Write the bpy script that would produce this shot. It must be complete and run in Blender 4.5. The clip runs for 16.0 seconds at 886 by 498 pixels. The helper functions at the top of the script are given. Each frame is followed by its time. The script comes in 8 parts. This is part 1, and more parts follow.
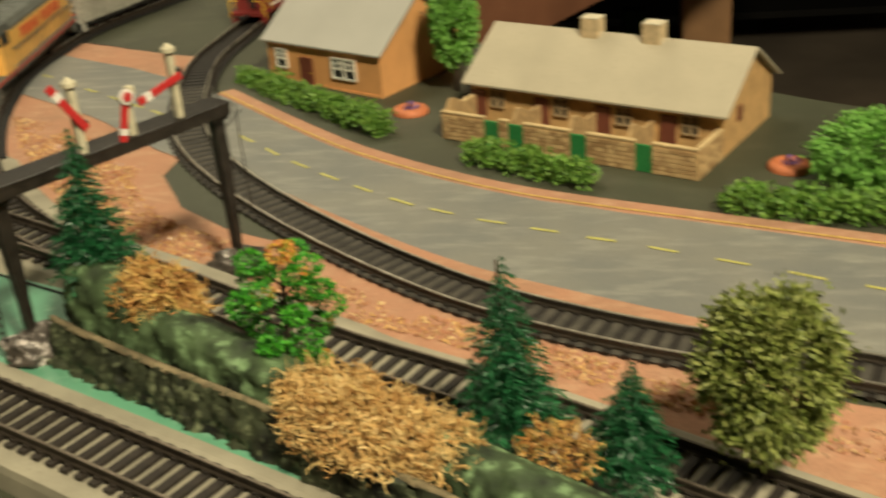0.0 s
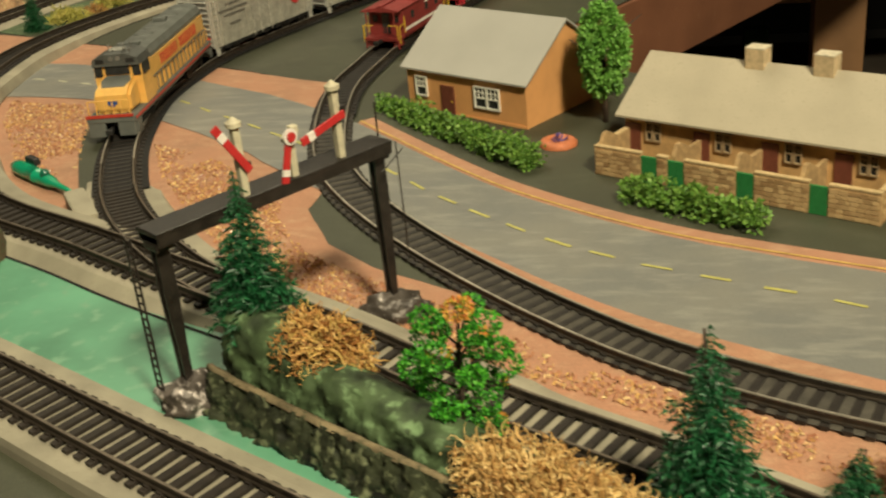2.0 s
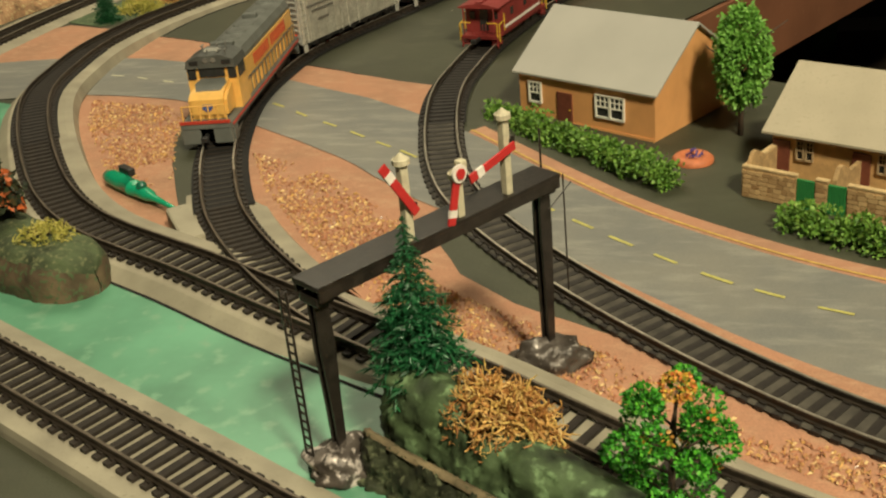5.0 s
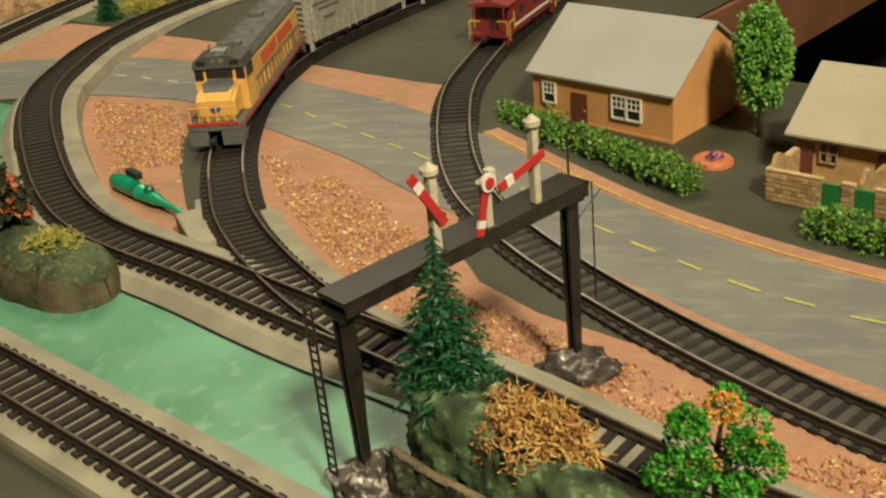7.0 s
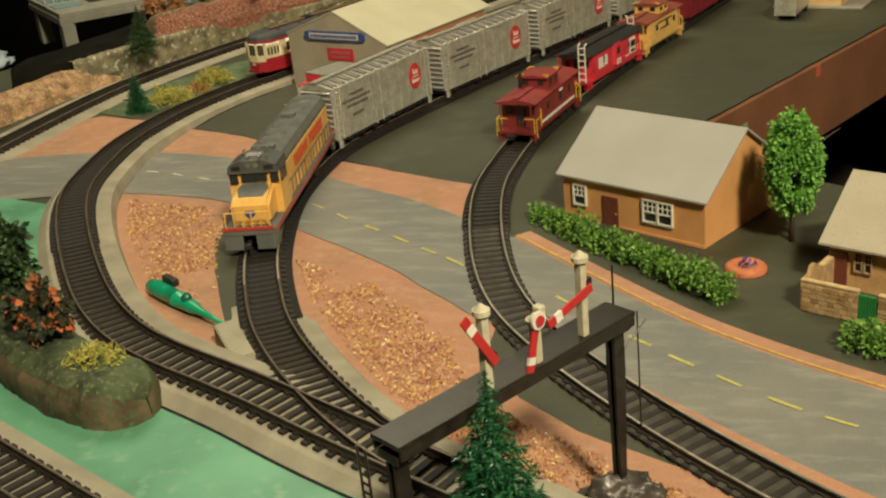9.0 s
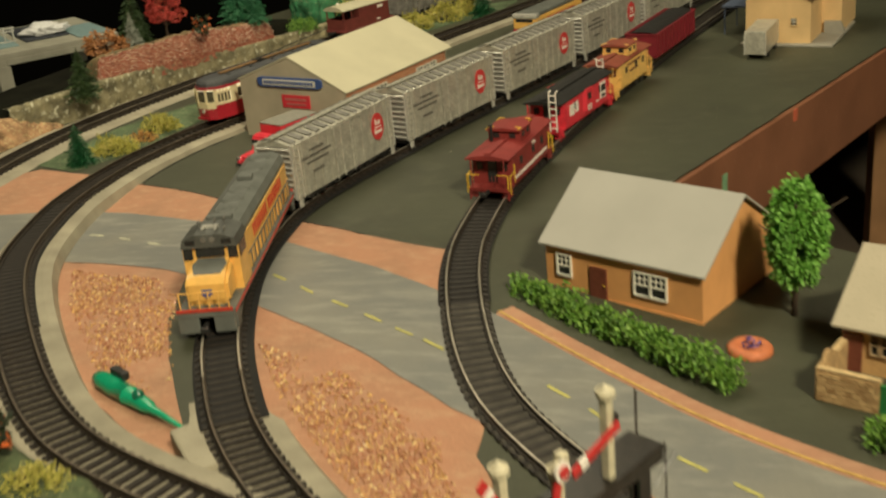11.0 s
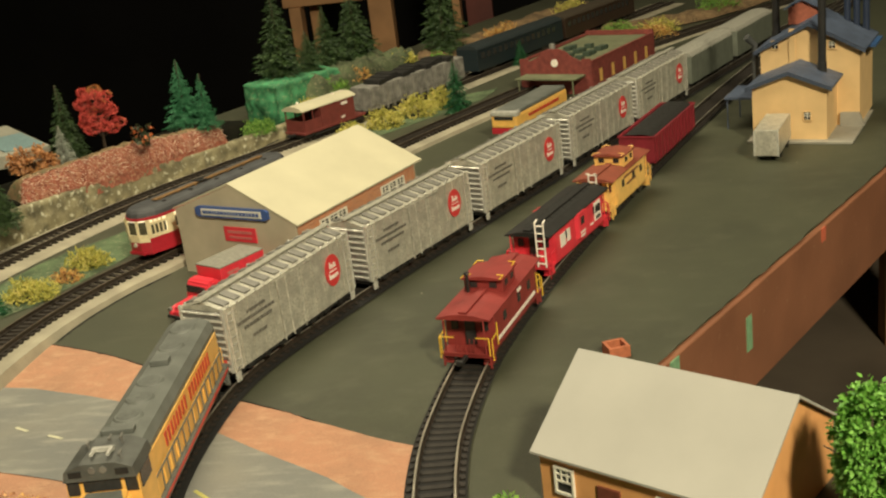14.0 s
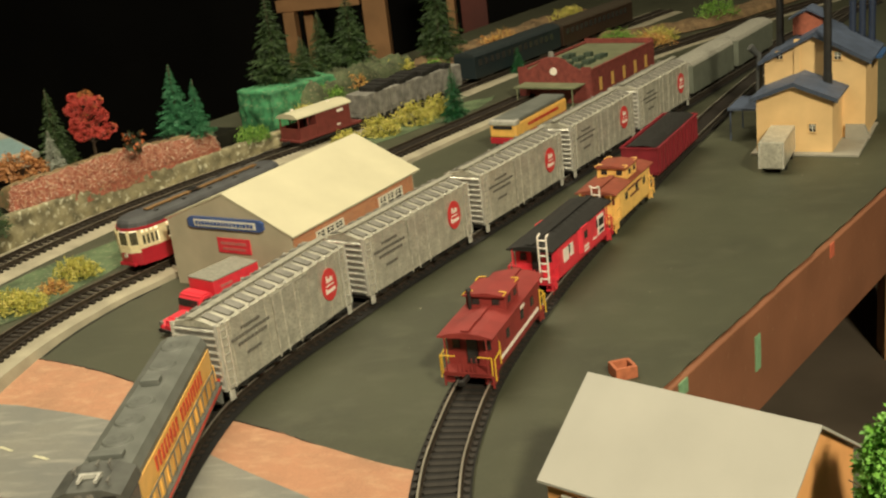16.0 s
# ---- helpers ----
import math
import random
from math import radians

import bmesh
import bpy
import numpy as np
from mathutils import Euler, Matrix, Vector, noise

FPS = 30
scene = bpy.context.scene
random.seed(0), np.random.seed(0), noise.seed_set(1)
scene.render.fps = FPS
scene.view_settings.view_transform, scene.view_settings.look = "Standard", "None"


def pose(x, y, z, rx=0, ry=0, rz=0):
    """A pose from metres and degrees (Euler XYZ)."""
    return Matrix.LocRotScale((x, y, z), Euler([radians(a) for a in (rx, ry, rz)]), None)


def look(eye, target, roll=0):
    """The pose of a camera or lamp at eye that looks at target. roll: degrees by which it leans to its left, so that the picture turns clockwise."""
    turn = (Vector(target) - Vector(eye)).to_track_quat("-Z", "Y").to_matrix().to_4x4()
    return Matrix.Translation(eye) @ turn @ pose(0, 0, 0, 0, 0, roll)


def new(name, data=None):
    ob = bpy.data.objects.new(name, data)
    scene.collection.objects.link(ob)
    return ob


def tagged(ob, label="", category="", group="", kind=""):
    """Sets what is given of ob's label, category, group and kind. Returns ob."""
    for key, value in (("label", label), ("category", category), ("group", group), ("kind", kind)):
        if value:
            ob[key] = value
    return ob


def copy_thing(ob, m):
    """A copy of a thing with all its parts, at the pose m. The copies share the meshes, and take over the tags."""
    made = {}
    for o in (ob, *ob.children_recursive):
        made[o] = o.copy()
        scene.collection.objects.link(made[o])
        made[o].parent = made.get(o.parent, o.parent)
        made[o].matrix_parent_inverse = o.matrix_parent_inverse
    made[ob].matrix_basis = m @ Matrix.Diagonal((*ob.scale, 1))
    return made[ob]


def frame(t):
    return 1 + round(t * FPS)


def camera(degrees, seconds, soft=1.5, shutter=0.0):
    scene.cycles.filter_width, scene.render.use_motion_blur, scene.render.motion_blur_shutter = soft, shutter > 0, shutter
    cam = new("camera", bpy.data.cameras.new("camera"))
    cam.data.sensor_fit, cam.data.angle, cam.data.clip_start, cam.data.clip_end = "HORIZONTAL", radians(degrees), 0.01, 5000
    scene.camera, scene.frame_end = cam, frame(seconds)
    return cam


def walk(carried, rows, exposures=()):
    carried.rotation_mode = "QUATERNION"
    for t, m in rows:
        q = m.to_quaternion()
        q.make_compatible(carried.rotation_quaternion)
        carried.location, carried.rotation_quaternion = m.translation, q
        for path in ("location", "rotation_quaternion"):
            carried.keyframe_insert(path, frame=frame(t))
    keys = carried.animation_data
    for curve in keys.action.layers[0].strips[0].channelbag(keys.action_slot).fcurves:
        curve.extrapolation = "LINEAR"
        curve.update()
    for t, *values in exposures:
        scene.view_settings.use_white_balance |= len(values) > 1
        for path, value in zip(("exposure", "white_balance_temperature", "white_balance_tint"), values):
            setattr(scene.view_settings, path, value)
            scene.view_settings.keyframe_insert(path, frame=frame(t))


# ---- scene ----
cam = camera(43.26, 16.0, soft=2.2, shutter=0.9)
PATH = [
    (0.0, (0.0814, 0.1882, 0.2101), (-0.0146, 1.0820, -0.2279), -4.45),
    (0.5, (0.0800, 0.1953, 0.2101), (-0.0858, 1.0835, -0.2184), -4.88),
    (1.0, (0.0753, 0.1988, 0.2118), (-0.1136, 1.0877, -0.2056), -4.80),
    (1.5, (0.0618, 0.2084, 0.2142), (-0.1142, 1.1028, -0.1969), -5.92),
    (2.0, (0.0527, 0.2133, 0.2127), (-0.1298, 1.1025, -0.2069), -5.71),
    (2.5, (0.0394, 0.2250, 0.2145), (-0.1642, 1.1112, -0.2019), -5.98),
    (3.0, (0.0258, 0.2354, 0.2147), (-0.1864, 1.1171, -0.2067), -5.91),
    (3.5, (0.0144, 0.2421, 0.2140), (-0.1951, 1.1223, -0.2118), -5.79),
    (4.0, (0.0073, 0.2478, 0.2137), (-0.2001, 1.1217, -0.2259), -5.78),
    (4.2, (0.0039, 0.2487, 0.2157), (-0.2063, 1.1240, -0.2199), -5.62),
    (6.3, (-0.0069, 0.2623, 0.2195), (-0.2132, 1.1395, -0.2143), -5.90),
    (6.5, (-0.0096, 0.2628, 0.2178), (-0.2190, 1.1367, -0.2210), -6.05),
    (7.0, (-0.0139, 0.2646, 0.2188), (-0.2187, 1.1395, -0.2201), -5.73),
    (7.5, (-0.0199, 0.2661, 0.2254), (-0.2424, 1.1452, -0.1961), -5.86),
    (8.0, (-0.0229, 0.2674, 0.2367), (-0.2426, 1.1593, -0.1585), -5.71),
    (10.3, (-0.0262, 0.2752, 0.2452), (-0.2372, 1.1769, -0.1321), -6.26),
    (10.5, (-0.0311, 0.2836, 0.2477), (-0.2358, 1.1897, -0.1225), -6.06),
    (11.0, (-0.0484, 0.3222, 0.2519), (-0.2161, 1.2335, -0.1242), -5.79),
    (11.5, (-0.0562, 0.3550, 0.2589), (-0.2365, 1.2688, -0.1050), -6.18),
    (12.0, (-0.0359, 0.3751, 0.2601), (-0.2862, 1.2810, -0.0814), -8.19),
    (12.5, (-0.0358, 0.4049, 0.2591), (-0.2658, 1.3204, -0.0711), -7.63),
    (13.0, (-0.0448, 0.4381, 0.2588), (-0.2343, 1.3631, -0.0705), -7.98),
    (13.5, (-0.0511, 0.4570, 0.2617), (-0.2199, 1.3891, -0.0588), -7.82),
    (14.0, (-0.0562, 0.4676, 0.2607), (-0.2106, 1.3995, -0.0673), -7.29),
    (14.5, (-0.0612, 0.4712, 0.2609), (-0.2130, 1.4061, -0.0599), -7.43),
    (15.0, (-0.0667, 0.4742, 0.2627), (-0.2209, 1.4086, -0.0585), -6.81),
    (15.5, (-0.0667, 0.4796, 0.2622), (-0.2147, 1.4129, -0.0649), -6.57),
    (16.0, (-0.0644, 0.4869, 0.2602), (-0.2104, 1.4214, -0.0645), -6.71),
]
walk(cam, [(t, look(eye, target, roll)) for t, eye, target, roll in PATH],
     exposures=((0.0, -0.05), (3.5, -0.10), (7.0, -0.12), (11.0, -0.14), (12.0, 0.0), (13.0, 0.18), (16.0, 0.32)))

from mathutils.geometry import delaunay_2d_cdt

# world and lights: a dim room, a warm lamp and an added warm fill over the table
def node_world():
    w = bpy.data.worlds.new("room_air")
    w.use_nodes = True
    w.node_tree.nodes["Background"].inputs[0].default_value = (1.0, 0.8, 0.55, 1)
    w.node_tree.nodes["Background"].inputs[1].default_value = 0.013
    scene.world = w


def lamp(name, x, y, z, watts, size, target, colour=(1.0, 0.895, 0.62)):
    d = bpy.data.lights.new(name, "AREA")
    d.shape, d.size, d.energy, d.color = "DISK", size, watts, colour
    ob = new(name, d)
    ob.matrix_world = look((x, y, z), target)
    return ob


node_world()
lamp("ceiling_lamp", 0.59, -0.31, 1.29, 39.5, 0.22, (-0.05, 0.7, 0))
# Added fill lamp without a known source: brightens the shed and rear bank.
lamp("ceiling_lamp", -0.41, 1.40, 0.95, 8.8, 0.75, (-0.37, 1.41, 0))


# ---- materials ----
MATS = {}


def mat(name, colour, rough=0.75, metal=0.0, vary=0.18, scale=400.0, bump=0.15, fine=3000.0, emit=0.0, coat=0.0, second=None, mix=0.45):
    """A painted or moulded surface: two scales of colour change and a fine relief."""
    if name in MATS:
        return MATS[name]
    m = bpy.data.materials.new(name)
    m.use_nodes = True
    nt = m.node_tree
    b = nt.nodes["Principled BSDF"]
    b.inputs["Roughness"].default_value = rough
    b.inputs["Metallic"].default_value = metal
    b.inputs["Coat Weight"].default_value = coat
    tc = nt.nodes.new("ShaderNodeTexCoord")
    n1 = nt.nodes.new("ShaderNodeTexNoise")
    n1.inputs["Scale"].default_value, n1.inputs["Detail"].default_value = scale, 5
    n2 = nt.nodes.new("ShaderNodeTexNoise")
    n2.inputs["Scale"].default_value, n2.inputs["Detail"].default_value = fine, 4
    for n in (n1, n2):
        nt.links.new(tc.outputs["Object"], n.inputs["Vector"])
    ramp = nt.nodes.new("ShaderNodeValToRGB")
    dark = [c * (1 - vary) for c in colour]
    light = [min(1, c * (1 + vary)) for c in colour]
    ramp.color_ramp.elements[0].color = (*dark, 1)
    ramp.color_ramp.elements[1].color = (*light, 1)
    ramp.color_ramp.elements[0].position, ramp.color_ramp.elements[1].position = 0.3, 0.7
    nt.links.new(n1.outputs[0], ramp.inputs[0])
    out = ramp.outputs[0]
    if second:
        r2 = nt.nodes.new("ShaderNodeValToRGB")
        r2.color_ramp.elements[0].position, r2.color_ramp.elements[1].position = mix, mix + 0.12
        nt.links.new(n2.outputs[0], r2.inputs[0])
        mx = nt.nodes.new("ShaderNodeMix")
        mx.data_type = "RGBA"
        nt.links.new(r2.outputs[0], mx.inputs[0])
        nt.links.new(out, mx.inputs[6])
        mx.inputs[7].default_value = (*second, 1)
        out = mx.outputs[2]
    nt.links.new(out, b.inputs["Base Color"])
    if bump:
        bp = nt.nodes.new("ShaderNodeBump")
        bp.inputs["Strength"].default_value, bp.inputs["Distance"].default_value = bump, 0.0008
        nt.links.new(n2.outputs[0], bp.inputs["Height"])
        nt.links.new(bp.outputs[0], b.inputs["Normal"])
    if emit:
        b.inputs["Emission Color"].default_value = (*colour, 1)
        b.inputs["Emission Strength"].default_value = emit
    MATS[name] = m
    return m


def painted_ground(name, colour, stain, wear, rough, turn=0.0, stretch=1.0, grain=0.10, big=16.0, mid=70.0):
    """Hand-painted board: broad stains, brushed mid-scale wear along one direction, fine grain and relief."""
    m = bpy.data.materials.new(name)
    m.use_nodes = True
    nt = m.node_tree
    b = nt.nodes["Principled BSDF"]
    b.inputs["Roughness"].default_value = rough
    tc = nt.nodes.new("ShaderNodeTexCoord")
    mp = nt.nodes.new("ShaderNodeMapping")
    mp.inputs["Rotation"].default_value = (0, 0, radians(turn))
    mp.inputs["Scale"].default_value = (1.0, stretch, 1.0)
    nt.links.new(tc.outputs["Object"], mp.inputs["Vector"])

    def field(scale, detail, source, lo, hi):
        n = nt.nodes.new("ShaderNodeTexNoise")
        n.inputs["Scale"].default_value, n.inputs["Detail"].default_value, n.inputs["Roughness"].default_value = scale, detail, 0.62
        nt.links.new(source, n.inputs["Vector"])
        r = nt.nodes.new("ShaderNodeMapRange")
        r.inputs["From Min"].default_value, r.inputs["From Max"].default_value = lo, hi
        nt.links.new(n.outputs[0], r.inputs["Value"])
        return n, r.outputs[0]

    def blend(fac, a, c):
        mx = nt.nodes.new("ShaderNodeMix")
        mx.data_type = "RGBA"
        nt.links.new(fac, mx.inputs[0])
        if a is None:
            mx.inputs[6].default_value = (*colour, 1)
        else:
            nt.links.new(a, mx.inputs[6])
        mx.inputs[7].default_value = (*c, 1)
        return mx.outputs[2]
    n1, f1 = field(big, 6, tc.outputs["Object"], 0.42, 0.66)
    n2, f2 = field(mid, 7, mp.outputs[0], 0.50, 0.72)
    n3, f3 = field(1500, 3, tc.outputs["Object"], 0.35, 0.65)
    out = blend(f2, blend(f1, None, stain), wear)
    hs = nt.nodes.new("ShaderNodeHueSaturation")
    mr = nt.nodes.new("ShaderNodeMapRange")
    mr.inputs["To Min"].default_value, mr.inputs["To Max"].default_value = 1 - grain, 1 + grain
    nt.links.new(f3, mr.inputs["Value"])
    nt.links.new(mr.outputs[0], hs.inputs["Value"])
    nt.links.new(out, hs.inputs["Color"])
    nt.links.new(hs.outputs[0], b.inputs["Base Color"])
    bp = nt.nodes.new("ShaderNodeBump")
    bp.inputs["Strength"].default_value, bp.inputs["Distance"].default_value = 0.2, 0.0006
    nt.links.new(n3.outputs[0], bp.inputs["Height"])
    nt.links.new(bp.outputs[0], b.inputs["Normal"])
    MATS[name] = m
    return m


ROAD = painted_ground("grey_road_paint", (0.192, 0.193, 0.180), (0.245, 0.235, 0.202), (0.32, 0.31, 0.27), 0.55, 31, 4.0, 0.09, 14, 30)
YARD = painted_ground("olive_black_yard_paint", (0.062, 0.065, 0.039), (0.048, 0.050, 0.031), (0.075, 0.076, 0.048), 0.6, -62, 1.6, 0.20, 9, 40)
PINK = painted_ground("salmon_ground_paint", (0.47, 0.235, 0.140), (0.38, 0.205, 0.125), (0.52, 0.31, 0.19), 0.8, 31, 2.0, 0.14, 20, 90)
CREAM = mat("beige_roadbed_paint", (0.338, 0.304, 0.224), 0.7, vary=0.20, scale=45, fine=700, second=(0.275, 0.247, 0.182), mix=0.62)
WATER = mat("green_water_paint", (0.130, 0.345, 0.215), 0.35, vary=0.25, scale=26, fine=110, bump=0.1, second=(0.20, 0.40, 0.26), mix=0.55)
RAIL = mat("tarnished_rail", (0.050, 0.039, 0.029), 0.45, 0.4, vary=0.35, scale=200)
STEEL = mat("worn_rail_top", (0.45, 0.41, 0.34), 0.34, 0.65, vary=0.25, scale=60)
DARKHEAD = mat("brown_rail_top", (0.15, 0.12, 0.09), 0.45, 0.5, vary=0.35, scale=60)
HALFHEAD = mat("dulled_rail_top", (0.30, 0.26, 0.21), 0.4, 0.55, vary=0.35, scale=60)
SLEEPER = mat("dark_brown_sleeper_plastic", (0.021, 0.015, 0.0105), 0.7, vary=0.4, scale=300)
BLACKBED = mat("black_track_bed", (0.009, 0.008, 0.007), 0.85, vary=0.4, scale=150)
YELLOW = mat("yellow_road_line_paint", (0.50, 0.46, 0.13), 0.6, vary=0.2, scale=500)
EDGELINE = mat("ochre_edge_line_paint", (0.58, 0.36, 0.10), 0.6, vary=0.25, scale=300)
WHITE = mat("white_paint", (0.75, 0.72, 0.62), 0.6, vary=0.1)


# ---- building helpers ----
def smooth01(a):
    a = min(1.0, max(0.0, a))
    return a * a * (3 - 2 * a)


def ground_z(x, y):
    """The painted board rises a little towards its water side."""
    return 0.006 * smooth01((-0.02 - x) / 0.15) * smooth01((0.98 - y) / 0.12)


def thing(name, label, category, x=0, y=0, z=0, turn=0, group="", kind=""):
    ob = new(name)
    ob.empty_display_size = 0.01
    ob.matrix_world = pose(x, y, z, 0, 0, turn)
    return tagged(ob, label, category, group, kind)


SPLIT = {"emblem_mark", "aerial", "tank", "number_board", "glazing_bar", "panel_seam", "window", "slat", "load", "verandah_post", "footboard", "rib", "cupola_window", "hood_door", "roof_vent", "dark_pane", "window_post", "side_rib", "exhaust", "yard_wall", "coping", "girder", "girder_brace", "skylight", "end_rib", "corner_post", "roof_panel", "steps",
         "pilot", "rib", "gate_board", "headlight", "horn", "chimney_cap", "side", "corner", "windscreen", "fan", "deck_cover", "lattice", "door_rail", "body_plank"}


def part(name, bm, material, parent=None, label="", shade=False):
    """Link a bmesh as one mesh object; kinds of piece in SPLIT become one object a piece."""
    bmesh.ops.recalc_face_normals(bm, faces=bm.faces)
    groups = [None]
    if name in SPLIT:
        bm.verts.index_update()
        left, groups = set(bm.verts), []
        while left:
            todo, got = [left.pop()], []
            while todo:
                v = todo.pop()
                got.append(v)
                for e in v.link_edges:
                    w = e.other_vert(v)
                    if w in left:
                        left.remove(w)
                        todo.append(w)
            groups.append(sorted(got, key=lambda v: v.index))
        groups.sort(key=lambda g: g[0].index)
    first = None
    for g in groups:
        me = bpy.data.meshes.new(name)
        if g is None:
            bm.to_mesh(me)
        else:
            at = {v: i for i, v in enumerate(g)}
            me.from_pydata([tuple(v.co) for v in g], [], [[at[v] for v in f.verts] for f in bm.faces if f.verts[0] in at])
        me.materials.append(material)
        if shade:
            me.polygons.foreach_set("use_smooth", [True] * len(me.polygons))
        ob = new(name, me)
        if parent:
            ob.parent = parent
        if label:
            ob["label"] = label
        first = first or ob
    bm.free()
    return first


def box(bm, cx, cy, cz, sx, sy, sz, bevel=0.0, m=None):
    mm = Matrix.Translation((cx, cy, cz)) @ Matrix.Diagonal((sx, sy, sz, 1))
    r = bmesh.ops.create_cube(bm, size=1, matrix=(m @ mm) if m else mm)
    if bevel:
        es = list({e for v in r["verts"] for e in v.link_edges})
        bmesh.ops.bevel(bm, geom=es, offset=bevel, segments=2, affect="EDGES", profile=0.6)
    return bm


def boxes(*rows):
    bm = bmesh.new()
    for r in rows:
        box(bm, *r)
    return bm


def rod(bm, a, b, r0, r1=None, seg=8):
    a, b = Vector(a), Vector(b)
    d = b - a
    m = Matrix.Translation((a + b) / 2) @ d.to_track_quat("Z", "Y").to_matrix().to_4x4()
    bmesh.ops.create_cone(bm, cap_ends=True, segments=seg, radius1=r0, radius2=r0 if r1 is None else r1, depth=d.length, matrix=m)
    return bm


def prism(bm, profile, axis, lo, hi, m=None):
    """Extrude a closed 2D profile along x, y or z."""
    def at(p, q):
        v = {"x": (q, p[0], p[1]), "y": (p[0], q, p[1]), "z": (p[0], p[1], q)}[axis]
        return m @ Vector(v) if m else Vector(v)
    a = [bm.verts.new(at(p, lo)) for p in profile]
    b = [bm.verts.new(at(p, hi)) for p in profile]
    bm.faces.new(a)
    bm.faces.new(b[::-1])
    for i in range(len(a)):
        j = (i + 1) % len(a)
        bm.faces.new((a[i], b[i], b[j], a[j]))
    return bm


def spline(points, step):
    """Catmull-Rom line through points, resampled at an even step."""
    p = [np.array(q, float) for q in points]
    p = [2 * p[0] - p[1], *p, 2 * p[-1] - p[-2]]
    line = []
    for i in range(1, len(p) - 2):
        for s in np.linspace(0, 1, 24, endpoint=False):
            a, b, c, d = p[i - 1], p[i], p[i + 1], p[i + 2]
            line.append(0.5 * (2 * b + (c - a) * s + (2 * a - 5 * b + 4 * c - d) * s**2 + (3 * b - a - 3 * c + d) * s**3))
    line.append(p[-2])
    line = np.array(line)
    for _ in range(3):
        line[12:-12] = (line[12:-12] + sum(np.roll(line, k, 0)[12:-12] for k in range(-8, 9))) / 18
    at = np.r_[0, np.cumsum(np.linalg.norm(np.diff(line, axis=0), axis=1))]
    n = max(2, int(round(at[-1] / step)) + 1)
    q = np.linspace(0, at[-1], n)
    return np.stack([np.interp(q, at, line[:, k]) for k in range(line.shape[1])], 1)


def normals(line):
    d = np.gradient(line[:, :2], axis=0)
    d /= np.linalg.norm(d, axis=1)[:, None]
    return d, np.stack([-d[:, 1], d[:, 0]], 1)


def ribbon(name, line, offsets, material, zf, parent=None, label=""):
    """A strip along a line: offsets are (sideways, up) stations across it."""
    d, n = normals(line)
    bm = bmesh.new()
    rows = []
    for (p, m) in zip(line, n):
        z = zf(p[0], p[1])
        rows.append([bm.verts.new((p[0] + m[0] * o, p[1] + m[1] * o, z + u)) for o, u in offsets])
    for r, s in zip(rows, rows[1:]):
        for i in range(len(r) - 1):
            bm.faces.new((r[i], r[i + 1], s[i + 1], s[i]))
    return part(name, bm, material, parent, label)


def inside(x, y, poly):
    hit = False
    for (ax, ay), (bx, by) in zip(poly, poly[1:] + poly[:1]):
        if (ay > y) != (by > y) and x < (bx - ax) * (y - ay) / (by - ay) + ax:
            hit = not hit
    return hit


def sheet(name, outline, material, dz, label, category, zf=ground_z, wobble=0.0006, fine=0.02, deep=0.0):
    """A thin painted layer with a hand-cut edge, laid on the ground."""
    bm = bmesh.new()
    pts = []
    for a, b in zip(outline, outline[1:] + outline[:1]):
        k = max(1, int(math.dist(a, b) / 0.012))
        for i in range(k):
            s = i / k
            x, y = a[0] + (b[0] - a[0]) * s, a[1] + (b[1] - a[1]) * s
            w = noise.noise_vector(Vector((x * 60, y * 60, dz * 900))) * wobble * 3
            pts.append((x + w.x, y + w.y))
    n = len(pts)
    inner = []
    xs, ys = [p[0] for p in pts], [p[1] for p in pts]
    for i in range(int(min(xs) / fine), int(max(xs) / fine) + 1):
        for j in range(int(min(ys) / fine), int(max(ys) / fine) + 1):
            if inside(i * fine, j * fine, pts):
                inner.append((i * fine, j * fine))
    out = delaunay_2d_cdt([Vector(p) for p in pts + inner], [(i, (i + 1) % n) for i in range(n)], [list(range(n))], 1, 1e-5)
    vs = [bm.verts.new((p.x, p.y, 0)) for p in out[0]]
    for f in out[2]:
        bm.faces.new([vs[i] for i in f])
    for v in bm.verts:
        v.co.z = zf(v.co.x, v.co.y) + dz
    if deep:
        r = bmesh.ops.extrude_face_region(bm, geom=bm.faces[:])
        for v in [g for g in r["geom"] if isinstance(g, bmesh.types.BMVert)]:
            v.co.z -= deep
    for f in bm.faces:
        if not deep and f.normal.z < 0:
            f.normal_flip()
    ob = part(name, bm, material)
    return tagged(ob, label, category, kind="structure")


# ---- tracks ----
TRACK_A = [(0.42, 0.39), (0.30, 0.45), (0.19, 0.507), (0.129, 0.527), (0.086, 0.547), (0.05, 0.568), (0.013, 0.599), (-0.013, 0.624), (-0.04, 0.652), (-0.072, 0.688),
           (-0.098, 0.724), (-0.113, 0.753), (-0.127, 0.797), (-0.139, 0.861), (-0.1435, 0.912), (-0.1435, 0.945), (-0.139, 1.003), (-0.122, 1.08), (-0.095, 1.175),
           (-0.06, 1.28), (-0.013, 1.416), (0.05, 1.585), (0.15, 1.83), (0.30, 2.15)]
TRACK_B = [(-0.1060, 0.5885), (-0.1330, 0.6055), (-0.1600, 0.6310), (-0.182, 0.657), (-0.203, 0.688), (-0.222, 0.721), (-0.236, 0.752), (-0.25, 0.787), (-0.262, 0.83), (-0.273, 0.885), (-0.279, 0.945),
           (-0.277, 1.0), (-0.258, 1.059), (-0.2, 1.189), (-0.137, 1.316), (-0.0745, 1.443), (-0.0145, 1.569), (0.10, 1.80), (0.22, 2.03), (0.34, 2.2)]
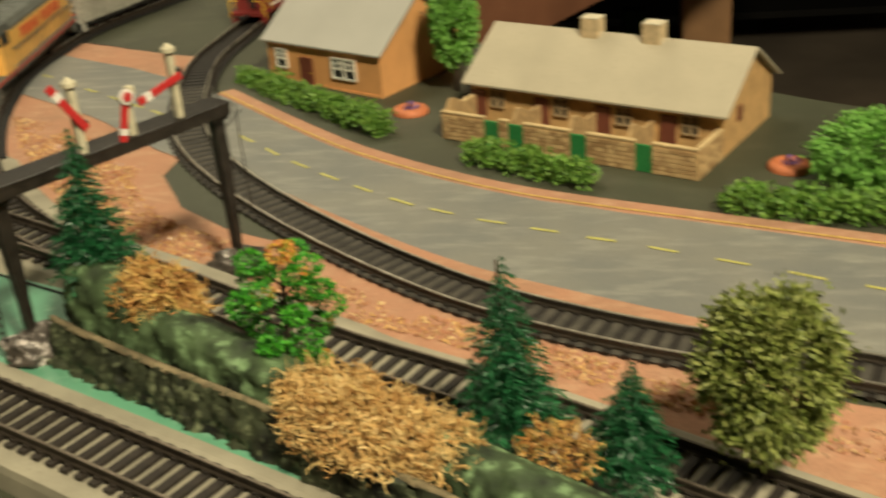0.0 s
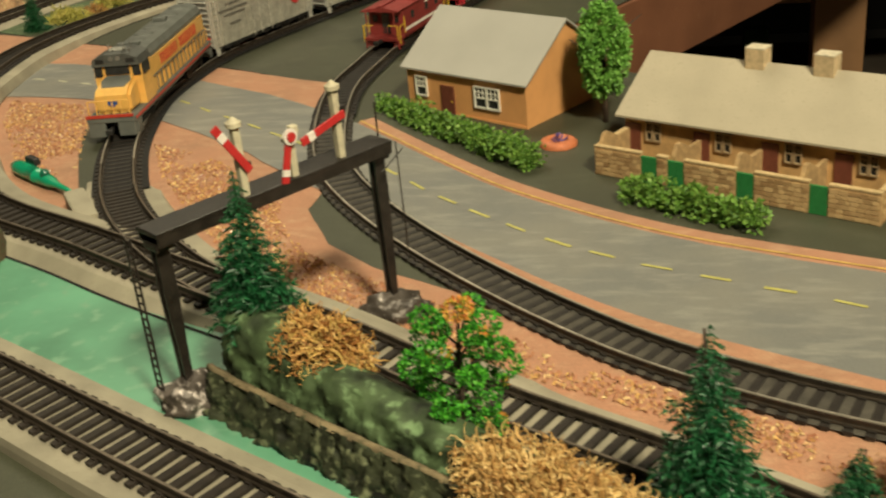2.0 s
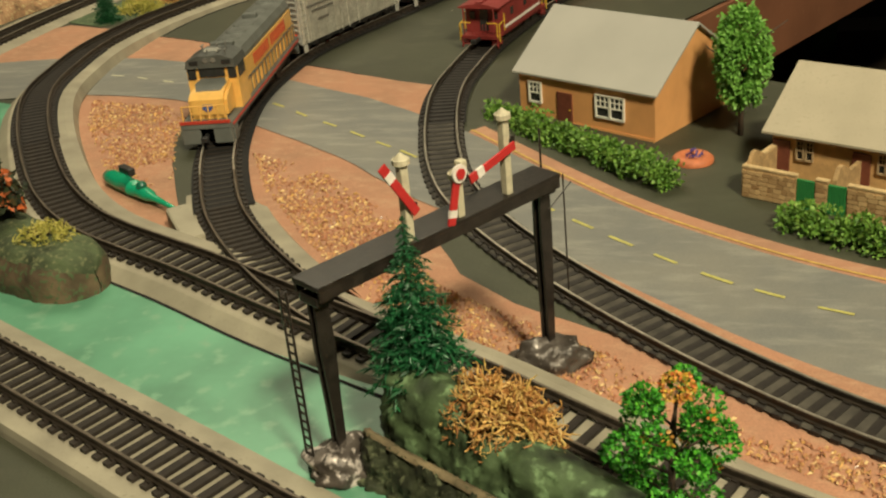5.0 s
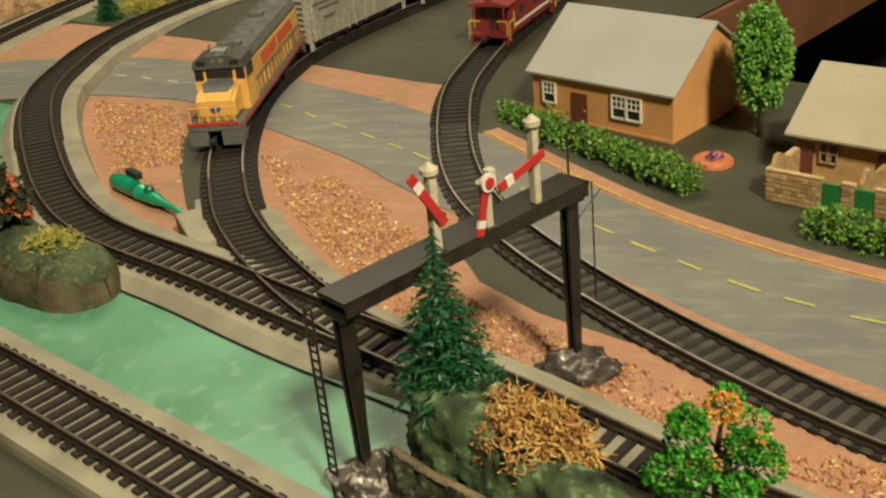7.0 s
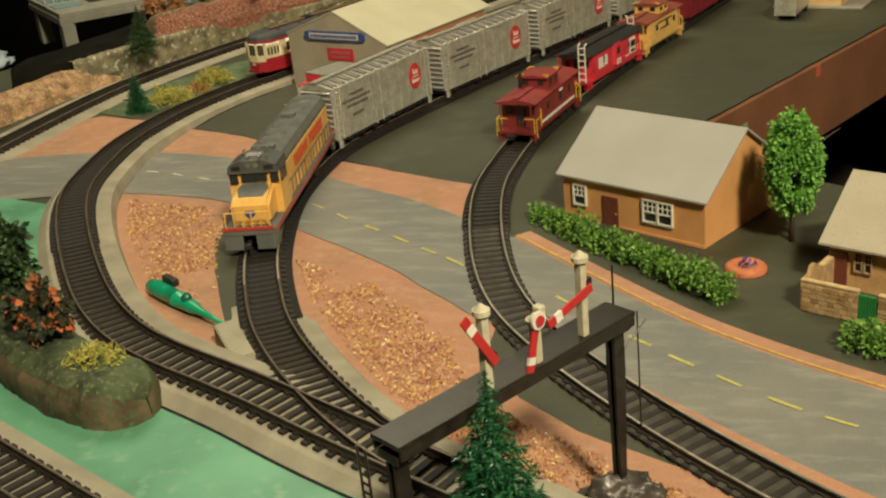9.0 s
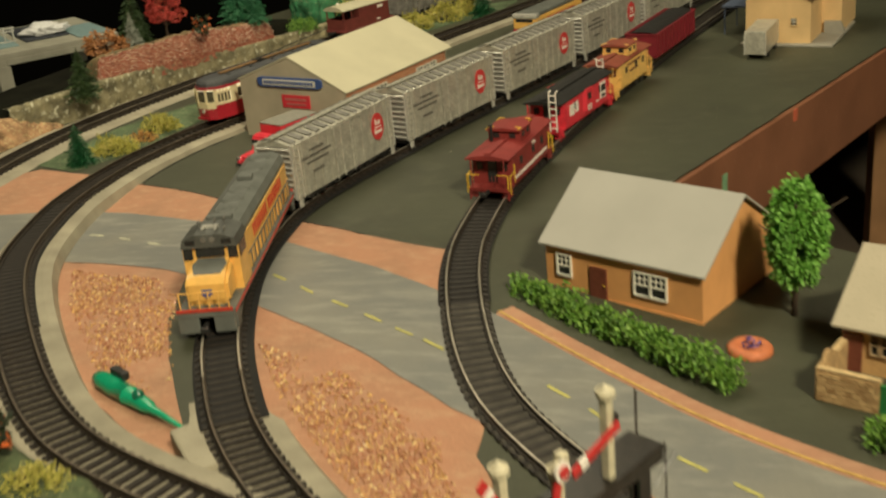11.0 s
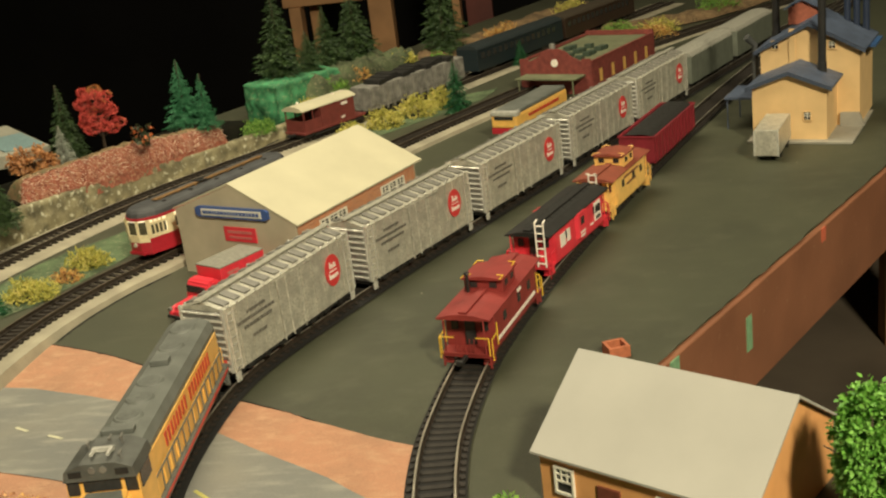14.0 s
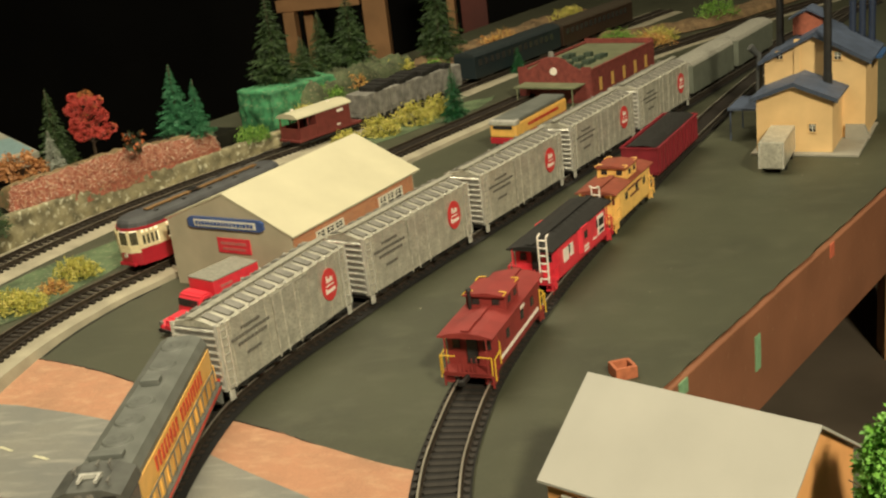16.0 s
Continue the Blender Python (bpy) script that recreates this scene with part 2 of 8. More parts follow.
TRACK_C = [(0.40, 0.29), (0.25, 0.378), (0.16, 0.433), (0.095, 0.476), (0.04, 0.511), (-0.03, 0.548), (-0.088, 0.579), (-0.155, 0.6145), (-0.2015, 0.6445), (-0.248, 0.6695),
           (-0.283, 0.693), (-0.318, 0.73), (-0.353, 0.78), (-0.387, 0.835), (-0.414, 0.89), (-0.432, 0.945), (-0.4415, 1.0), (-0.441, 1.06), (-0.4375, 1.108), (-0.428, 1.147), (-0.4165, 1.179),
           (-0.405, 1.2015), (-0.393, 1.226), (-0.365, 1.285), (-0.333, 1.352), (-0.297, 1.425), (-0.254, 1.512), (-0.218, 1.579), (-0.188, 1.632), (-0.116, 1.76), (0.05, 2.0), (0.3, 2.28)]
TRACK_D = [(-0.75, 0.85), (-0.40, 0.655), (-0.234, 0.559), (-0.169, 0.522), (-0.111, 0.488), (-0.061, 0.4605), (0.05, 0.396), (0.25, 0.28)]
TRACK_E = [(-0.585, 0.85), (-0.575, 0.95), (-0.566, 1.054), (-0.56, 1.126), (-0.55, 1.204), (-0.53, 1.275), (-0.49, 1.38), (-0.44, 1.47), (-0.385, 1.56), (-0.33, 1.645),
           (-0.25, 1.77), (-0.17, 1.92), (-0.08, 2.08), (0.05, 2.3)]


def lift_c(x, y):
    return ground_z(x, y) + 0.008 * smooth01((0.02 - x) / 0.1) * (1 - 0.5 * smooth01((y - 1.0) / 0.16)) + 0.0008


def lift_b(x, y):
    return ground_z(x, y) + 0.0008 + 0.008 * smooth01((0.74 - y) / 0.1) * smooth01((0.0 - x) / 0.1)


def lift_d(x, y):
    return 0.012


def lift_flat(x, y):
    return ground_z(x, y) + 0.001


def sleeper_mesh(wide, plastic):
    bm = bmesh.new()
    box(bm, 0, 0, 0.0007, wide, 0.0256, 0.0014)
    for s in (-1, 1):
        box(bm, 0, s * 0.0089, 0.0016, wide * 0.8, 0.0040, 0.0008)
    me = bpy.data.meshes.new("sleeper")
    bm.to_mesh(me)
    bm.free()
    me.materials.append(plastic)
    return me


def track(label, points, zf, pitch=0.0067, wide=0.0025, plastic=SLEEPER, clear_of=None, head=None, near_head=None):
    root = thing("railway_track", label, "railway track", kind="structure")
    line = spline(points, 0.004)
    for s in (-1, 1):
        o = s * 0.0089
        ribbon("rail", line, [(o - 0.0012, 0.0016), (o - 0.0011, 0.0021), (o - 0.0004, 0.0023), (o - 0.0004, 0.0036), (o - 0.0006, 0.0038), (o - 0.0006, 0.0046)], RAIL, zf, root)
        ribbon("rail", line, [(o + 0.0006, 0.0046), (o + 0.0006, 0.0038), (o + 0.0004, 0.0036), (o + 0.0004, 0.0023), (o + 0.0011, 0.0021), (o + 0.0012, 0.0016)], RAIL, zf, root)
        for near, metal in ((True, near_head or head or STEEL), (False, head or STEEL)):
            run = [k for k in range(len(line)) if (line[k][1] < 0.76) == near] if near_head else ([] if near else list(range(len(line))))
            if len(run) < 2:
                continue
            ribbon("rail_head", line[run[0]:run[-1] + 2], [(o - 0.00064, 0.0043), (o - 0.00048, 0.0047), (o + 0.00048, 0.0047), (o + 0.00064, 0.0043)], metal, zf, root)
    ties = spline(points, pitch)
    d, n = normals(ties)
    me = sleeper_mesh(wide, plastic)
    far = bmesh.new()
    for p, q in zip(ties, d):
        if clear_of is not None and np.linalg.norm(clear_of - p[:2], axis=1).min() < 0.0080:
            continue
        if p[1] > 1.32 or p[0] < -0.62:
            box(far, 0, 0, 0.0012, wide, 0.0256, 0.0024, 0, pose(p[0], p[1], zf(p[0], p[1]), 0, 0, math.degrees(math.atan2(q[1], q[0]))))
            continue
        ob = new("sleeper", me)
        ob.parent = root
        ob.matrix_local = pose(p[0], p[1], zf(p[0], p[1]), 0, 0, math.degrees(math.atan2(q[1], q[0])) + random.uniform(-1.2, 1.2))
    if far.verts:
        tagged(part("far_sleepers", far, plastic, root), kind="stuff")
    return root


# ---- the board and its painted ground ----
def board():
    bm = bmesh.new()
    edge = [(-1.1, 0.02), (0.75, 0.02), (0.75, 0.42), (0.24, 0.785), (-0.047, 0.996), (0.13, 1.295), (0.72, 2.29), (0.72, 2.75), (-0.05, 2.75), (-0.40, 2.02), (-0.60, 1.62), (-0.78, 1.25), (-1.1, 1.1)]
    prism(bm, edge, "z", -0.018, -0.0012)
    tagged(part("ground", bm, YARD), "olive-black painted board that carries the whole layout", "ground", kind="structure")


board()
sheet("ground_yard", [(-0.9, 0.4), (0.7, 0.12), (0.7, 0.45), (0.235, 0.785), (-0.0455, 0.9955), (0.1315, 1.2945), (0.5015, 1.9185), (0.5015, 2.5), (-0.10, 2.5), (-0.41, 1.95), (-0.58, 1.6), (-0.75, 1.15), (-0.9, 1.1)], YARD, 0.0, "olive-black painted yard surface with scuffs", "ground")
sheet("ground_salmon_verge", [(-0.15, 0.86), (-0.158, 0.925), (-0.193, 0.944), (-0.231, 0.970), (-0.27, 0.990), (-0.338, 1.039), (-0.372, 1.06), (-0.415, 1.079), (-0.46, 1.105), (-0.52, 1.128), (-0.60, 1.08), (-0.66, 1.0),
      (-0.5, 0.97), (-0.40, 0.96), (-0.3, 0.92), (-0.2, 0.85)], PINK, 0.0004, "salmon painted verge along the road", "verge")
sheet("ground_salmon_island", [(-0.257, 0.860), (-0.191, 0.81), (-0.112, 0.732), (-0.113, 0.702), (-0.093, 0.664), (-0.066, 0.642), (-0.023, 0.619), (0.014, 0.581), (0.052, 0.556), (0.12, 0.52), (0.3, 0.44), (0.42, 0.37),
      (0.40, 0.30), (0.16, 0.44), (0.04, 0.52), (-0.09, 0.59), (-0.15, 0.64), (-0.175, 0.668), (-0.21, 0.73), (-0.245, 0.80)], PINK, 0.0004, "salmon painted ground strewn with chips between the tracks", "ground")
sheet("ground_salmon_wedge", [(-0.404, 0.932), (-0.38, 0.863), (-0.335, 0.787), (-0.295, 0.742), (-0.25, 0.70), (-0.225, 0.684), (-0.245, 0.722), (-0.263, 0.757), (-0.277, 0.786), (-0.294, 0.83), (-0.31, 0.905)], PINK, 0.0004,
      "salmon painted wedge of ground with wood chips", "ground")
ROAD_N = [(0.6, 0.42), (0.4, 0.525), (0.182, 0.619), (0.101, 0.653), (0.05, 0.678), (-0.011, 0.723), (-0.047, 0.758), (-0.089, 0.801), (-0.118, 0.832), (-0.15, 0.857), (-0.206, 0.905), (-0.255, 0.943), (-0.292, 0.970), (-0.349, 1.0), (-0.425, 1.022), (-0.496, 1.022), (-0.6, 1.0), (-0.8, 0.93)]
ROAD_S = [(-0.8, 0.80), (-0.6, 0.875), (-0.478, 0.913), (-0.404, 0.924), (-0.346, 0.910), (-0.314, 0.898), (-0.257, 0.850), (-0.191, 0.801), (-0.151, 0.761), (-0.118, 0.728), (-0.085, 0.715), (-0.048, 0.682), (-0.016, 0.652), (0.04, 0.602), (0.1, 0.568), (0.193, 0.520), (0.4, 0.42), (0.55, 0.33)]
sheet("road", [tuple(p) for p in spline(ROAD_N, 0.02)] + [tuple(p) for p in spline(ROAD_S, 0.02)], ROAD, 0.0008, "grey painted road with brushed streaks", "road")
east = spline(ROAD_N[:9], 0.008)
ribbon("road_trim", east, [(0.0006, 0.0004), (-0.0005, 0.0013), (-0.0105, 0.0013), (-0.0112, 0.0)], PINK, ground_z)
ribbon("road_line", east, [(-0.0010, 0.0016), (-0.0026, 0.0016)], EDGELINE, ground_z)
ribbon("road_trim", spline(ROAD_S[10:], 0.008), [(0.0012, 0.0006), (0.0005, 0.0012), (-0.014, 0.0012), (-0.0146, 0.0)], PINK, ground_z)
for ob in [o for o in bpy.data.objects if o.name.startswith("road_")]:
    tagged(ob, "salmon strip along the road" if "trim" in ob.name else "thin yellow line along the verge", "road edge", kind="structure")
sheet("water", [(-1.0, 0.95), (-0.6, 0.885), (-0.47, 0.9), (-0.415, 0.88), (-0.38, 0.81), (-0.33, 0.73), (-0.26, 0.66), (-0.16, 0.60), (-0.06, 0.55), (0.05, 0.47), (0.2, 0.36), (0.2, 0.30), (0.0, 0.42), (-0.25, 0.565), (-0.75, 0.84)], WATER, 0.0098,
      "mottled sea-green painted water", "water", zf=lambda x, y: 0.0)

TORN = spline([(-0.158, 0.925), (-0.193, 0.944), (-0.231, 0.970), (-0.27, 0.990)], 0.0015)
TORN2 = spline([(-0.338, 1.039), (-0.372, 1.06), (-0.415, 1.079)], 0.0015)


def torn_edge(line, seed):
    """The lifted, uneven edge of the dark yard sheet over the salmon paint."""
    d, n = normals(line)
    bm = bmesh.new()
    rows = []
    for k, (p, m) in enumerate(zip(line, n)):
        w = 0.00035 + 0.0012 * max(0.0, noise.noise(Vector((k * 0.16, seed, 0)))) ** 1.5 + 0.0003 * abs(noise.noise(Vector((k * 0.9, seed, 4))))
        o = 0.0009 * noise.noise(Vector((k * 0.33, seed, 9)))
        rows.append([bm.verts.new((p[0] + m[0] * (o + a), p[1] + m[1] * (o + a), z)) for a, z in ((-w, 0.0002), (-w * 0.4, 0.0007), (w * 0.5, 0.0008), (w, 0.0003))])
    for r, q in zip(rows, rows[1:]):
        for i in range(3):
            bm.faces.new((r[i], r[i + 1], q[i + 1], q[i]))
    tagged(part("ground_edge", bm, BLACKBED), "dark torn edge of the yard sheet", "edge", kind="structure")


torn_edge(TORN, 1.0)
torn_edge(TORN2, 5.0)
C_LINE, D_LINE = spline(TRACK_C, 0.01), spline(TRACK_D, 0.01)
side = C_LINE[(C_LINE[:, 1] > 1.075) & (C_LINE[:, 1] < 1.215)]
torn_edge(spline([tuple(p - q * 0.0262) for p, q in zip(side[:, :2], normals(side)[1])], 0.0015), 9.0)
GRASS = mat("muted_green_ground_paint", (0.085, 0.125, 0.060), 0.85, vary=0.5, scale=45, fine=300, second=(0.19, 0.21, 0.12), mix=0.55)
sheet("ground_green_strip", [(-0.352, 1.520), (-0.330, 1.515), (-0.195, 1.700), (-0.180, 1.760), (-0.215, 1.740), (-0.330, 1.575)], GRASS, 0.0006, "muted green painted strip under the lichen bushes", "ground")
sheet("ground_green_strip", [(-0.530, 1.140), (-0.487, 1.118), (-0.462, 1.150), (-0.440, 1.215), (-0.420, 1.275), (-0.445, 1.330), (-0.500, 1.250)], GRASS, 0.0006, "muted green painted strip between the two curves", "ground")
tagged(ribbon("roadbed", C_LINE, [(0.0245, -0.0070), (0.0160, -0.0005), (0.0150, -0.0002), (-0.018, -0.0002), (-0.0228, -0.0012), (-0.0248, -0.008)], CREAM, lift_c), "beige raised roadbed under the tram track", "roadbed", kind="structure")
tagged(ribbon("roadbed", D_LINE, [(0.030, -0.014), (0.021, -0.0012), (0.016, -0.0002), (-0.0192, -0.0002), (-0.0198, -0.0030), (-0.0204, -0.0145)], CREAM, lift_d), "beige raised roadbed along the water", "roadbed", kind="structure")
# Flat black strip paints in the shade of the gap along the water.
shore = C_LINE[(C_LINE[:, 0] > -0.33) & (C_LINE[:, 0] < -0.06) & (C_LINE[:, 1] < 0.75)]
tagged(ribbon("shore_seam", shore, [(0.0230, 0.0101), (0.0222, 0.0105), (0.0219, 0.0105)], BLACKBED, lambda x, y: 0.0), "black strip painting in the shaded gap between the water and the roadbed", "seam", kind="structure")
B_LINE = spline(TRACK_B, 0.01)
tagged(ribbon("roadbed", B_LINE[5:22], [(0.026, -0.008), (0.0215, -0.0014), (0.0155, -0.0006), (-0.0155, -0.0006), (-0.0215, -0.0014), (-0.026, -0.008)], CREAM, lift_b), "beige raised roadbed at the junction", "roadbed", kind="structure")
tagged(ribbon("track_bed", B_LINE[18:], [(0.0140, 0.0003), (0.0106, 0.0005), (0.0102, 0.0009), (-0.0102, 0.0009), (-0.0106, 0.0005), (-0.0165, 0.0003)], BLACKBED, lift_b), "black strip under the freight track", "track bed", kind="structure")
A_LINE = spline(TRACK_A, 0.01)
tagged(ribbon("track_bed", A_LINE[A_LINE[:, 1] < 0.845], [(0.0122, 0.0006), (0.0115, 0.0012), (-0.0115, 0.0012), (-0.0122, 0.0006)], mat("brown_track_bed", (0.068, 0.060, 0.047), 0.85, vary=0.4, scale=120), lift_flat), "brown stained strip under the track", "track bed", kind="structure")
tagged(ribbon("track_bed", A_LINE[A_LINE[:, 1] > 0.84], [(0.0138, 0.0003), (0.0106, 0.0005), (0.0102, 0.0009), (-0.0102, 0.0009), (-0.0106, 0.0005), (-0.0138, 0.0003)], BLACKBED, lift_flat), "black strip under the track", "track bed", kind="structure")
E_LINE = spline(TRACK_E, 0.01)
tagged(ribbon("roadbed", E_LINE, [(0.03, 0.0), (0.02, 0.0008), (-0.022, 0.0008), (-0.03, 0.0)], CREAM, lambda x, y: ground_z(x, y) + 0.0003), "beige roadbed along the stone wall", "roadbed", kind="structure")
sel = C_LINE[(C_LINE[:, 1] > 0.80) & (C_LINE[:, 1] < 1.02) & (C_LINE[:, 0] < -0.3)]
tagged(ribbon("track_bed", sel, [(0.0138, 0.0), (0.0130, 0.0010), (-0.0130, 0.0010), (-0.0138, 0.0)], BLACKBED, lift_c), "black strip under the tram curve", "track bed", kind="structure")
track("brown plastic track with tarnished rails beside the road", TRACK_A, lift_flat, wide=0.0032, plastic=mat("black_sleeper_plastic", (0.019, 0.0145, 0.011), 0.65, vary=0.4, scale=300))
track("brown plastic track carrying the freight train", TRACK_B, lambda x, y: lift_b(x, y) - 0.0002, clear_of=C_LINE, head=STEEL, near_head=DARKHEAD)
track("brown plastic tram track on a raised roadbed", TRACK_C, lift_c, wide=0.0031, head=DARKHEAD)
track("brown plastic track along the water", TRACK_D, lift_d, 0.0066, 0.0032, head=DARKHEAD)
track("brown plastic track below the stone wall", TRACK_E, lift_flat, head=HALFHEAD)


def dash(points, length, material, label):
    """One short hand-painted dash from each point towards the next."""
    rng = random.Random(12)
    for p, q in zip(points, points[1:]):
        d = (Vector(q) - Vector(p)).normalized()
        l, a = length * rng.uniform(0.9, 1.12), rng.uniform(-0.0006, 0.0006)
        line = np.array([(p[0] + d.x * l * k / 4 - d.y * a * k / 4, p[1] + d.y * l * k / 4 + d.x * a * k / 4) for k in range(5)])
        w = rng.uniform(0.0008, 0.0010)
        tagged(ribbon("road_dash", line, [(w, 0.0011), (-w, 0.0011)], material, ground_z), label, "road marking", "road dashes", "structure")


dash([(-0.2525, 0.8870), (-0.2306, 0.8674), (-0.2080, 0.8480), (-0.1865, 0.8308), (-0.1670, 0.8138), (-0.1505, 0.8010), (-0.1320, 0.7860)], 0.0135, YELLOW, "short yellow dash painted on the road")
dash([(-0.0880, 0.7600), (-0.0690, 0.7410), (-0.0512, 0.7225), (-0.0335, 0.7060), (-0.0135, 0.6885), (0.0060, 0.6715), (0.0265, 0.6575), (0.0490, 0.6440), (0.0730, 0.6330), (0.0970, 0.6220), (0.1220, 0.6110), (0.1480, 0.5980), (0.1740, 0.5850), (0.2000, 0.5720), (0.2260, 0.5590), (0.2520, 0.5460), (0.2780, 0.5330)],
     0.0138, YELLOW, "short yellow dash painted on the road")
dash([(-0.4070, 0.9750), (-0.3822, 0.9668), (-0.3578, 0.9552), (-0.3340, 0.9430)], 0.0120, mat("faded_line_paint", (0.58, 0.56, 0.40), 0.6, vary=0.3, scale=400), "short faded pale dash painted on the road")

# ---- colours of the models ----
SILVER = mat("silver_model_paint", (0.57, 0.55, 0.47), 0.34, 0.40, vary=0.20, scale=160, bump=0.25, fine=800, second=(0.41, 0.395, 0.325), mix=0.52)
# Bright silver: painted glints on the boxcars, plain silver on other parts.
SILVERHI = mat("bright_silver_and_glints", (0.80, 0.78, 0.71), 0.26, 0.5, vary=0.2, scale=300)
# Dark silver: painted shade on boxcar roofs and ends, plain grey elsewhere.
SILVERDK = mat("dark_silver_and_shade", (0.22, 0.21, 0.19), 0.5, 0.3, vary=0.2, scale=200)
BLACK = mat("black_model_plastic", (0.018, 0.017, 0.016), 0.55, vary=0.3, scale=300)
DARKTXT = mat("faded_dark_lettering", (0.15, 0.14, 0.12), 0.6, vary=0.3, scale=700)
DISC = mat("red_round_emblem", (0.62, 0.05, 0.05), 0.45, vary=0.08)
PALE = mat("pale_lettering", (0.85, 0.78, 0.70), 0.5, vary=0.1)
LOCOYEL = mat("armour_yellow_paint", (0.86, 0.49, 0.12), 0.4, vary=0.1, scale=150, coat=0.2)
LOCOGREY = mat("locomotive_grey_paint", (0.135, 0.142, 0.128), 0.5, vary=0.22, scale=90, fine=1500)
LOCORED = mat("locomotive_red_stripe", (0.5, 0.05, 0.03), 0.45, vary=0.12)
GRILLE = mat("dark_grey_grille", (0.115, 0.121, 0.109), 0.5, vary=0.2)
OXIDE = mat("oxide_red_plastic", (0.25, 0.034, 0.030), 0.55, vary=0.18, scale=90)
BRIGHT = mat("bright_red_plastic", (0.74, 0.042, 0.065), 0.40, vary=0.1, scale=180, coat=0.15)
MAROON = mat("maroon_plastic", (0.22, 0.02, 0.03), 0.45, vary=0.15, scale=150)
YELCAB = mat("caboose_yellow_plastic", (0.90, 0.55, 0.16), 0.42, vary=0.1, scale=150)
ROOFRED = mat("brown_red_roof", (0.24, 0.06, 0.035), 0.6, vary=0.18, scale=150)
YELRAIL = mat("yellow_wire", (0.75, 0.48, 0.05), 0.4, vary=0.1)
WHEEL = mat("dark_wheel_metal", (0.06, 0.055, 0.05), 0.4, 0.5, vary=0.3, scale=300)
GLASS = mat("dark_model_window", (0.03, 0.03, 0.03), 0.12, vary=0.2)
LIT = mat("lit_tram_window", (1.0, 0.88, 0.6), 0.4, vary=0.1, emit=0.6)
TRAMRED = mat("tram_crimson", (0.42, 0.02, 0.035), 0.35, vary=0.08, coat=0.3)
TRAMCREAM = mat("tram_cream", (0.78, 0.68, 0.42), 0.45, vary=0.08)
TRAMROOF = mat("tram_grey_roof", (0.055, 0.056, 0.06), 0.6, vary=0.18, scale=100)
WOODWALK = mat("brown_roof_walk", (0.20, 0.11, 0.04), 0.7, vary=0.25, scale=300)
ORANGE = mat("orange_card_wall", (0.72, 0.350, 0.130), 0.65, vary=0.10, scale=60, fine=1200)
ROOFCARD = mat("pale_grey_card_roof", (0.41, 0.396, 0.355), 0.7, vary=0.06, scale=30, fine=900, bump=0.03)
STONETAN = mat("tan_printed_stone", (0.46, 0.30, 0.14), 0.75, vary=0.25, scale=260, fine=900, second=(0.30, 0.18, 0.08), mix=0.58)
TANWALL = mat("tan_card_wall", (0.60, 0.36, 0.15), 0.7, vary=0.2, scale=140, second=(0.40, 0.22, 0.09), mix=0.62, fine=800)
ROOFTAN = mat("tan_card_roof", (0.445, 0.390, 0.285), 0.75, vary=0.08, scale=40, fine=700, bump=0.08, second=(0.40, 0.345, 0.25), mix=0.58)
DOORBROWN = mat("brown_door_paint", (0.17, 0.05, 0.03), 0.5, vary=0.15)
GATEGREEN = mat("green_gate_paint", (0.03, 0.22, 0.06), 0.5, vary=0.12)
STUCCO = mat("beige_stucco", (0.47, 0.41, 0.30), 0.8, vary=0.12, scale=40, fine=1000)
ROOFCREAM = mat("cream_card_roof", (0.53, 0.49, 0.345), 0.7, vary=0.07, scale=30)
SIGNBLUE = mat("blue_sign_board", (0.05, 0.10, 0.30), 0.4, vary=0.1)
FACTWALL = mat("buff_board_siding", (0.74, 0.50, 0.24), 0.65, vary=0.07, scale=60)
FACTROOF = mat("blue_grey_roof", (0.07, 0.09, 0.14), 0.55, vary=0.25, scale=100)
CONCRETE = mat("grey_plinth", (0.33, 0.31, 0.26), 0.8, vary=0.12, scale=80)
GREENROCK = mat("bright_green_plaster", (0.050, 0.215, 0.095), 0.7, vary=0.5, scale=90, fine=300, bump=0.8, second=(0.20, 0.29, 0.15), mix=0.57)
RUBBLE = mat("pink_brown_rubble", (0.30, 0.095, 0.06), 0.85, vary=0.35, scale=200, fine=500, bump=0.8, second=(0.50, 0.33, 0.20), mix=0.55)
SILVROCK = mat("silver_flecked_stone", (0.085, 0.070, 0.058), 0.42, 0.25, vary=0.5, scale=160, fine=330, bump=0.9, second=(0.45, 0.41, 0.37), mix=0.585)
FASCIA = mat("red_brown_fascia_board", (0.235, 0.098, 0.052), 0.5, vary=0.16, scale=22, fine=190, second=(0.29, 0.15, 0.085), mix=0.64)
TIMBER = mat("bare_timber", (0.38, 0.20, 0.09), 0.7, vary=0.22, scale=14, fine=120)
ROOMDARK = mat("dark_room_paint", (0.0100, 0.0094, 0.0088), 1.0, vary=0.2, scale=3, fine=60)
ROOMDARK.node_tree.nodes["Principled BSDF"].inputs["Specular IOR Level"].default_value = 0.1
FLOORDARK = mat("dark_floor_paint", (0.03, 0.027, 0.024), 0.8, vary=0.3, scale=4, fine=80)
CEILING = mat("ceiling_paint", (0.32, 0.28, 0.22), 0.9, vary=0.05, scale=3, fine=60)
TRUNK = mat("brown_trunk_plastic", (0.06, 0.04, 0.025), 0.8, vary=0.3, scale=500)


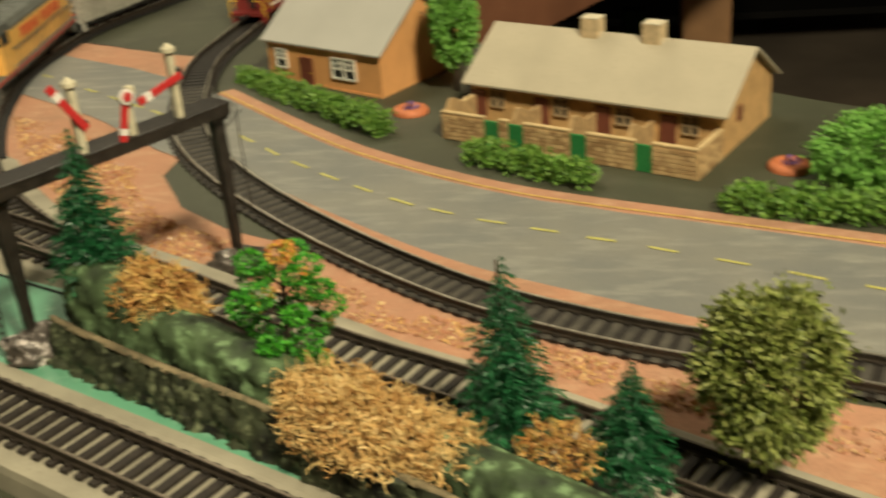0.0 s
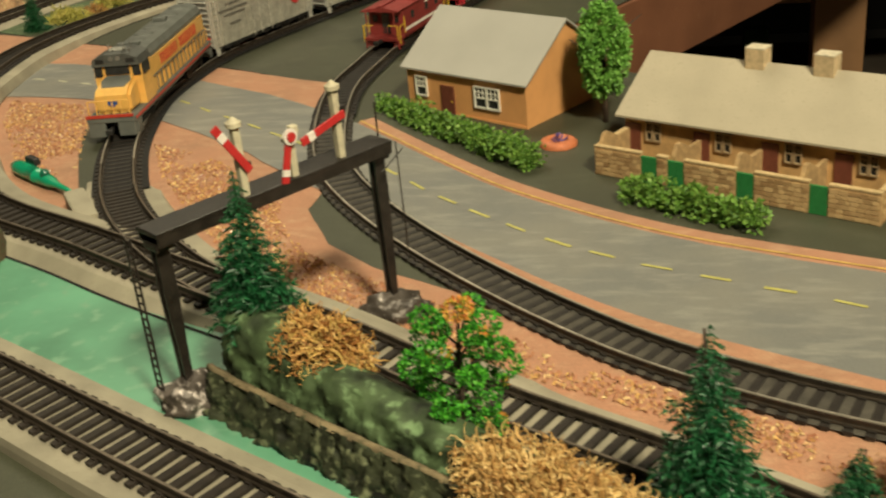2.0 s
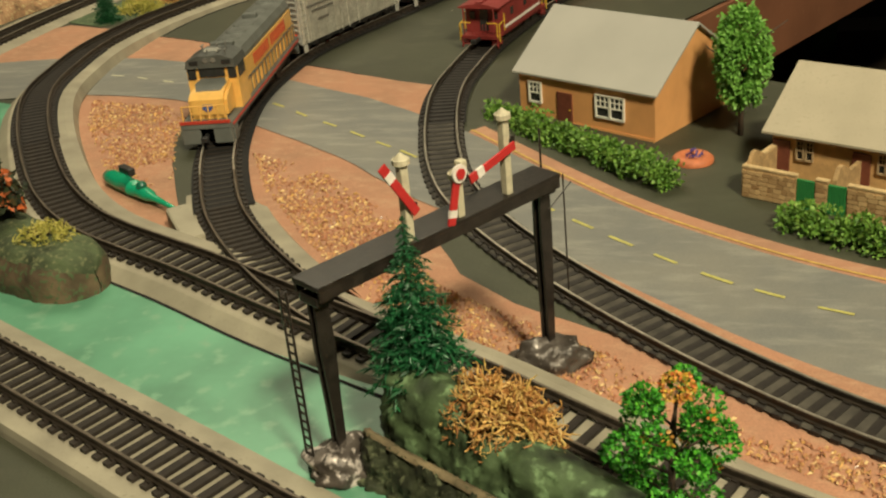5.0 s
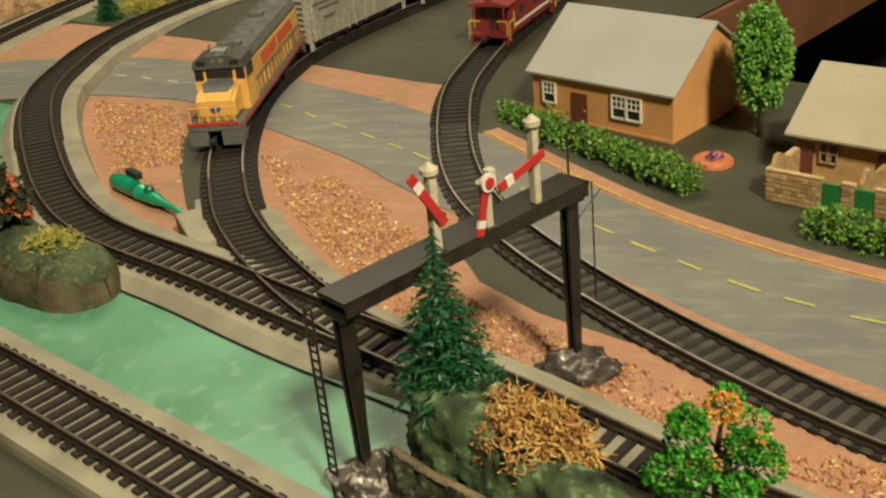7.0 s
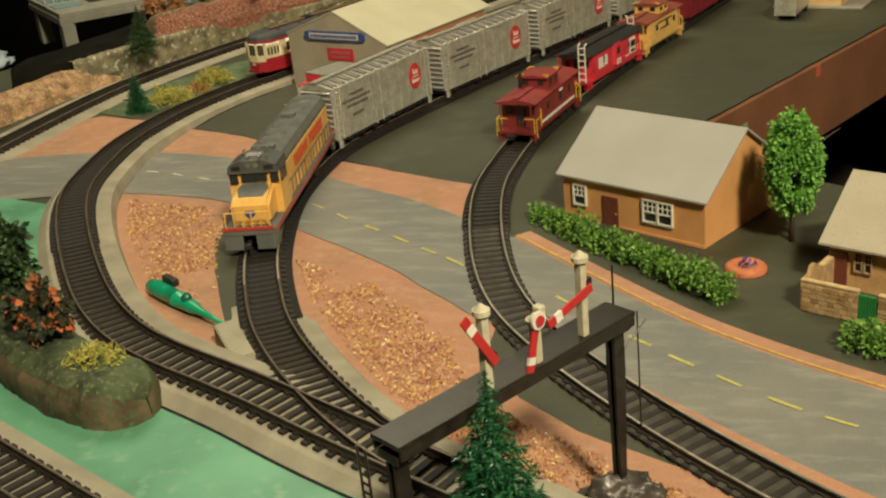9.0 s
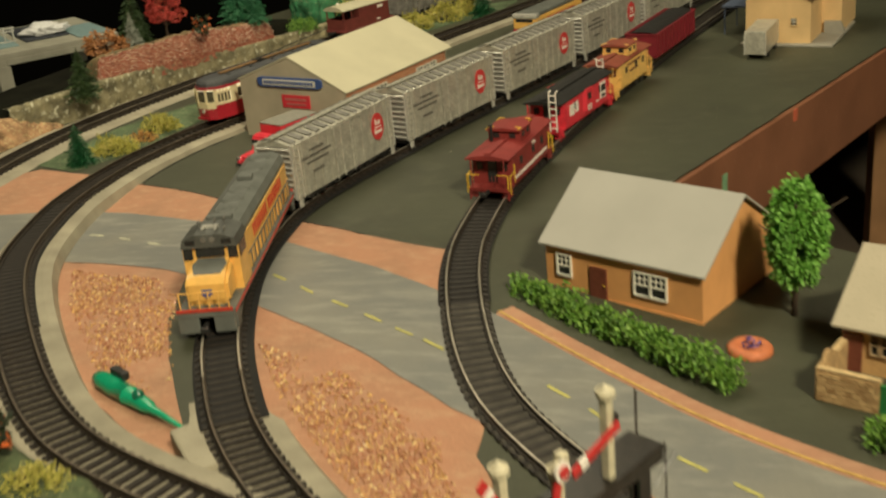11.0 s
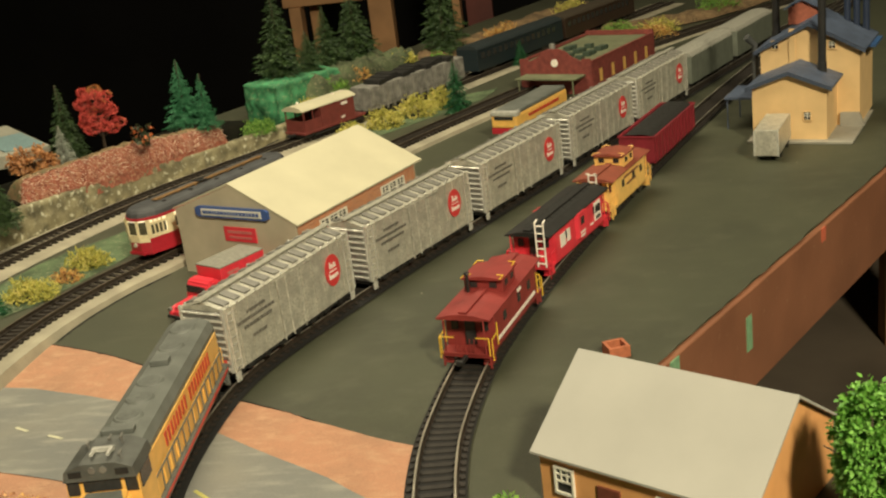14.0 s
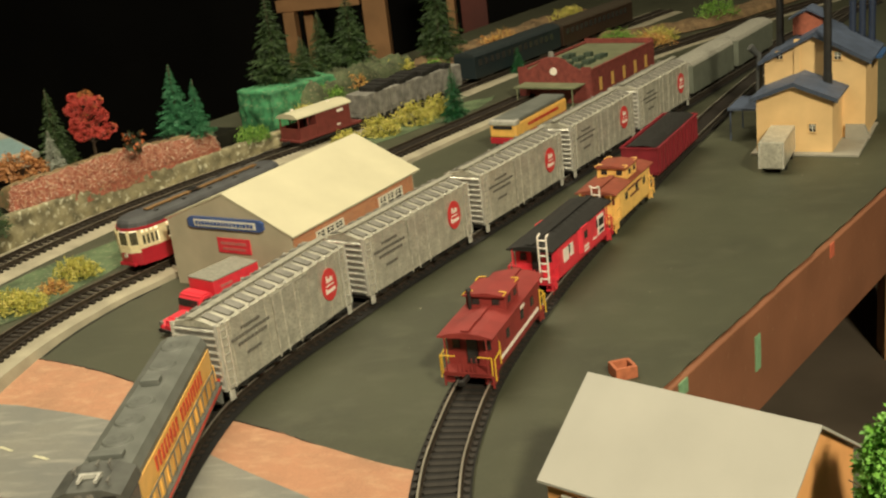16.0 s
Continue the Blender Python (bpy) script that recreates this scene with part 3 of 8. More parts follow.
def leafy(name, colours, rough=0.55):
    """Foliage whose pieces differ a little in colour from one to the next."""
    m = bpy.data.materials.new(name)
    m.use_nodes = True
    nt = m.node_tree
    b = nt.nodes["Principled BSDF"]
    b.inputs["Roughness"].default_value = rough
    g = nt.nodes.new("ShaderNodeNewGeometry")
    r = nt.nodes.new("ShaderNodeValToRGB")
    r.color_ramp.interpolation = "LINEAR"
    while len(r.color_ramp.elements) < len(colours):
        r.color_ramp.elements.new(0.5)
    for i, c in enumerate(colours):
        r.color_ramp.elements[i].position = i / max(1, len(colours) - 1)
        r.color_ramp.elements[i].color = (*c, 1)
    nt.links.new(g.outputs["Random Per Island"], r.inputs[0])
    nt.links.new(r.outputs[0], b.inputs["Base Color"])
    return m


FIRGREEN = leafy("dark_fir_bristle", [(0.004, 0.040, 0.012), (0.010, 0.085, 0.028), (0.030, 0.17, 0.060)], 0.38)
FIROLIVE = leafy("olive_fir_bristle", [(0.011, 0.028, 0.008), (0.030, 0.065, 0.016), (0.065, 0.11, 0.030)])
FIRBRIGHT = leafy("green_fir_bristle", [(0.02, 0.13, 0.055), (0.06, 0.24, 0.11)])
FIRGREY = leafy("frosted_fir_bristle", [(0.2, 0.22, 0.18), (0.4, 0.42, 0.36)])
TREELIME = leafy("bright_green_foliage", [(0.09, 0.26, 0.03), (0.18, 0.42, 0.06), (0.28, 0.55, 0.12)])
TREEOLIVE = leafy("olive_green_foliage", [(0.10, 0.13, 0.02), (0.19, 0.23, 0.045), (0.36, 0.38, 0.11)])
HEDGE = leafy("hedge_foliage", [(0.06, 0.15, 0.015), (0.13, 0.28, 0.035), (0.25, 0.42, 0.075)])
MAPLE = leafy("green_maple_leaves", [(0.012, 0.090, 0.008), (0.035, 0.24, 0.014), (0.06, 0.36, 0.02), (0.12, 0.45, 0.03)])
TURNING = leafy("orange_maple_leaves", [(0.72, 0.56, 0.08), (0.66, 0.36, 0.05), (0.70, 0.20, 0.06), (0.35, 0.40, 0.05)])
LICHEN = leafy("ochre_lichen", [(0.22, 0.08, 0.018), (0.46, 0.21, 0.05), (0.66, 0.38, 0.11), (0.58, 0.40, 0.11), (0.36, 0.15, 0.04), (0.80, 0.56, 0.22)], 0.7)
LICHENY = leafy("yellow_green_lichen", [(0.24, 0.25, 0.04), (0.48, 0.44, 0.08), (0.65, 0.55, 0.16)], 0.7)
REDLEAF = leafy("scarlet_foliage", [(0.32, 0.025, 0.025), (0.58, 0.06, 0.05), (0.68, 0.12, 0.08)])
RUST = leafy("rust_foliage", [(0.30, 0.12, 0.04), (0.50, 0.24, 0.09)])
FLAME = leafy("orange_red_foliage", [(0.015, 0.022, 0.012), (0.03, 0.04, 0.015), (0.04, 0.05, 0.02), (0.66, 0.15, 0.04)])
CHIPS = leafy("scattered_wood_chips", [(0.56, 0.28, 0.17), (0.48, 0.22, 0.13), (0.66, 0.42, 0.22), (0.54, 0.27, 0.16), (0.95, 0.76, 0.38), (0.55, 0.27, 0.16), (0.30, 0.13, 0.07), (0.85, 0.56, 0.20), (0.55, 0.27, 0.16)], 0.26)


# ---- plants ----
def soup(name, verts, faces, material, parent=None, label=""):
    me = bpy.data.meshes.new(name)
    me.from_pydata(verts, [], faces)
    me.materials.append(material)
    ob = new(name, me)
    if parent:
        ob.parent = parent
    if label:
        ob["label"] = label
    return ob


def blade(vs, fs, a, b, w, rng):
    """A slim leaf from a to b, folded along its middle."""
    a, b = Vector(a), Vector(b)
    d = b - a
    s = d.cross(Vector((rng.uniform(-1, 1), rng.uniform(-1, 1), rng.uniform(-1, 1))))
    s = s.normalized() * w if s.length > 1e-9 else Vector((w, 0, 0))
    k = len(vs)
    mid = a + d * 0.45 + Vector((0, 0, w * 0.35))
    vs += [tuple(a), tuple(mid + s), tuple(b), tuple(mid - s)]
    fs += [(k, k + 1, k + 2), (k, k + 2, k + 3)]


def trunk_part(root, h, r, limbs, rng):
    bm = bmesh.new()
    rod(bm, (0, 0, -0.003), (0, 0, h * 0.5), r, r * 0.7, 8)
    rod(bm, (0, 0, h * 0.5), (rng.uniform(-1, 1) * r, rng.uniform(-1, 1) * r, h), r * 0.7, r * 0.25, 7)
    for i in range(limbs):
        a, z = rng.uniform(0, 6.283), h * rng.uniform(0.35, 0.8)
        l = h * rng.uniform(0.25, 0.4)
        rod(bm, (0, 0, z), (math.cos(a) * l, math.sin(a) * l, z + l * 0.8), r * 0.4, r * 0.15, 5)
    part("trunk", bm, TRUNK, root, shade=True)


def fir(x, y, z, h, r, material, label, seed, group=""):
    rng = random.Random(seed)
    root = thing("fir_tree", label, "tree", x, y, z, rng.uniform(0, 360), group)
    trunk_part(root, h * 0.97, h * 0.028, 0, rng)
    vs, fs = [], []
    rings = 22
    for i in range(rings):
        s = i / (rings - 1)
        zz = h * (0.08 + 0.88 * s)
        rr = r * (1 - s) ** 0.85 * rng.uniform(0.82, 1.1) + r * 0.06
        n = int(7 + 13 * (1 - s))
        for j in range(n):
            a = 6.283 * j / n + rng.uniform(-0.3, 0.3)
            l = rr * rng.uniform(0.7, 1.12)
            droop = rng.uniform(-0.55, 0.0)
            tip = Vector((math.cos(a) * l, math.sin(a) * l, zz + l * droop))
            base = Vector((0, 0, zz + h * 0.02))
            for k in range(30):
                q = base.lerp(tip, 0.15 + 0.030 * k)
                side = Vector((-math.sin(a), math.cos(a), 0)) * rng.uniform(-1, 1) * l * 0.34
                out = (tip - base).normalized() * l * rng.uniform(0.08, 0.26)
                blade(vs, fs, q, q + out + side + Vector((0, 0, rng.uniform(-0.3, 0.25) * l * 0.4)), l * 0.014 + 0.00017, rng)
    soup("crown", vs, fs, material, root)
    return root


def clump_crown(root, centre, radii, count, leaf, material, seed, shell=0.55, patches=0, name="crown", width=0.32, spread=0.11, tiers=0):
    """Many small leaves in an uneven ellipsoid, gathered in clumps with gaps."""
    rng = random.Random(seed)
    vs, fs = [], []
    heads = []
    for i in range(patches or 60):
        v = Vector((rng.gauss(0, 1), rng.gauss(0, 1), rng.gauss(0, 1))).normalized() * rng.uniform(shell, 1.0)
        if tiers:
            level = rng.randrange(tiers)
            v.z = -0.9 + 1.8 * level / (tiers - 1) + rng.uniform(-0.04, 0.04)
            w = math.sqrt(max(0.05, 1 - v.z * v.z)) * (0.85 if level % 2 else 1.05)
            v.x, v.y = v.x * w, v.y * w
        heads.append(v)
    for i in range(count):
        hd = rng.choice(heads)
        v = hd + Vector((rng.gauss(0, 1), rng.gauss(0, 1), rng.gauss(0, 0.45 if tiers else 1))) * spread
        p = Vector(centre) + Vector((v.x * radii[0], v.y * radii[1], v.z * radii[2]))
        d = (Vector((hd.x, hd.y, hd.z - 0.25)) + Vector((rng.gauss(0, 1), rng.gauss(0, 1), rng.gauss(0, 1))) * 0.55).normalized() * leaf * rng.uniform(0.6, 1.3)
        blade(vs, fs, p, p + d, leaf * width, rng)
    return soup(name, vs, fs, material, root)


def tree(x, y, z, h, radii, centre_z, material, label, seed, count=1500, leaf=0.004, patches=90, shell=0.6, limbs=6, width=0.32, turning=None, spread=0.11, tiers=0):
    rng = random.Random(seed)
    root = thing("tree", label, "tree", x, y, z)
    trunk_part(root, h * 0.85, h * 0.024, limbs, rng)
    clump_crown(root, (0, 0, centre_z), radii, count, leaf, material, seed + 1, shell, patches, width=width, spread=spread, tiers=tiers)
    if turning:
        clump_crown(root, (0, 0, centre_z + radii[2] * 0.22), radii, count // 14, leaf, turning, seed + 2, 0.85, 12, "turning_leaves", width, 0.06)
    return root


def tufted_tree(x, y, z, h, wide, label, seed, leaf=None, turning_leaf=None, low=0.14, count=21):
    """An open tree: a thin trunk, bare limbs, and a foam tuft at the end of each."""
    rng = random.Random(seed)
    root = thing("tree", label, "tree", x, y, z)
    bm = bmesh.new()
    rod(bm, (0, 0, -0.003), (0.0004, 0, h * 0.55), h * 0.028, h * 0.018, 8)
    rod(bm, (0.0004, 0, h * 0.55), (0.0015, -0.0006, h * 0.95), h * 0.018, h * 0.008, 7)
    tufts = [(Vector((0.0015, -0.0006, h * 0.97)), h * 0.085)]
    for i in range(count):
        a = 2.4 * i + rng.uniform(-0.4, 0.4)
        u = low + (0.90 - low) * i / (count - 1)
        l = wide * (1.08 - 0.72 * max(0.0, u - 0.35)) * rng.uniform(0.55, 1.05)
        tip = Vector((math.cos(a) * l, math.sin(a) * l, h * u + rng.uniform(0.0, 0.08) * h))
        rod(bm, (0, 0, h * u * 0.8), tip, h * 0.010, h * 0.005, 5)
        tufts.append((tip, h * rng.uniform(0.070, 0.108)))
    part("trunk", bm, TRUNK, root, shade=True)
    green, turning = ([], []), ([], [])
    for k, (c, r) in enumerate(tufts):
        for j in range(300):
            v = Vector((rng.gauss(0, 1), rng.gauss(0, 1), rng.gauss(0, 1))).normalized() * rng.uniform(0.5, 1.0) ** 0.5
            bank = turning if k == 0 or (k % 3 == 1 and v.x + 0.6 * v.z > 0.88) else green
            p = c + Vector((v.x * r * 1.15, v.y * r * 1.15, v.z * r * 0.78))
            d = (v + Vector((rng.gauss(0, 1), rng.gauss(0, 1), rng.gauss(0, 1))) * 0.5).normalized() * 0.0013 * rng.uniform(0.6, 1.3)
            blade(*bank, p, p + d, 0.0006, rng)
    soup("crown", *green, leaf or MAPLE, root)
    soup("turning_leaves", *turning, turning_leaf or TURNING, root, "leaf tufts of a second colour")
    return root


def lichen(x, y, z, radii, count, material, label, seed, thick=0.00035, turn=0):
    """A bush of tangled, forked fibres."""
    rng = random.Random(seed)
    root = thing("bush", label, "bush", x, y, z, turn)
    vs, fs = [], []
    for i in range(count):
        a, e = rng.uniform(0, 6.283), math.asin(rng.uniform(0.0, 1.0))
        q = rng.uniform(0.25, 1.0) ** 0.5 * (1 + 0.30 * noise.noise(Vector((math.cos(a) * 1.8, math.sin(a) * 1.8, seed + e * 1.6))))
        p = Vector((math.cos(a) * math.cos(e) * radii[0] * q, math.sin(a) * math.cos(e) * radii[1] * q, math.sin(e) * radii[2] * q))
        d = (Vector((p.x / radii[0], p.y / radii[1], p.z / radii[2] + 0.2)).normalized() * 0.75 + Vector((rng.gauss(0, 1), rng.gauss(0, 1), rng.gauss(0, 0.6))) * 0.75).normalized()
        step = min(radii) * 0.095
        w = thick * rng.uniform(0.7, 1.5)
        ring = None
        for k in range(6):
            u = d.orthogonal().normalized() * w * (1 - k * 0.13)
            v = d.cross(u).normalized() * w * (1 - k * 0.13)
            now = len(vs)
            vs += [tuple(p + u), tuple(p - u * 0.5 + v * 0.87), tuple(p - u * 0.5 - v * 0.87)]
            if ring is not None:
                for m in range(3):
                    fs.append((ring + m, ring + (m + 1) % 3, now + (m + 1) % 3, now + m))
            ring = now
            d = (d + Vector((rng.gauss(0, 1), rng.gauss(0, 1), rng.gauss(0, 1))) * 0.75).normalized()
            p = p + d * step
    soup("foliage", vs, fs, material, root)
    rngb = random.Random(seed + 9)
    bm = bmesh.new()
    for i in range(7):
        a = rngb.uniform(0, 6.283)
        rod(bm, (0, 0, -0.002), (math.cos(a) * radii[0] * 0.6, math.sin(a) * radii[1] * 0.6, radii[2] * 0.5), 0.0007, 0.0004, 5)
    part("stem", bm, TRUNK, root)
    return root


def hedge_row(x0, y0, x1, y1, wide, high, label, seed, material=None):
    rng = random.Random(seed)
    l = math.dist((x0, y0), (x1, y1))
    root = thing("hedge", label, "hedge", (x0 + x1) / 2, (y0 + y1) / 2, 0, math.degrees(math.atan2(y1 - y0, x1 - x0)), "roadside hedges")
    vs, fs = [], []
    n = int(l / 0.0045)
    for i in range(n):
        for k in range(7):
            c = Vector((-l / 2 + l * (i + rng.random()) / n, rng.uniform(-0.5, 0.5) * wide, rng.uniform(0.15, 0.85) * high * (0.85 + 0.3 * noise.noise(Vector((i * 0.31, seed, 0))))))
            rad = rng.uniform(0.0028, 0.0045)
            for j in range(36):
                v = Vector((rng.gauss(0, 1), rng.gauss(0, 1), rng.gauss(0, 1))).normalized()
                p = c + v * rad * rng.uniform(0.6, 1)
                blade(vs, fs, p, p + (v + Vector((rng.uniform(-1, 1), rng.uniform(-1, 1), rng.uniform(-1, 1))) * 0.7) * 0.0018, 0.00085, rng)
    soup("foliage", vs, fs, material or HEDGE, root)
    bm = bmesh.new()
    for i in range(int(l / 0.01)):
        rod(bm, (-l / 2 + 0.01 * i + 0.004, rng.uniform(-1, 1) * wide * 0.2, -0.001), (-l / 2 + 0.01 * i + 0.004 + rng.uniform(-1, 1) * 0.002, 0, high * 0.6), 0.0007, 0.0004, 5)
    part("stem", bm, TRUNK, root)
    return root


# ---- rocks and walls ----
def mound(name, line, half, high, material, label, category, base=0.0, rough=0.25, step=0.004, flat=0.7, seed=1.0, freq=70.0, taper=0.0):
    """A plaster ridge along a line, steep at the sides and uneven on top."""
    pts = spline(line, step)
    d, n = normals(pts)
    bm = bmesh.new()
    rows = []
    k = 17
    total = len(pts) - 1
    for i, (p, m) in enumerate(zip(pts, n)):
        end = min(1.0, min(i, total - i) * step / (half * 0.9))
        end = math.sqrt(max(0.0, 1 - (1 - end) ** 2))
        row = []
        for j in range(k):
            s = -1 + 2 * j / (k - 1)
            prof = max(0.0, 1 - abs(s) ** (2 / (1.02 - flat))) ** 0.6
            o = s * half * (0.35 + 0.65 * end)
            x, y = p[0] + m[0] * o, p[1] + m[1] * o
            f = noise.fractal(Vector((x * freq, y * freq, seed)), 0.9, 2.2, 4)
            z = base + high * (1 - taper * i / total) * prof * end * (1 + rough * f)
            o2 = noise.noise(Vector((x * freq * 0.7, y * freq * 0.7, seed + 5))) * half * rough * 0.5
            row.append(bm.verts.new((x + m[0] * o2, y + m[1] * o2, z)))
        rows.append(row)
    for r, s in zip(rows, rows[1:]):
        for j in range(k - 1):
            bm.faces.new((r[j], r[j + 1], s[j + 1], s[j]))
    return tagged(part(name, bm, material, shade=True), label, category)


def boulder(name, x, y, z, sx, sy, sz, material, label, category, turn=0, seed=0.0, rough=0.28):
    bm = bmesh.new()
    bmesh.ops.create_icosphere(bm, subdivisions=4, radius=0.5)
    for v in bm.verts:
        f = 1 + rough * noise.fractal(v.co * 3.1 + Vector((seed, 0, 0)), 0.8, 2.1, 4)
        v.co = Vector((v.co.x * sx * f * 1.12, v.co.y * sy * f * 1.12, max(-0.02, v.co.z + 0.28) * sz * f * 1.3))
    ob = tagged(part(name, bm, material, shade=True), label, category)
    ob.matrix_world = pose(x, y, z, 0, 0, turn)
    return ob


def rough_strip(bm, line, stations, amp, freq, seed, shape=None, step=0.0013):
    """A plaster surface swept along a line and roughened at three scales."""
    fine = []
    for (o0, u0), (o1, u1) in zip(stations, stations[1:]):
        k = max(1, int(math.hypot(o1 - o0, u1 - u0) / step))
        fine += [(o0 + (o1 - o0) * i / k, u0 + (u1 - u0) * i / k) for i in range(k)]
    fine.append(stations[-1])
    d, n = normals(line)
    rows = []
    for i, (p, m) in enumerate(zip(line, n)):
        row = []
        for o, u in fine:
            if shape:
                o, u = shape(i / (len(line) - 1), o, u)
            q = Vector((p[0] + m[0] * o, p[1] + m[1] * o, u))
            f = noise.fractal(q * freq + Vector((seed, 0, 0)), 0.85, 2.2, 4) * amp
            g = noise.noise(q * freq * 4.5 + Vector((0, seed, 0))) * amp * 0.45
            row.append(bm.verts.new((q.x - m[0] * (f + g) * 0.8, q.y - m[1] * (f + g) * 0.8, q.z + f * 0.6 + g * 0.4)))
        rows.append(row)
    for r, s in zip(rows, rows[1:]):
        for j in range(len(r) - 1):
            bm.faces.new((r[j], r[j + 1], s[j + 1], s[j]))
    return bm


# ---- rolling stock ----
def bogie(root, x, width=0.0175, wheelbase=0.020):
    b = part("bogie", boxes((x, width * 0.46, 0.0056, wheelbase + 0.006, 0.0022, 0.0035, 0.0006), (x, -width * 0.46, 0.0056, wheelbase + 0.006, 0.0022, 0.0035, 0.0006), (x, 0, 0.0066, 0.006, width * 0.95, 0.0025)), BLACK, root)
    for wx in (-wheelbase / 2, wheelbase / 2):
        bm = bmesh.new()
        for s in (-1, 1):
            rod(bm, (x + wx, s * 0.0071, 0.0052), (x + wx, s * 0.0097, 0.0052), 0.0052, 0.0050, 18)
        rod(bm, (x + wx, -0.009, 0.0052), (x + wx, 0.009, 0.0052), 0.0011, seg=8)
        part("wheelset", bm, WHEEL, b)


def coupler(root, x, s):
    part("coupler", boxes((x + s * 0.004, 0, 0.0085, 0.008, 0.0022, 0.0022, 0.0004), (x + s * 0.0082, 0.0006, 0.0085, 0.003, 0.0042, 0.003, 0.0006)), BLACK, root)


def ladder(bm, x, y, z0, z1, wide, along="x", r=0.00035, step=0.0045):
    w = wide / 2
    dx, dy = (w, 0) if along == "x" else (0, w)
    rod(bm, (x - dx, y - dy, z0), (x - dx, y - dy, z1), r, seg=5)
    rod(bm, (x + dx, y + dy, z0), (x + dx, y + dy, z1), r, seg=5)
    z = z0 + step / 2
    while z < z1:
        rod(bm, (x - dx, y - dy, z), (x + dx, y + dy, z), r * 0.9, seg=5)
        z += step
    return bm


def boxcar():
    L, W, Z0, Z1 = 0.124, 0.0295, 0.0085, 0.047
    root = thing("boxcar", "silver boxcar with a red round emblem in the freight train", "boxcar", group="silver boxcars")
    bm = bmesh.new()
    prism(bm, [(-W / 2, Z0), (W / 2, Z0), (W / 2, Z1 - 0.002), (W / 2 + 0.0005, Z1 - 0.0015), (0, Z1 + 0.0022), (-W / 2 - 0.0005, Z1 - 0.0015), (-W / 2, Z1 - 0.002)], "x", -L / 2, L / 2)
    part("body", bm, SILVER, root)
    part("sill", boxes((0, 0, Z0 - 0.0012, L * 0.98, W * 0.9, 0.003), *[(i * 0.0155, s * W * 0.47, Z0 - 0.0016, 0.005, 0.0012, 0.003) for i in range(-3, 4) for s in (-1, 1)]), BLACK, root)
    bm = bmesh.new()
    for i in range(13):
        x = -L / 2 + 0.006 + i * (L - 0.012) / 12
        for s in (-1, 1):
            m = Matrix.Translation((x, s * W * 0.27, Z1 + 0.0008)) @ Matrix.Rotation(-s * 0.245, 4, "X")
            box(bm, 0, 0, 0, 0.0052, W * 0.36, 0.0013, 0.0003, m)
    # Panels stand proud but are coloured dark for the shade beside the ribs.
    part("roof_panel", bm, SILVERDK, root, "raised rectangular roof panels with shade put into their colour")
    part("roof_walk", boxes((0, 0, Z1 + 0.0036, L + 0.004, 0.0046, 0.0007), *[(-L / 2 + 0.006 + i * (L - 0.012) / 12, 0, Z1 + 0.0029, 0.0012, 0.0044, 0.0014) for i in range(13)]), SILVER, root)
    bm = bmesh.new()
    # Studs of random size, added as painted glints on both roof edges.
    rng0 = random.Random(9)
    for s in (-1, 1):
        for i in range(15):
            rod(bm, (-L / 2 + 0.004 + i * (L - 0.008) / 14, s * (W / 2 - 0.0006), Z1 - 0.0006), (-L / 2 + 0.004 + i * (L - 0.008) / 14, s * (W / 2 + 0.0004), Z1 - 0.0012), rng0.choice((0.0004, 0.0005, 0.0008, 0.0011)), seg=6)
    tagged(part("roof_rivet", bm, SILVERHI, root, "bright studs painting in the glints along the roof edge"), kind="stuff")
    for s in (-1, 1):
        bm = bmesh.new()
        for i in range(9):
            rod(bm, (s * (L / 2 + 0.0006), -W / 2 + 0.001, Z0 + 0.0025 + i * 0.0040), (s * (L / 2 + 0.0006), W / 2 - 0.001, Z0 + 0.0025 + i * 0.0040), 0.0009, seg=6)
        # The ribs carry their highlight in the bright silver.
        part("end_rib", bm, SILVERHI, root, "pressed rib with its highlight put into the colour")
        # A dark plate colours in the shade between the ribs.
        part("end_panel", boxes((s * L / 2, 0, (Z0 + Z1) / 2 - 0.001, 0.0010, W - 0.003, Z1 - Z0 - 0.003)), SILVERDK, root, "dark plate painting in the shade between the end ribs")
        bm = bmesh.new()
        for t in (-1, 1):
            box(bm, s * (L / 2 + 0.0004), t * (W / 2 - 0.0006), (Z0 + Z1) / 2, 0.0014, 0.0018, Z1 - Z0 - 0.001)
            box(bm, s * (L / 2 - 0.003), t * (W / 2), Z0 - 0.0032, 0.0042, 0.001, 0.0055, 0.0003)
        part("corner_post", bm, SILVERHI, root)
        for t in (-1, 1):
            bm = bmesh.new()
            ladder(bm, s * (L / 2 - 0.004), t * (W / 2 + 0.0008), Z0, Z1 - 0.002, 0.0055)
            part("ladder", bm, SILVERHI, root)
        coupler(root, s * L / 2, s)
        bogie(root, s * L * 0.34)
    for t in (-1, 1):
        y = t * (W / 2 + 0.0004)
        bm = bmesh.new()
        box(bm, -0.004, y, (Z0 + Z1) / 2 - 0.001, 0.020, 0.0009, Z1 - Z0 - 0.004)
        part("door", bm, SILVER, root)
        bm = bmesh.new()
        for x in (-0.0145, 0.0065, -0.006):
            rod(bm, (x, y + t * 0.0006, Z0 - 0.001), (x, y + t * 0.0006, Z1 - 0.0025), 0.0005, seg=6)
        for z in (Z0 + 0.001, Z1 - 0.003):
            rod(bm, (-0.018, y + t * 0.0004, z), (0.02, y + t * 0.0004, z), 0.0004, seg=5)
        part("door_rail", bm, mat("dull_silver_rail", (0.58, 0.56, 0.49), 0.3, 0.5, vary=0.3, scale=300), root)
        bm = bmesh.new()
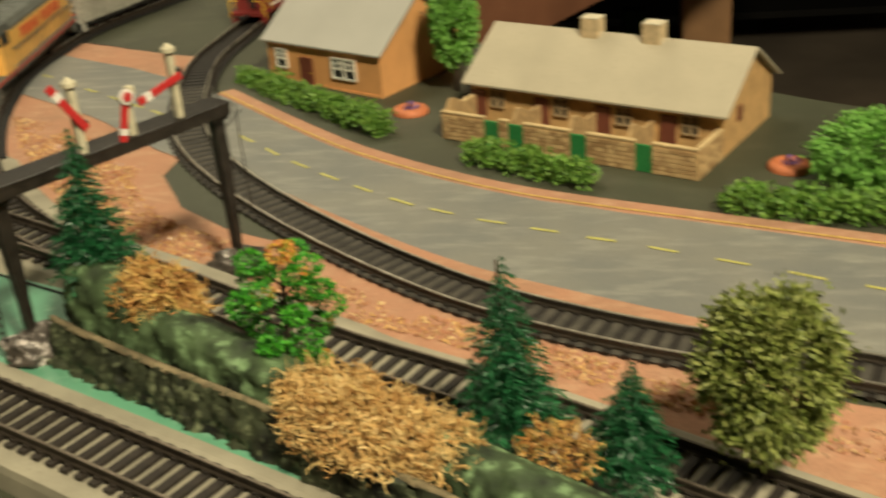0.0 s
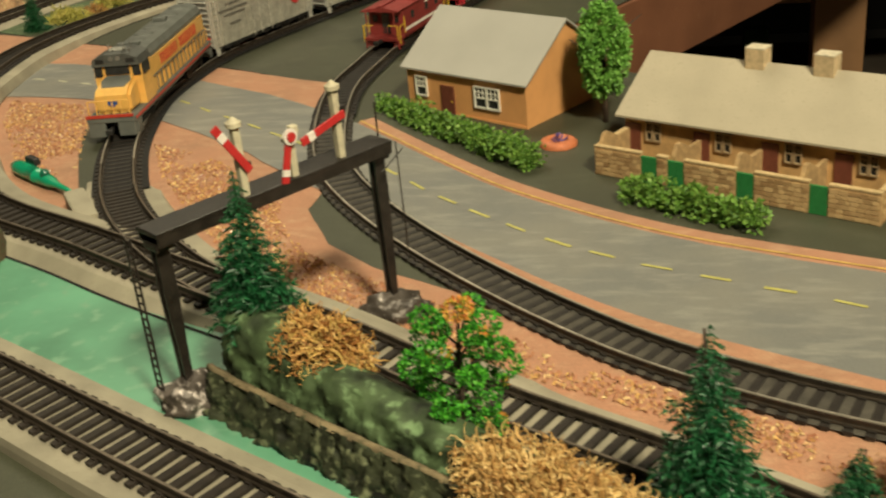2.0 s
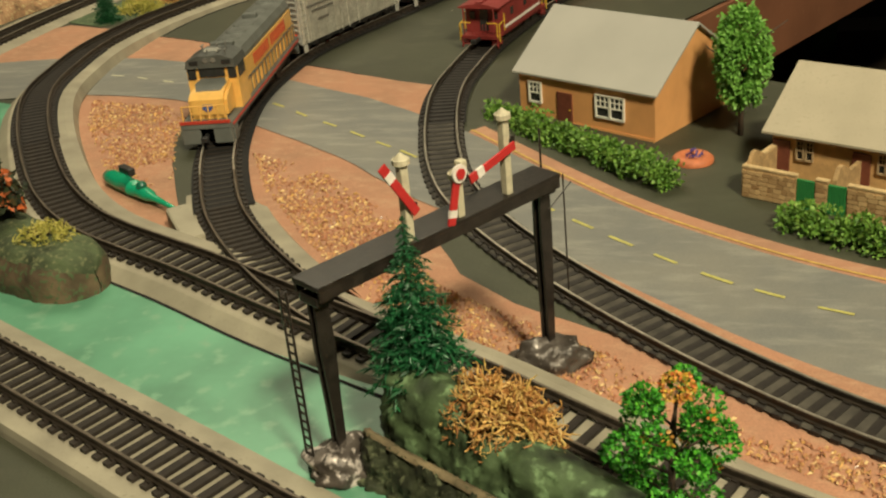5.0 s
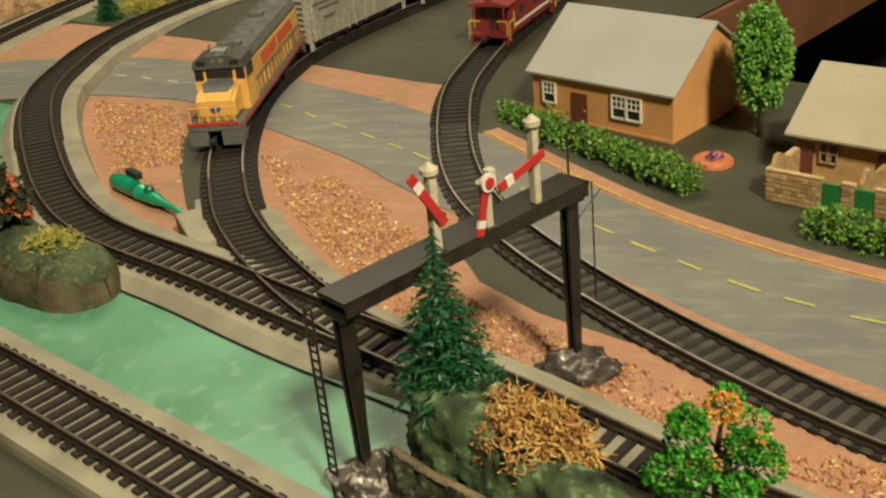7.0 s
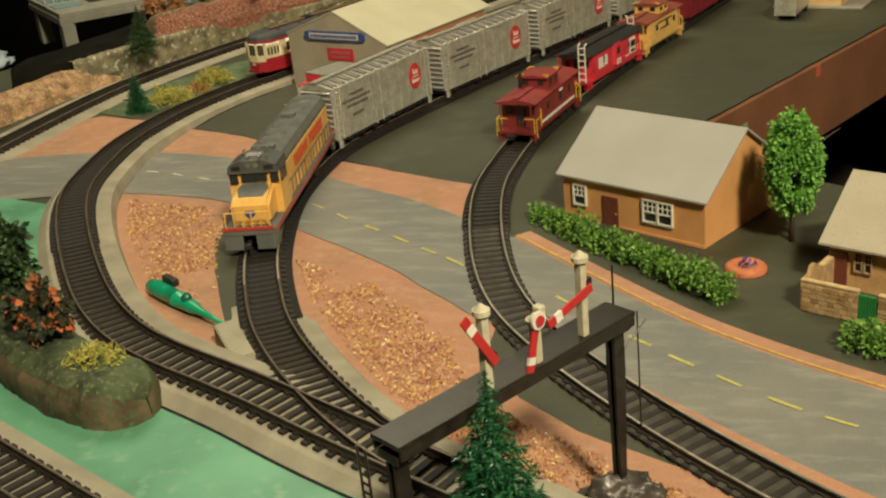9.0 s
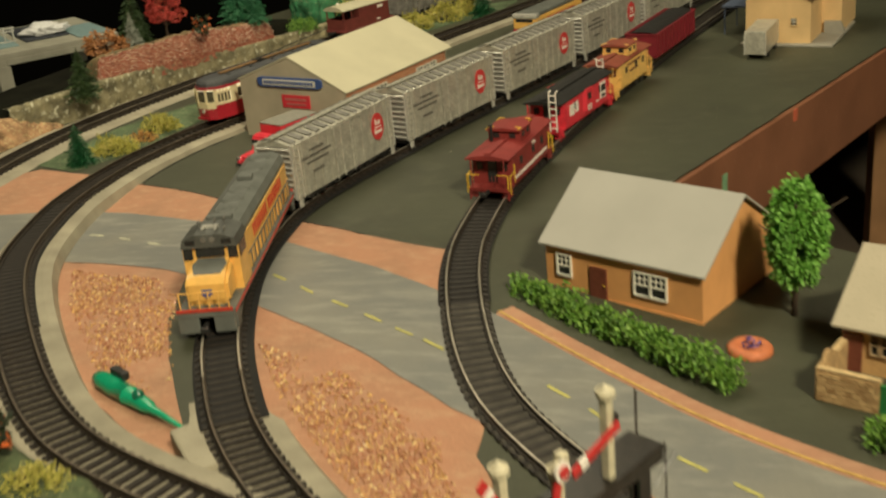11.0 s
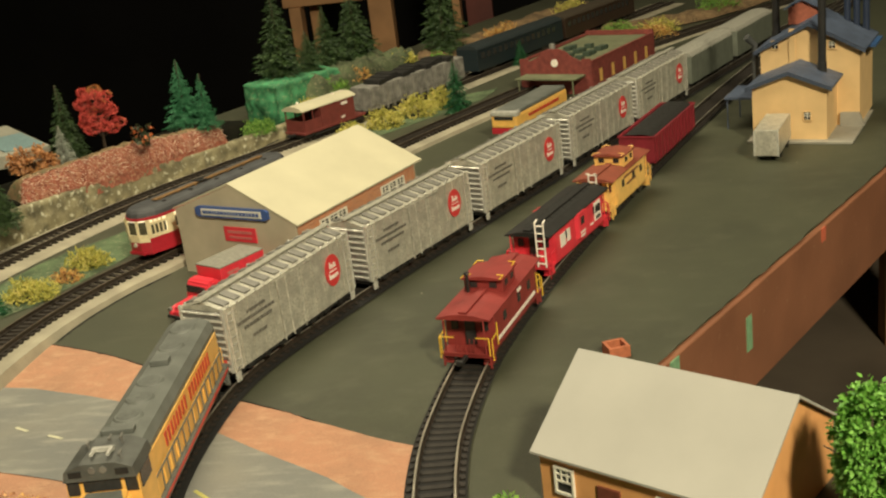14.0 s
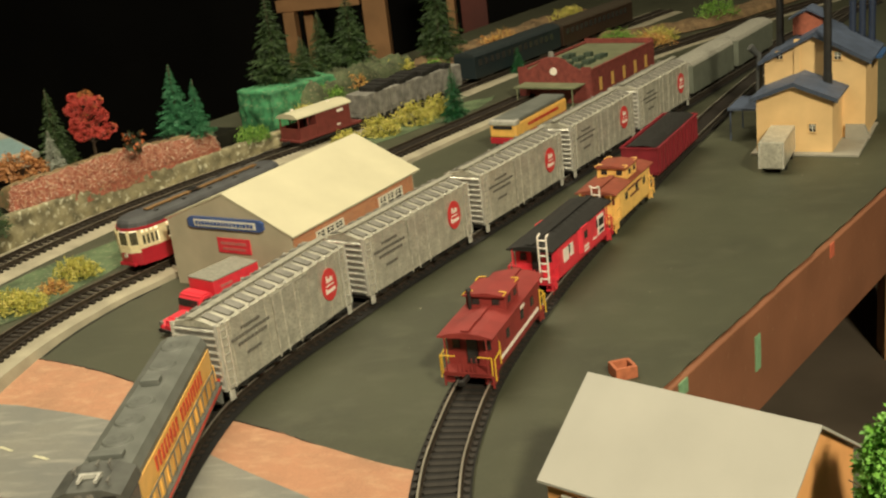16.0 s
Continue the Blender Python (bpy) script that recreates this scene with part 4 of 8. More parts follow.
        for i in range(1, 12):
            x = -L / 2 + i * L / 12
            if abs(x + 0.004) > 0.014:
                box(bm, x, y, (Z0 + Z1) / 2, 0.0005, 0.0004, Z1 - Z0 - 0.003)
        part("panel_seam", bm, SILVER, root)
        bm = bmesh.new()
        m = Matrix.Translation((0.041 if t < 0 else -0.041, y + t * 0.0002, 0.0290)) @ Matrix.Rotation(math.pi / 2, 4, "X") @ Matrix.Diagonal((1, 1.28, 1, 1))
        bmesh.ops.create_cone(bm, cap_ends=True, segments=40, radius1=0.0078, radius2=0.0078, depth=0.0006, matrix=m)
        e = part("emblem", bm, DISC, root, "red round emblem with pale marks")
        sx = 0.041 if t < 0 else -0.041
        part("emblem_mark", boxes(*[(sx + k, y + t * 0.0006, z, w, 0.0004, h) for k, z, w, h in ((-0.0026, 0.0328, 0.0014, 0.0040), (-0.0006, 0.0318, 0.0016, 0.0022), (0.0012, 0.0324, 0.0008, 0.0034), (0.0026, 0.0320, 0.0012, 0.0026), (-0.0042, 0.0258, 0.0014, 0.0036), (-0.0022, 0.0252, 0.0018, 0.0022), (0.0, 0.0252, 0.0018, 0.0022), (0.0022, 0.0252, 0.0016, 0.0024), (0.0042, 0.0254, 0.0014, 0.0022), (0.0, 0.0288, 0.0080, 0.0007))]), PALE, e)
        rng = random.Random(4)
        bm = bmesh.new()
        for r, (z, w) in enumerate(((0.0375, 0.016), (0.0335, 0.034), (0.0295, 0.024), (0.0225, 0.012))):
            x = (-0.036 if t < 0 else 0.036) - w / 2
            while x < (-0.036 if t < 0 else 0.036) + w / 2:
                l = rng.uniform(0.0012, 0.003)
                box(bm, x + l / 2, y + t * 0.0003, z, l, 0.0003, 0.0017)
                x += l + 0.0007
        part("lettering_bar", bm, DARKTXT, root)
    return root


def place_on(root, x, y, turn, z, nose=0.0):
    root.matrix_world = pose(x, y, z, 0, 0, turn) @ pose(0, 0, 0, 0, -nose, 0)


def locomotive():
    root = thing("diesel_locomotive", "yellow and grey diesel locomotive pulling the freight train", "locomotive")
    L, W = 0.192, 0.0300
    part("frame", boxes((0, 0, 0.0135, L - 0.006, W, 0.004, 0.0008), (0, 0, 0.0105, 0.06, 0.022, 0.006, 0.0015)), LOCOGREY, root)
    part("sill_stripe", boxes((0, W / 2, 0.0140, L - 0.008, 0.0008, 0.0013), (0, -W / 2, 0.0140, L - 0.008, 0.0008, 0.0013)), LOCORED, root, "thin red stripe along the frame")
    # long hood with rounded shoulders
    bm = bmesh.new()
    prof = [(-0.0125, 0.0155), (0.0125, 0.0155), (0.0125, 0.0395), (0.0105, 0.0435), (0.006, 0.0455), (-0.006, 0.0455), (-0.0105, 0.0435), (-0.0125, 0.0395)]
    prism(bm, prof, "x", -L / 2 + 0.007, 0.048)
    part("hood", bm, LOCOGREY, root)
    for t in (-1, 1):
        part("hood_side", boxes((-0.021, t * 0.0125, 0.0210, 0.134, 0.0006, 0.0110)), LOCOYEL, root, "yellow lower side panel")
        part("hood_panel", boxes((-0.021, t * 0.0128, 0.0318, 0.134, 0.0008, 0.0105)), LOCOYEL, root, "yellow upper side panel")
        bm = bmesh.new()
        for i in range(12):
            box(bm, -0.084 + i * 0.0112, t * 0.0128, 0.0208, 0.0068, 0.0010, 0.0100, 0.0003)
        part("hood_door", bm, LOCOYEL, root)
        bm = bmesh.new()
        rng = random.Random(7)
        x = -0.066
        while x < 0.022:
            l = rng.uniform(0.0026, 0.0042)
            if not -0.026 < x < -0.020:
                box(bm, x + l / 2, t * 0.0134, 0.0319, l * 0.62, 0.0005, 0.0066)
                box(bm, x + l / 2, t * 0.0134, 0.0319 + 0.0024 * rng.choice((-1, 0, 1)), l, 0.0004, 0.0016)
            x += l + 0.0020
        part("lettering_bar", bm, LOCORED, root, "row of red lettering bars")
        bm = bmesh.new()
        for i in range(15):
            rod(bm, (-0.086 + i * 0.0095, t * (W / 2 - 0.0008), 0.0155), (-0.086 + i * 0.0095, t * (W / 2 - 0.0008), 0.0265), 0.00035, seg=5)
        rod(bm, (-0.086, t * (W / 2 - 0.0008), 0.0265), (0.047, t * (W / 2 - 0.0008), 0.0265), 0.0004, seg=6)
        part("handrail", bm, LOCOGREY, root)
        bm = bmesh.new()
        for i in range(5):
            box(bm, -0.088 + i * 0.002, t * (W / 2 - 0.0015), 0.0075 + i * 0.0016, 0.004, 0.003, 0.0007)
        box(bm, 0.0865, t * (W / 2 - 0.001), 0.008, 0.008, 0.002, 0.009, 0.0004)
        part("steps", bm, LOCOGREY, root)
    for x in (-0.075, -0.052, -0.012, 0.006, 0.024):
        bm = bmesh.new()
        rod(bm, (x, 0, 0.0450), (x, 0, 0.0463), 0.0070, 0.0058, 28)
        f = part("roof_fan", bm, LOCOGREY, root, shade=False)
        bm = bmesh.new()
        rod(bm, (x, 0, 0.0462), (x, 0, 0.0465), 0.0050, 0.0047, 24)
        rod(bm, (x, 0, 0.0464), (x, 0, 0.0467), 0.0016, 0.0012, 14)
        part("grille", bm, GRILLE, f)
    part("exhaust", boxes((-0.032, 0, 0.0468, 0.006, 0.009, 0.003, 0.0006), (0.038, 0, 0.0465, 0.005, 0.014, 0.0022, 0.0005)), LOCOGREY, root)
    # cab, nose and windows
    bm = bmesh.new()
    prism(bm, [(-0.0148, 0.0155), (0.0148, 0.0155), (0.0148, 0.0400), (-0.0148, 0.0400)], "x", 0.047, 0.0665)
    cab = part("cab", bm, LOCOYEL, root)
    bm = bmesh.new()
    prism(bm, [(-0.0150, 0.0400), (0.0150, 0.0400), (0.0138, 0.0445), (0.007, 0.0472), (-0.007, 0.0472), (-0.0138, 0.0445)], "x", 0.0455, 0.0685)
    part("cab_roof", bm, mat("dark_cab_roof_grey", (0.085, 0.088, 0.08), 0.5, vary=0.3, scale=120), root)
    part("windscreen", boxes((0.0668, 0.0, 0.0378, 0.0010, 0.0150, 0.0066), (0.0668, 0.0118, 0.0372, 0.0008, 0.0048, 0.0076), (0.0668, -0.0118, 0.0372, 0.0008, 0.0048, 0.0076), (0.058, 0.0150, 0.0365, 0.013, 0.0006, 0.007), (0.058, -0.0150, 0.0365, 0.013, 0.0006, 0.007)), GLASS, root)
    bm = bmesh.new()
    prism(bm, [(0.0665, 0.0155), (0.0855, 0.0155), (0.0855, 0.0265), (0.0815, 0.0295), (0.0665, 0.0338)], "y", -0.0112, 0.0112)
    bmesh.ops.bevel(bm, geom=[e for e in bm.edges if e.calc_length() < 0.021 and abs(e.verts[0].co.y - e.verts[1].co.y) < 1e-6], offset=0.0018, segments=2, affect="EDGES")
    part("nose", bm, LOCOYEL, root)
    bm = bmesh.new()
    prism(bm, [(0.0672, -0.0070), (0.0672, 0.0070), (0.0725, 0.0092), (0.0800, 0.0070), (0.0800, -0.0070), (0.0725, -0.0092)], "z", -0.0003, 0.0003, Matrix.Translation((0, 0, 0.0529)) @ Matrix(((1, 0, 0, 0), (0, 1, 0, 0), (-0.2867, 0, 1, 0), (0, 0, 0, 1))))
    part("nose_top", bm, LOCOGREY, root, "grey anti-glare panel")
    part("number_board", boxes((0.0683, 0.0095, 0.0432, 0.0010, 0.0052, 0.0026), (0.0683, -0.0095, 0.0432, 0.0010, 0.0052, 0.0026)), BLACK, root)
    bm = bmesh.new()
    for ax, ay, h in ((0.052, 0.006, 0.0045), (0.055, -0.007, 0.0040), (0.0635, 0.0085, 0.0030), (0.049, 0.0, 0.0028)):
        rod(bm, (ax, ay, 0.0455), (ax, ay, 0.0462 + h), 0.0004, seg=6)
        rod(bm, (ax - 0.002, ay, 0.0460 + h), (ax + 0.002, ay, 0.0460 + h), 0.0005, seg=6)
    part("aerial", bm, SILVERDK, root)
    bm = bmesh.new()
    prism(bm, [(-0.0026, 0.0238), (0.0026, 0.0238), (0.0030, 0.0215), (0.0, 0.0190), (-0.0030, 0.0215)], "x", 0.0854, 0.0862)
    part("emblem", bm, SIGNBLUE, root, "small shield emblem")
    bm = bmesh.new()
    for s in (-1, 1):
        rod(bm, (0.0685, s * 0.0023, 0.0446), (0.0692, s * 0.0023, 0.0446), 0.0014, seg=14)
    part("headlight", bm, SILVERDK, root)
    part("horn", boxes((0.062, 0.004, 0.0490, 0.006, 0.0012, 0.0012), (0.062, -0.003, 0.0490, 0.005, 0.0012, 0.0012), (0.058, 0, 0.0482, 0.002, 0.009, 0.0016)), SILVERHI, root)
    for s, x in ((1, 0.0935), (-1, -0.0935)):
        part("pilot", boxes((x, 0.0092, 0.0095, 0.0022, 0.0108, 0.0115, 0.0006), (x, -0.0092, 0.0095, 0.0022, 0.0108, 0.0115, 0.0006), (x, 0, 0.0142, 0.003, 0.029, 0.0035, 0.0005)), LOCOGREY, root)
        part("pilot_stripe", boxes((x + s * 0.0016, 0, 0.0165, 0.0008, 0.0290, 0.0017)), LOCORED, root)
        bm = bmesh.new()
        for i in range(6):
            yy = -0.0125 + i * 0.005
            rod(bm, (x + s * 0.0002, yy, 0.0165), (x + s * 0.0002, yy, 0.0255), 0.00045, seg=5)
        rod(bm, (x + s * 0.0002, -0.0125, 0.0255), (x + s * 0.0002, 0.0125, 0.0255), 0.0004, seg=5)
        part("end_rail", bm, LOCOYEL, root)
        coupler(root, x, s)
        bogie(root, s * 0.062, 0.020, 0.034)
    return root


def caboose(name, label, L, W, body, roofm, railm, cupola_x, cupola_m, wall_top=0.030, stripe=None, bay=False, end=0.010):
    root = thing(name, label, "caboose")
    Z0 = 0.0095
    part("body", boxes((0, 0, (Z0 + wall_top) / 2, L - 2 * end, W, wall_top - Z0, 0.0005)), body, root)
    part("frame", boxes((0, 0, Z0 - 0.0005, L, W * 0.94, 0.0022, 0.0004), (0, 0, Z0 - 0.003, L * 0.4, W * 0.5, 0.004)), body, root)
    bm = bmesh.new()
    prism(bm, [(-W / 2 - 0.001, wall_top - 0.0006), (W / 2 + 0.001, wall_top - 0.0006), (W / 2 + 0.001, wall_top + 0.0002), (W * 0.25, wall_top + 0.0021), (0, wall_top + 0.0027), (-W * 0.25, wall_top + 0.0021), (-W / 2 - 0.001, wall_top + 0.0002)], "x", -L / 2, L / 2)
    part("roof", bm, roofm, root)
    part("roof_walk", boxes((0, 0, wall_top + 0.0034, L - 0.002, 0.0045, 0.0007)), roofm, root)
    if cupola_x is not None:
        cz = wall_top + 0.0092
        c = part("cupola", boxes((cupola_x, 0, (wall_top + cz) / 2, 0.021, W * 0.80, cz - wall_top, 0.0004)), cupola_m, root)
        bm = bmesh.new()
        prism(bm, [(-W * 0.43, cz - 0.0004), (W * 0.43, cz - 0.0004), (W * 0.43, cz + 0.0004), (0, cz + 0.0019), (-W * 0.43, cz + 0.0004)], "x", cupola_x - 0.0125, cupola_x + 0.0125)
        part("cupola_roof", bm, roofm, root)
        win = [(cupola_x + s * 0.0106, t * W * 0.2, wall_top + 0.0056, 0.0006, 0.0042, 0.0034) for s in (-1, 1) for t in (-1, 1)]
        win += [(cupola_x + s * 0.005, t * W * 0.402, wall_top + 0.0056, 0.0042, 0.0006, 0.0034) for s in (-1, 1) for t in (-1, 1)]
        part("cupola_window", boxes(*win), GLASS, root)
        bm = bmesh.new()
        for s in (-1, 1):
            for t in (-1, 1):
                x, y = cupola_x + s * 0.0105, t * W * 0.40
                rod(bm, (x - 0.004, y, cz + 0.0014), (x + 0.002, y, cz + 0.0014), 0.00035, seg=5)
                rod(bm, (x + 0.002, y, cz + 0.0014), (x + 0.002, y - t * 0.004, cz + 0.0016), 0.00035, seg=5)
        part("grab_iron", bm, railm, root)
    for t in (-1, 1):
        rows = [(x, t * (W / 2 + 0.0002), 0.0225, 0.0042, 0.0006, 0.0050) for x in (-L * 0.22, L * 0.05, L * 0.25)]
        part("window", boxes(*rows), GLASS, root)
        if stripe:
            rng = random.Random(3)
            bm = bmesh.new()
            x = -L / 2 + end + 0.002
            while x < L / 2 - end - 0.004:
                l = rng.uniform(0.0012, 0.0024)
                box(bm, x + l / 2, t * (W / 2 + 0.0003), 0.0140, l, 0.0005, 0.0019)
                x += l + 0.0009
            for i in range(3):
                box(bm, 0.004 + i * 0.0022, t * (W / 2 + 0.0003), 0.0265, 0.0014, 0.0004, 0.0018)
            part("lettering_bar", bm, stripe, root, "white lettering bars along the side")
    for s in (-1, 1):
        x = s * L / 2
        part("platform", boxes((x - s * end / 2, 0, Z0, end, W, 0.0018, 0.0003)), body, root)
        part("end_wall", boxes((x - s * (end - 0.0004), 0, 0.019, 0.0008, 0.006, 0.015), (x - s * (end - 0.0008), W * 0.3, 0.0225, 0.0008, 0.004, 0.005), (x - s * (end - 0.0008), -W * 0.3, 0.0225, 0.0008, 0.004, 0.005)), GLASS if body is not YELCAB else DOORBROWN, root)
        for t in (-1, 1):
            bm = bmesh.new()
            rod(bm, (x, t * W * 0.48, Z0), (x, t * W * 0.48, 0.0195), 0.0004, seg=6)
            rod(bm, (x, t * W * 0.48, 0.0195), (x, t * W * 0.22, 0.0195), 0.0004, seg=6)
            rod(bm, (x - s * end, t * W * 0.53, 0.012), (x - s * end, t * W * 0.53, 0.0245), 0.0004, seg=6)
            rod(bm, (x - s * end, t * W * 0.53, 0.0195), (x - s * 0.001, t * W * 0.53, 0.0185), 0.0004, seg=6)
            rod(bm, (x - s * 0.001, t * W * 0.53, 0.0185), (x - s * 0.001, t * W * 0.53, 0.0065), 0.0004, seg=6)
            part("railing", bm, railm, root)
        bm = bmesh.new()
        for k in range(5):
            rod(bm, (x - s * 0.0003, -W * 0.18 + k * W * 0.09, Z0), (x - s * 0.0003, -W * 0.18 + k * W * 0.09, 0.0185), 0.0003, seg=5)
        rod(bm, (x - s * 0.0003, -W * 0.4, wall_top), (x - s * 0.0003, -W * 0.4, Z0), 0.0005, seg=5)
        rod(bm, (x - s * 0.0003, W * 0.4, wall_top), (x - s * 0.0003, W * 0.4, Z0), 0.0005, seg=5)
        part("end_gate", bm, body, root)
        bm = bmesh.new()
        for t in (-1, 1):
            for k in range(3):
                box(bm, x - s * (0.0035 + 0.0007 * k), t * W * 0.40, 0.0042 + k * 0.0019, 0.0052, W * 0.18, 0.0006)
            box(bm, x - s * 0.0010, t * W * 0.47, 0.0058, 0.0008, 0.0010, 0.0075)
            box(bm, x - s * 0.0072, t * W * 0.47, 0.0066, 0.0008, 0.0010, 0.0060)
        part("steps", bm, body, root)
        coupler(root, x, s)
        bogie(root, s * L * 0.28, 0.0165, 0.014)
    return root


def oxide_caboose():
    root = caboose("caboose", "dark oxide-red caboose with a cupola and yellow railings", 0.092, 0.0285, OXIDE, OXIDE, YELRAIL, 0.000, OXIDE, stripe=PALE)
    bm = bmesh.new()
    rod(bm, (-0.0125, 0.0085, 0.031), (-0.0125, 0.0085, 0.0425), 0.0010, seg=10)
    rod(bm, (-0.0125, 0.0085, 0.0425), (-0.0125, 0.0085, 0.0435), 0.0018, 0.0014, seg=10)
    part("stove_pipe", bm, BLACK, root)
    return root


def red_bay_caboose():
    root = caboose("caboose", "bright red bay-window caboose with a black roof", 0.104, 0.0290, BRIGHT, BLACK, BRIGHT, None, None)
    for t in (-1, 1):
        bm = bmesh.new()
        prism(bm, [(-0.008, t * 0.0145), (0.008, t * 0.0145), (0.0055, t * 0.0165), (-0.0055, t * 0.0165)], "z", 0.013, 0.030)
        b = part("bay", bm, BRIGHT, root)
        part("bay_window", boxes((0, t * 0.0166, 0.0240, 0.005, 0.0005, 0.005)), GLASS, b)
        bm = boxes((-0.0295, t * 0.0148, 0.0208, 0.0080, 0.0005, 0.0085), (-0.0205, t * 0.0148, 0.0212, 0.0052, 0.0005, 0.0080))
        part("emblem", bm, PALE, root, "large white block emblem")
        part("lettering_bar", boxes((0.0, t * 0.0168, 0.0165, 0.0075, 0.0004, 0.0014), (0.0, t * 0.0168, 0.0140, 0.0075, 0.0004, 0.0014), (0.020, t * 0.0148, 0.0145, 0.006, 0.0004, 0.0012)), PALE, root)
        e = part("poster", boxes((0.031, t * 0.0148, 0.0208, 0.011, 0.0006, 0.0130)), PALE, root, "white and black square emblem")
        part("poster_mark", boxes((0.031, t * 0.0152, 0.0225, 0.008, 0.0005, 0.005), (0.031, t * 0.0152, 0.0165, 0.007, 0.0005, 0.002)), BLACK, e)
    for s in (-1, 1):
        bm = bmesh.new()
        ly = -0.0095 if s < 0 else -0.004
        ladder(bm, s * 0.0525, ly, 0.010 if s < 0 else 0.026, 0.0395, 0.0056, "y", 0.0006, 0.005)
        for t in (-1, 1):
            rod(bm, (s * 0.0525, ly + t * 0.0028, 0.0395), (s * 0.049, ly + t * 0.0028, 0.0405), 0.0006, seg=6)
        part("ladder", bm, PALE, root, "white roof ladder")
    bm = bmesh.new()
    for i in range(15):
        for t in (-1, 1):
            box(bm, 0, 0, 0, 0.0006, 0.0125, 0.0008, 0, Matrix.Translation((-0.049 + i * 0.007, t * 0.0085, 0.0313)) @ Matrix.Rotation(-t * 0.20, 4, "X"))
    part("roof_rib", bm, BLACK, root)
    return root


def yellow_caboose():
    root = caboose("caboose", "yellow caboose with a brown-red roof and cupola", 0.084, 0.0285, YELCAB, ROOFRED, YELCAB, 0.004, YELCAB)
    for t in (-1, 1):
        rng = random.Random(12)
        bm = bmesh.new()
        for z, w in ((0.0255, 0.030), (0.0195, 0.02)):
            x = -w / 2
            while x < w / 2:
                l = rng.uniform(0.001, 0.0022)
                box(bm, x, t * 0.01445, z, l, 0.0004, 0.0016)
                x += l + 0.0007
        part("lettering_bar", bm, DOORBROWN, root)
    return root


def open_wagon():
    root = thing("hopper_wagon", "maroon open wagon under a smooth black load", "wagon")
    L, W = 0.116, 0.030
    part("body", boxes((0, W / 2 - 0.0005, 0.0195, L, 0.0012, 0.021, 0.0003), (0, -W / 2 + 0.0005, 0.0195, L, 0.0012, 0.021, 0.0003), (L / 2 - 0.0006, 0, 0.0195, 0.0012, W, 0.021), (-L / 2 + 0.0006, 0, 0.0195, 0.0012, W, 0.021), (0, 0, 0.0095, L, W, 0.0018)), MAROON, root)
    part("rim", boxes((0, W / 2, 0.0300, L + 0.001, 0.0018, 0.0012), (0, -W / 2, 0.0300, L + 0.001, 0.0018, 0.0012), (L / 2, 0, 0.03, 0.0016, W, 0.0012), (-L / 2, 0, 0.03, 0.0016, W, 0.0012)), MAROON, root)
    bm = bmesh.new()
    for i in range(12):
        for t in (-1, 1):
            box(bm, -L / 2 + 0.005 + i * (L - 0.01) / 11, t * (W / 2 + 0.0006), 0.0195, 0.0012, 0.0012, 0.020)
    part("side_rib", bm, MAROON, root)
    bm = bmesh.new()
    bmesh.ops.create_grid(bm, x_segments=60, y_segments=18, size=0.5)
    for v in bm.verts:
        x, y = v.co.x * (L - 0.003), v.co.y * (W - 0.003)
        v.co = Vector((x, y, 0.0290 + 0.0028 * (1 - (2 * v.co.y) ** 4) + 0.0005 * noise.noise(Vector((x * 400, y * 400, 0)))))
    part("load", bm, BLACK, root, "smooth black load")
    for s in (-1, 1):
        coupler(root, s * L / 2, s)
        bogie(root, s * L * 0.33)
    return root


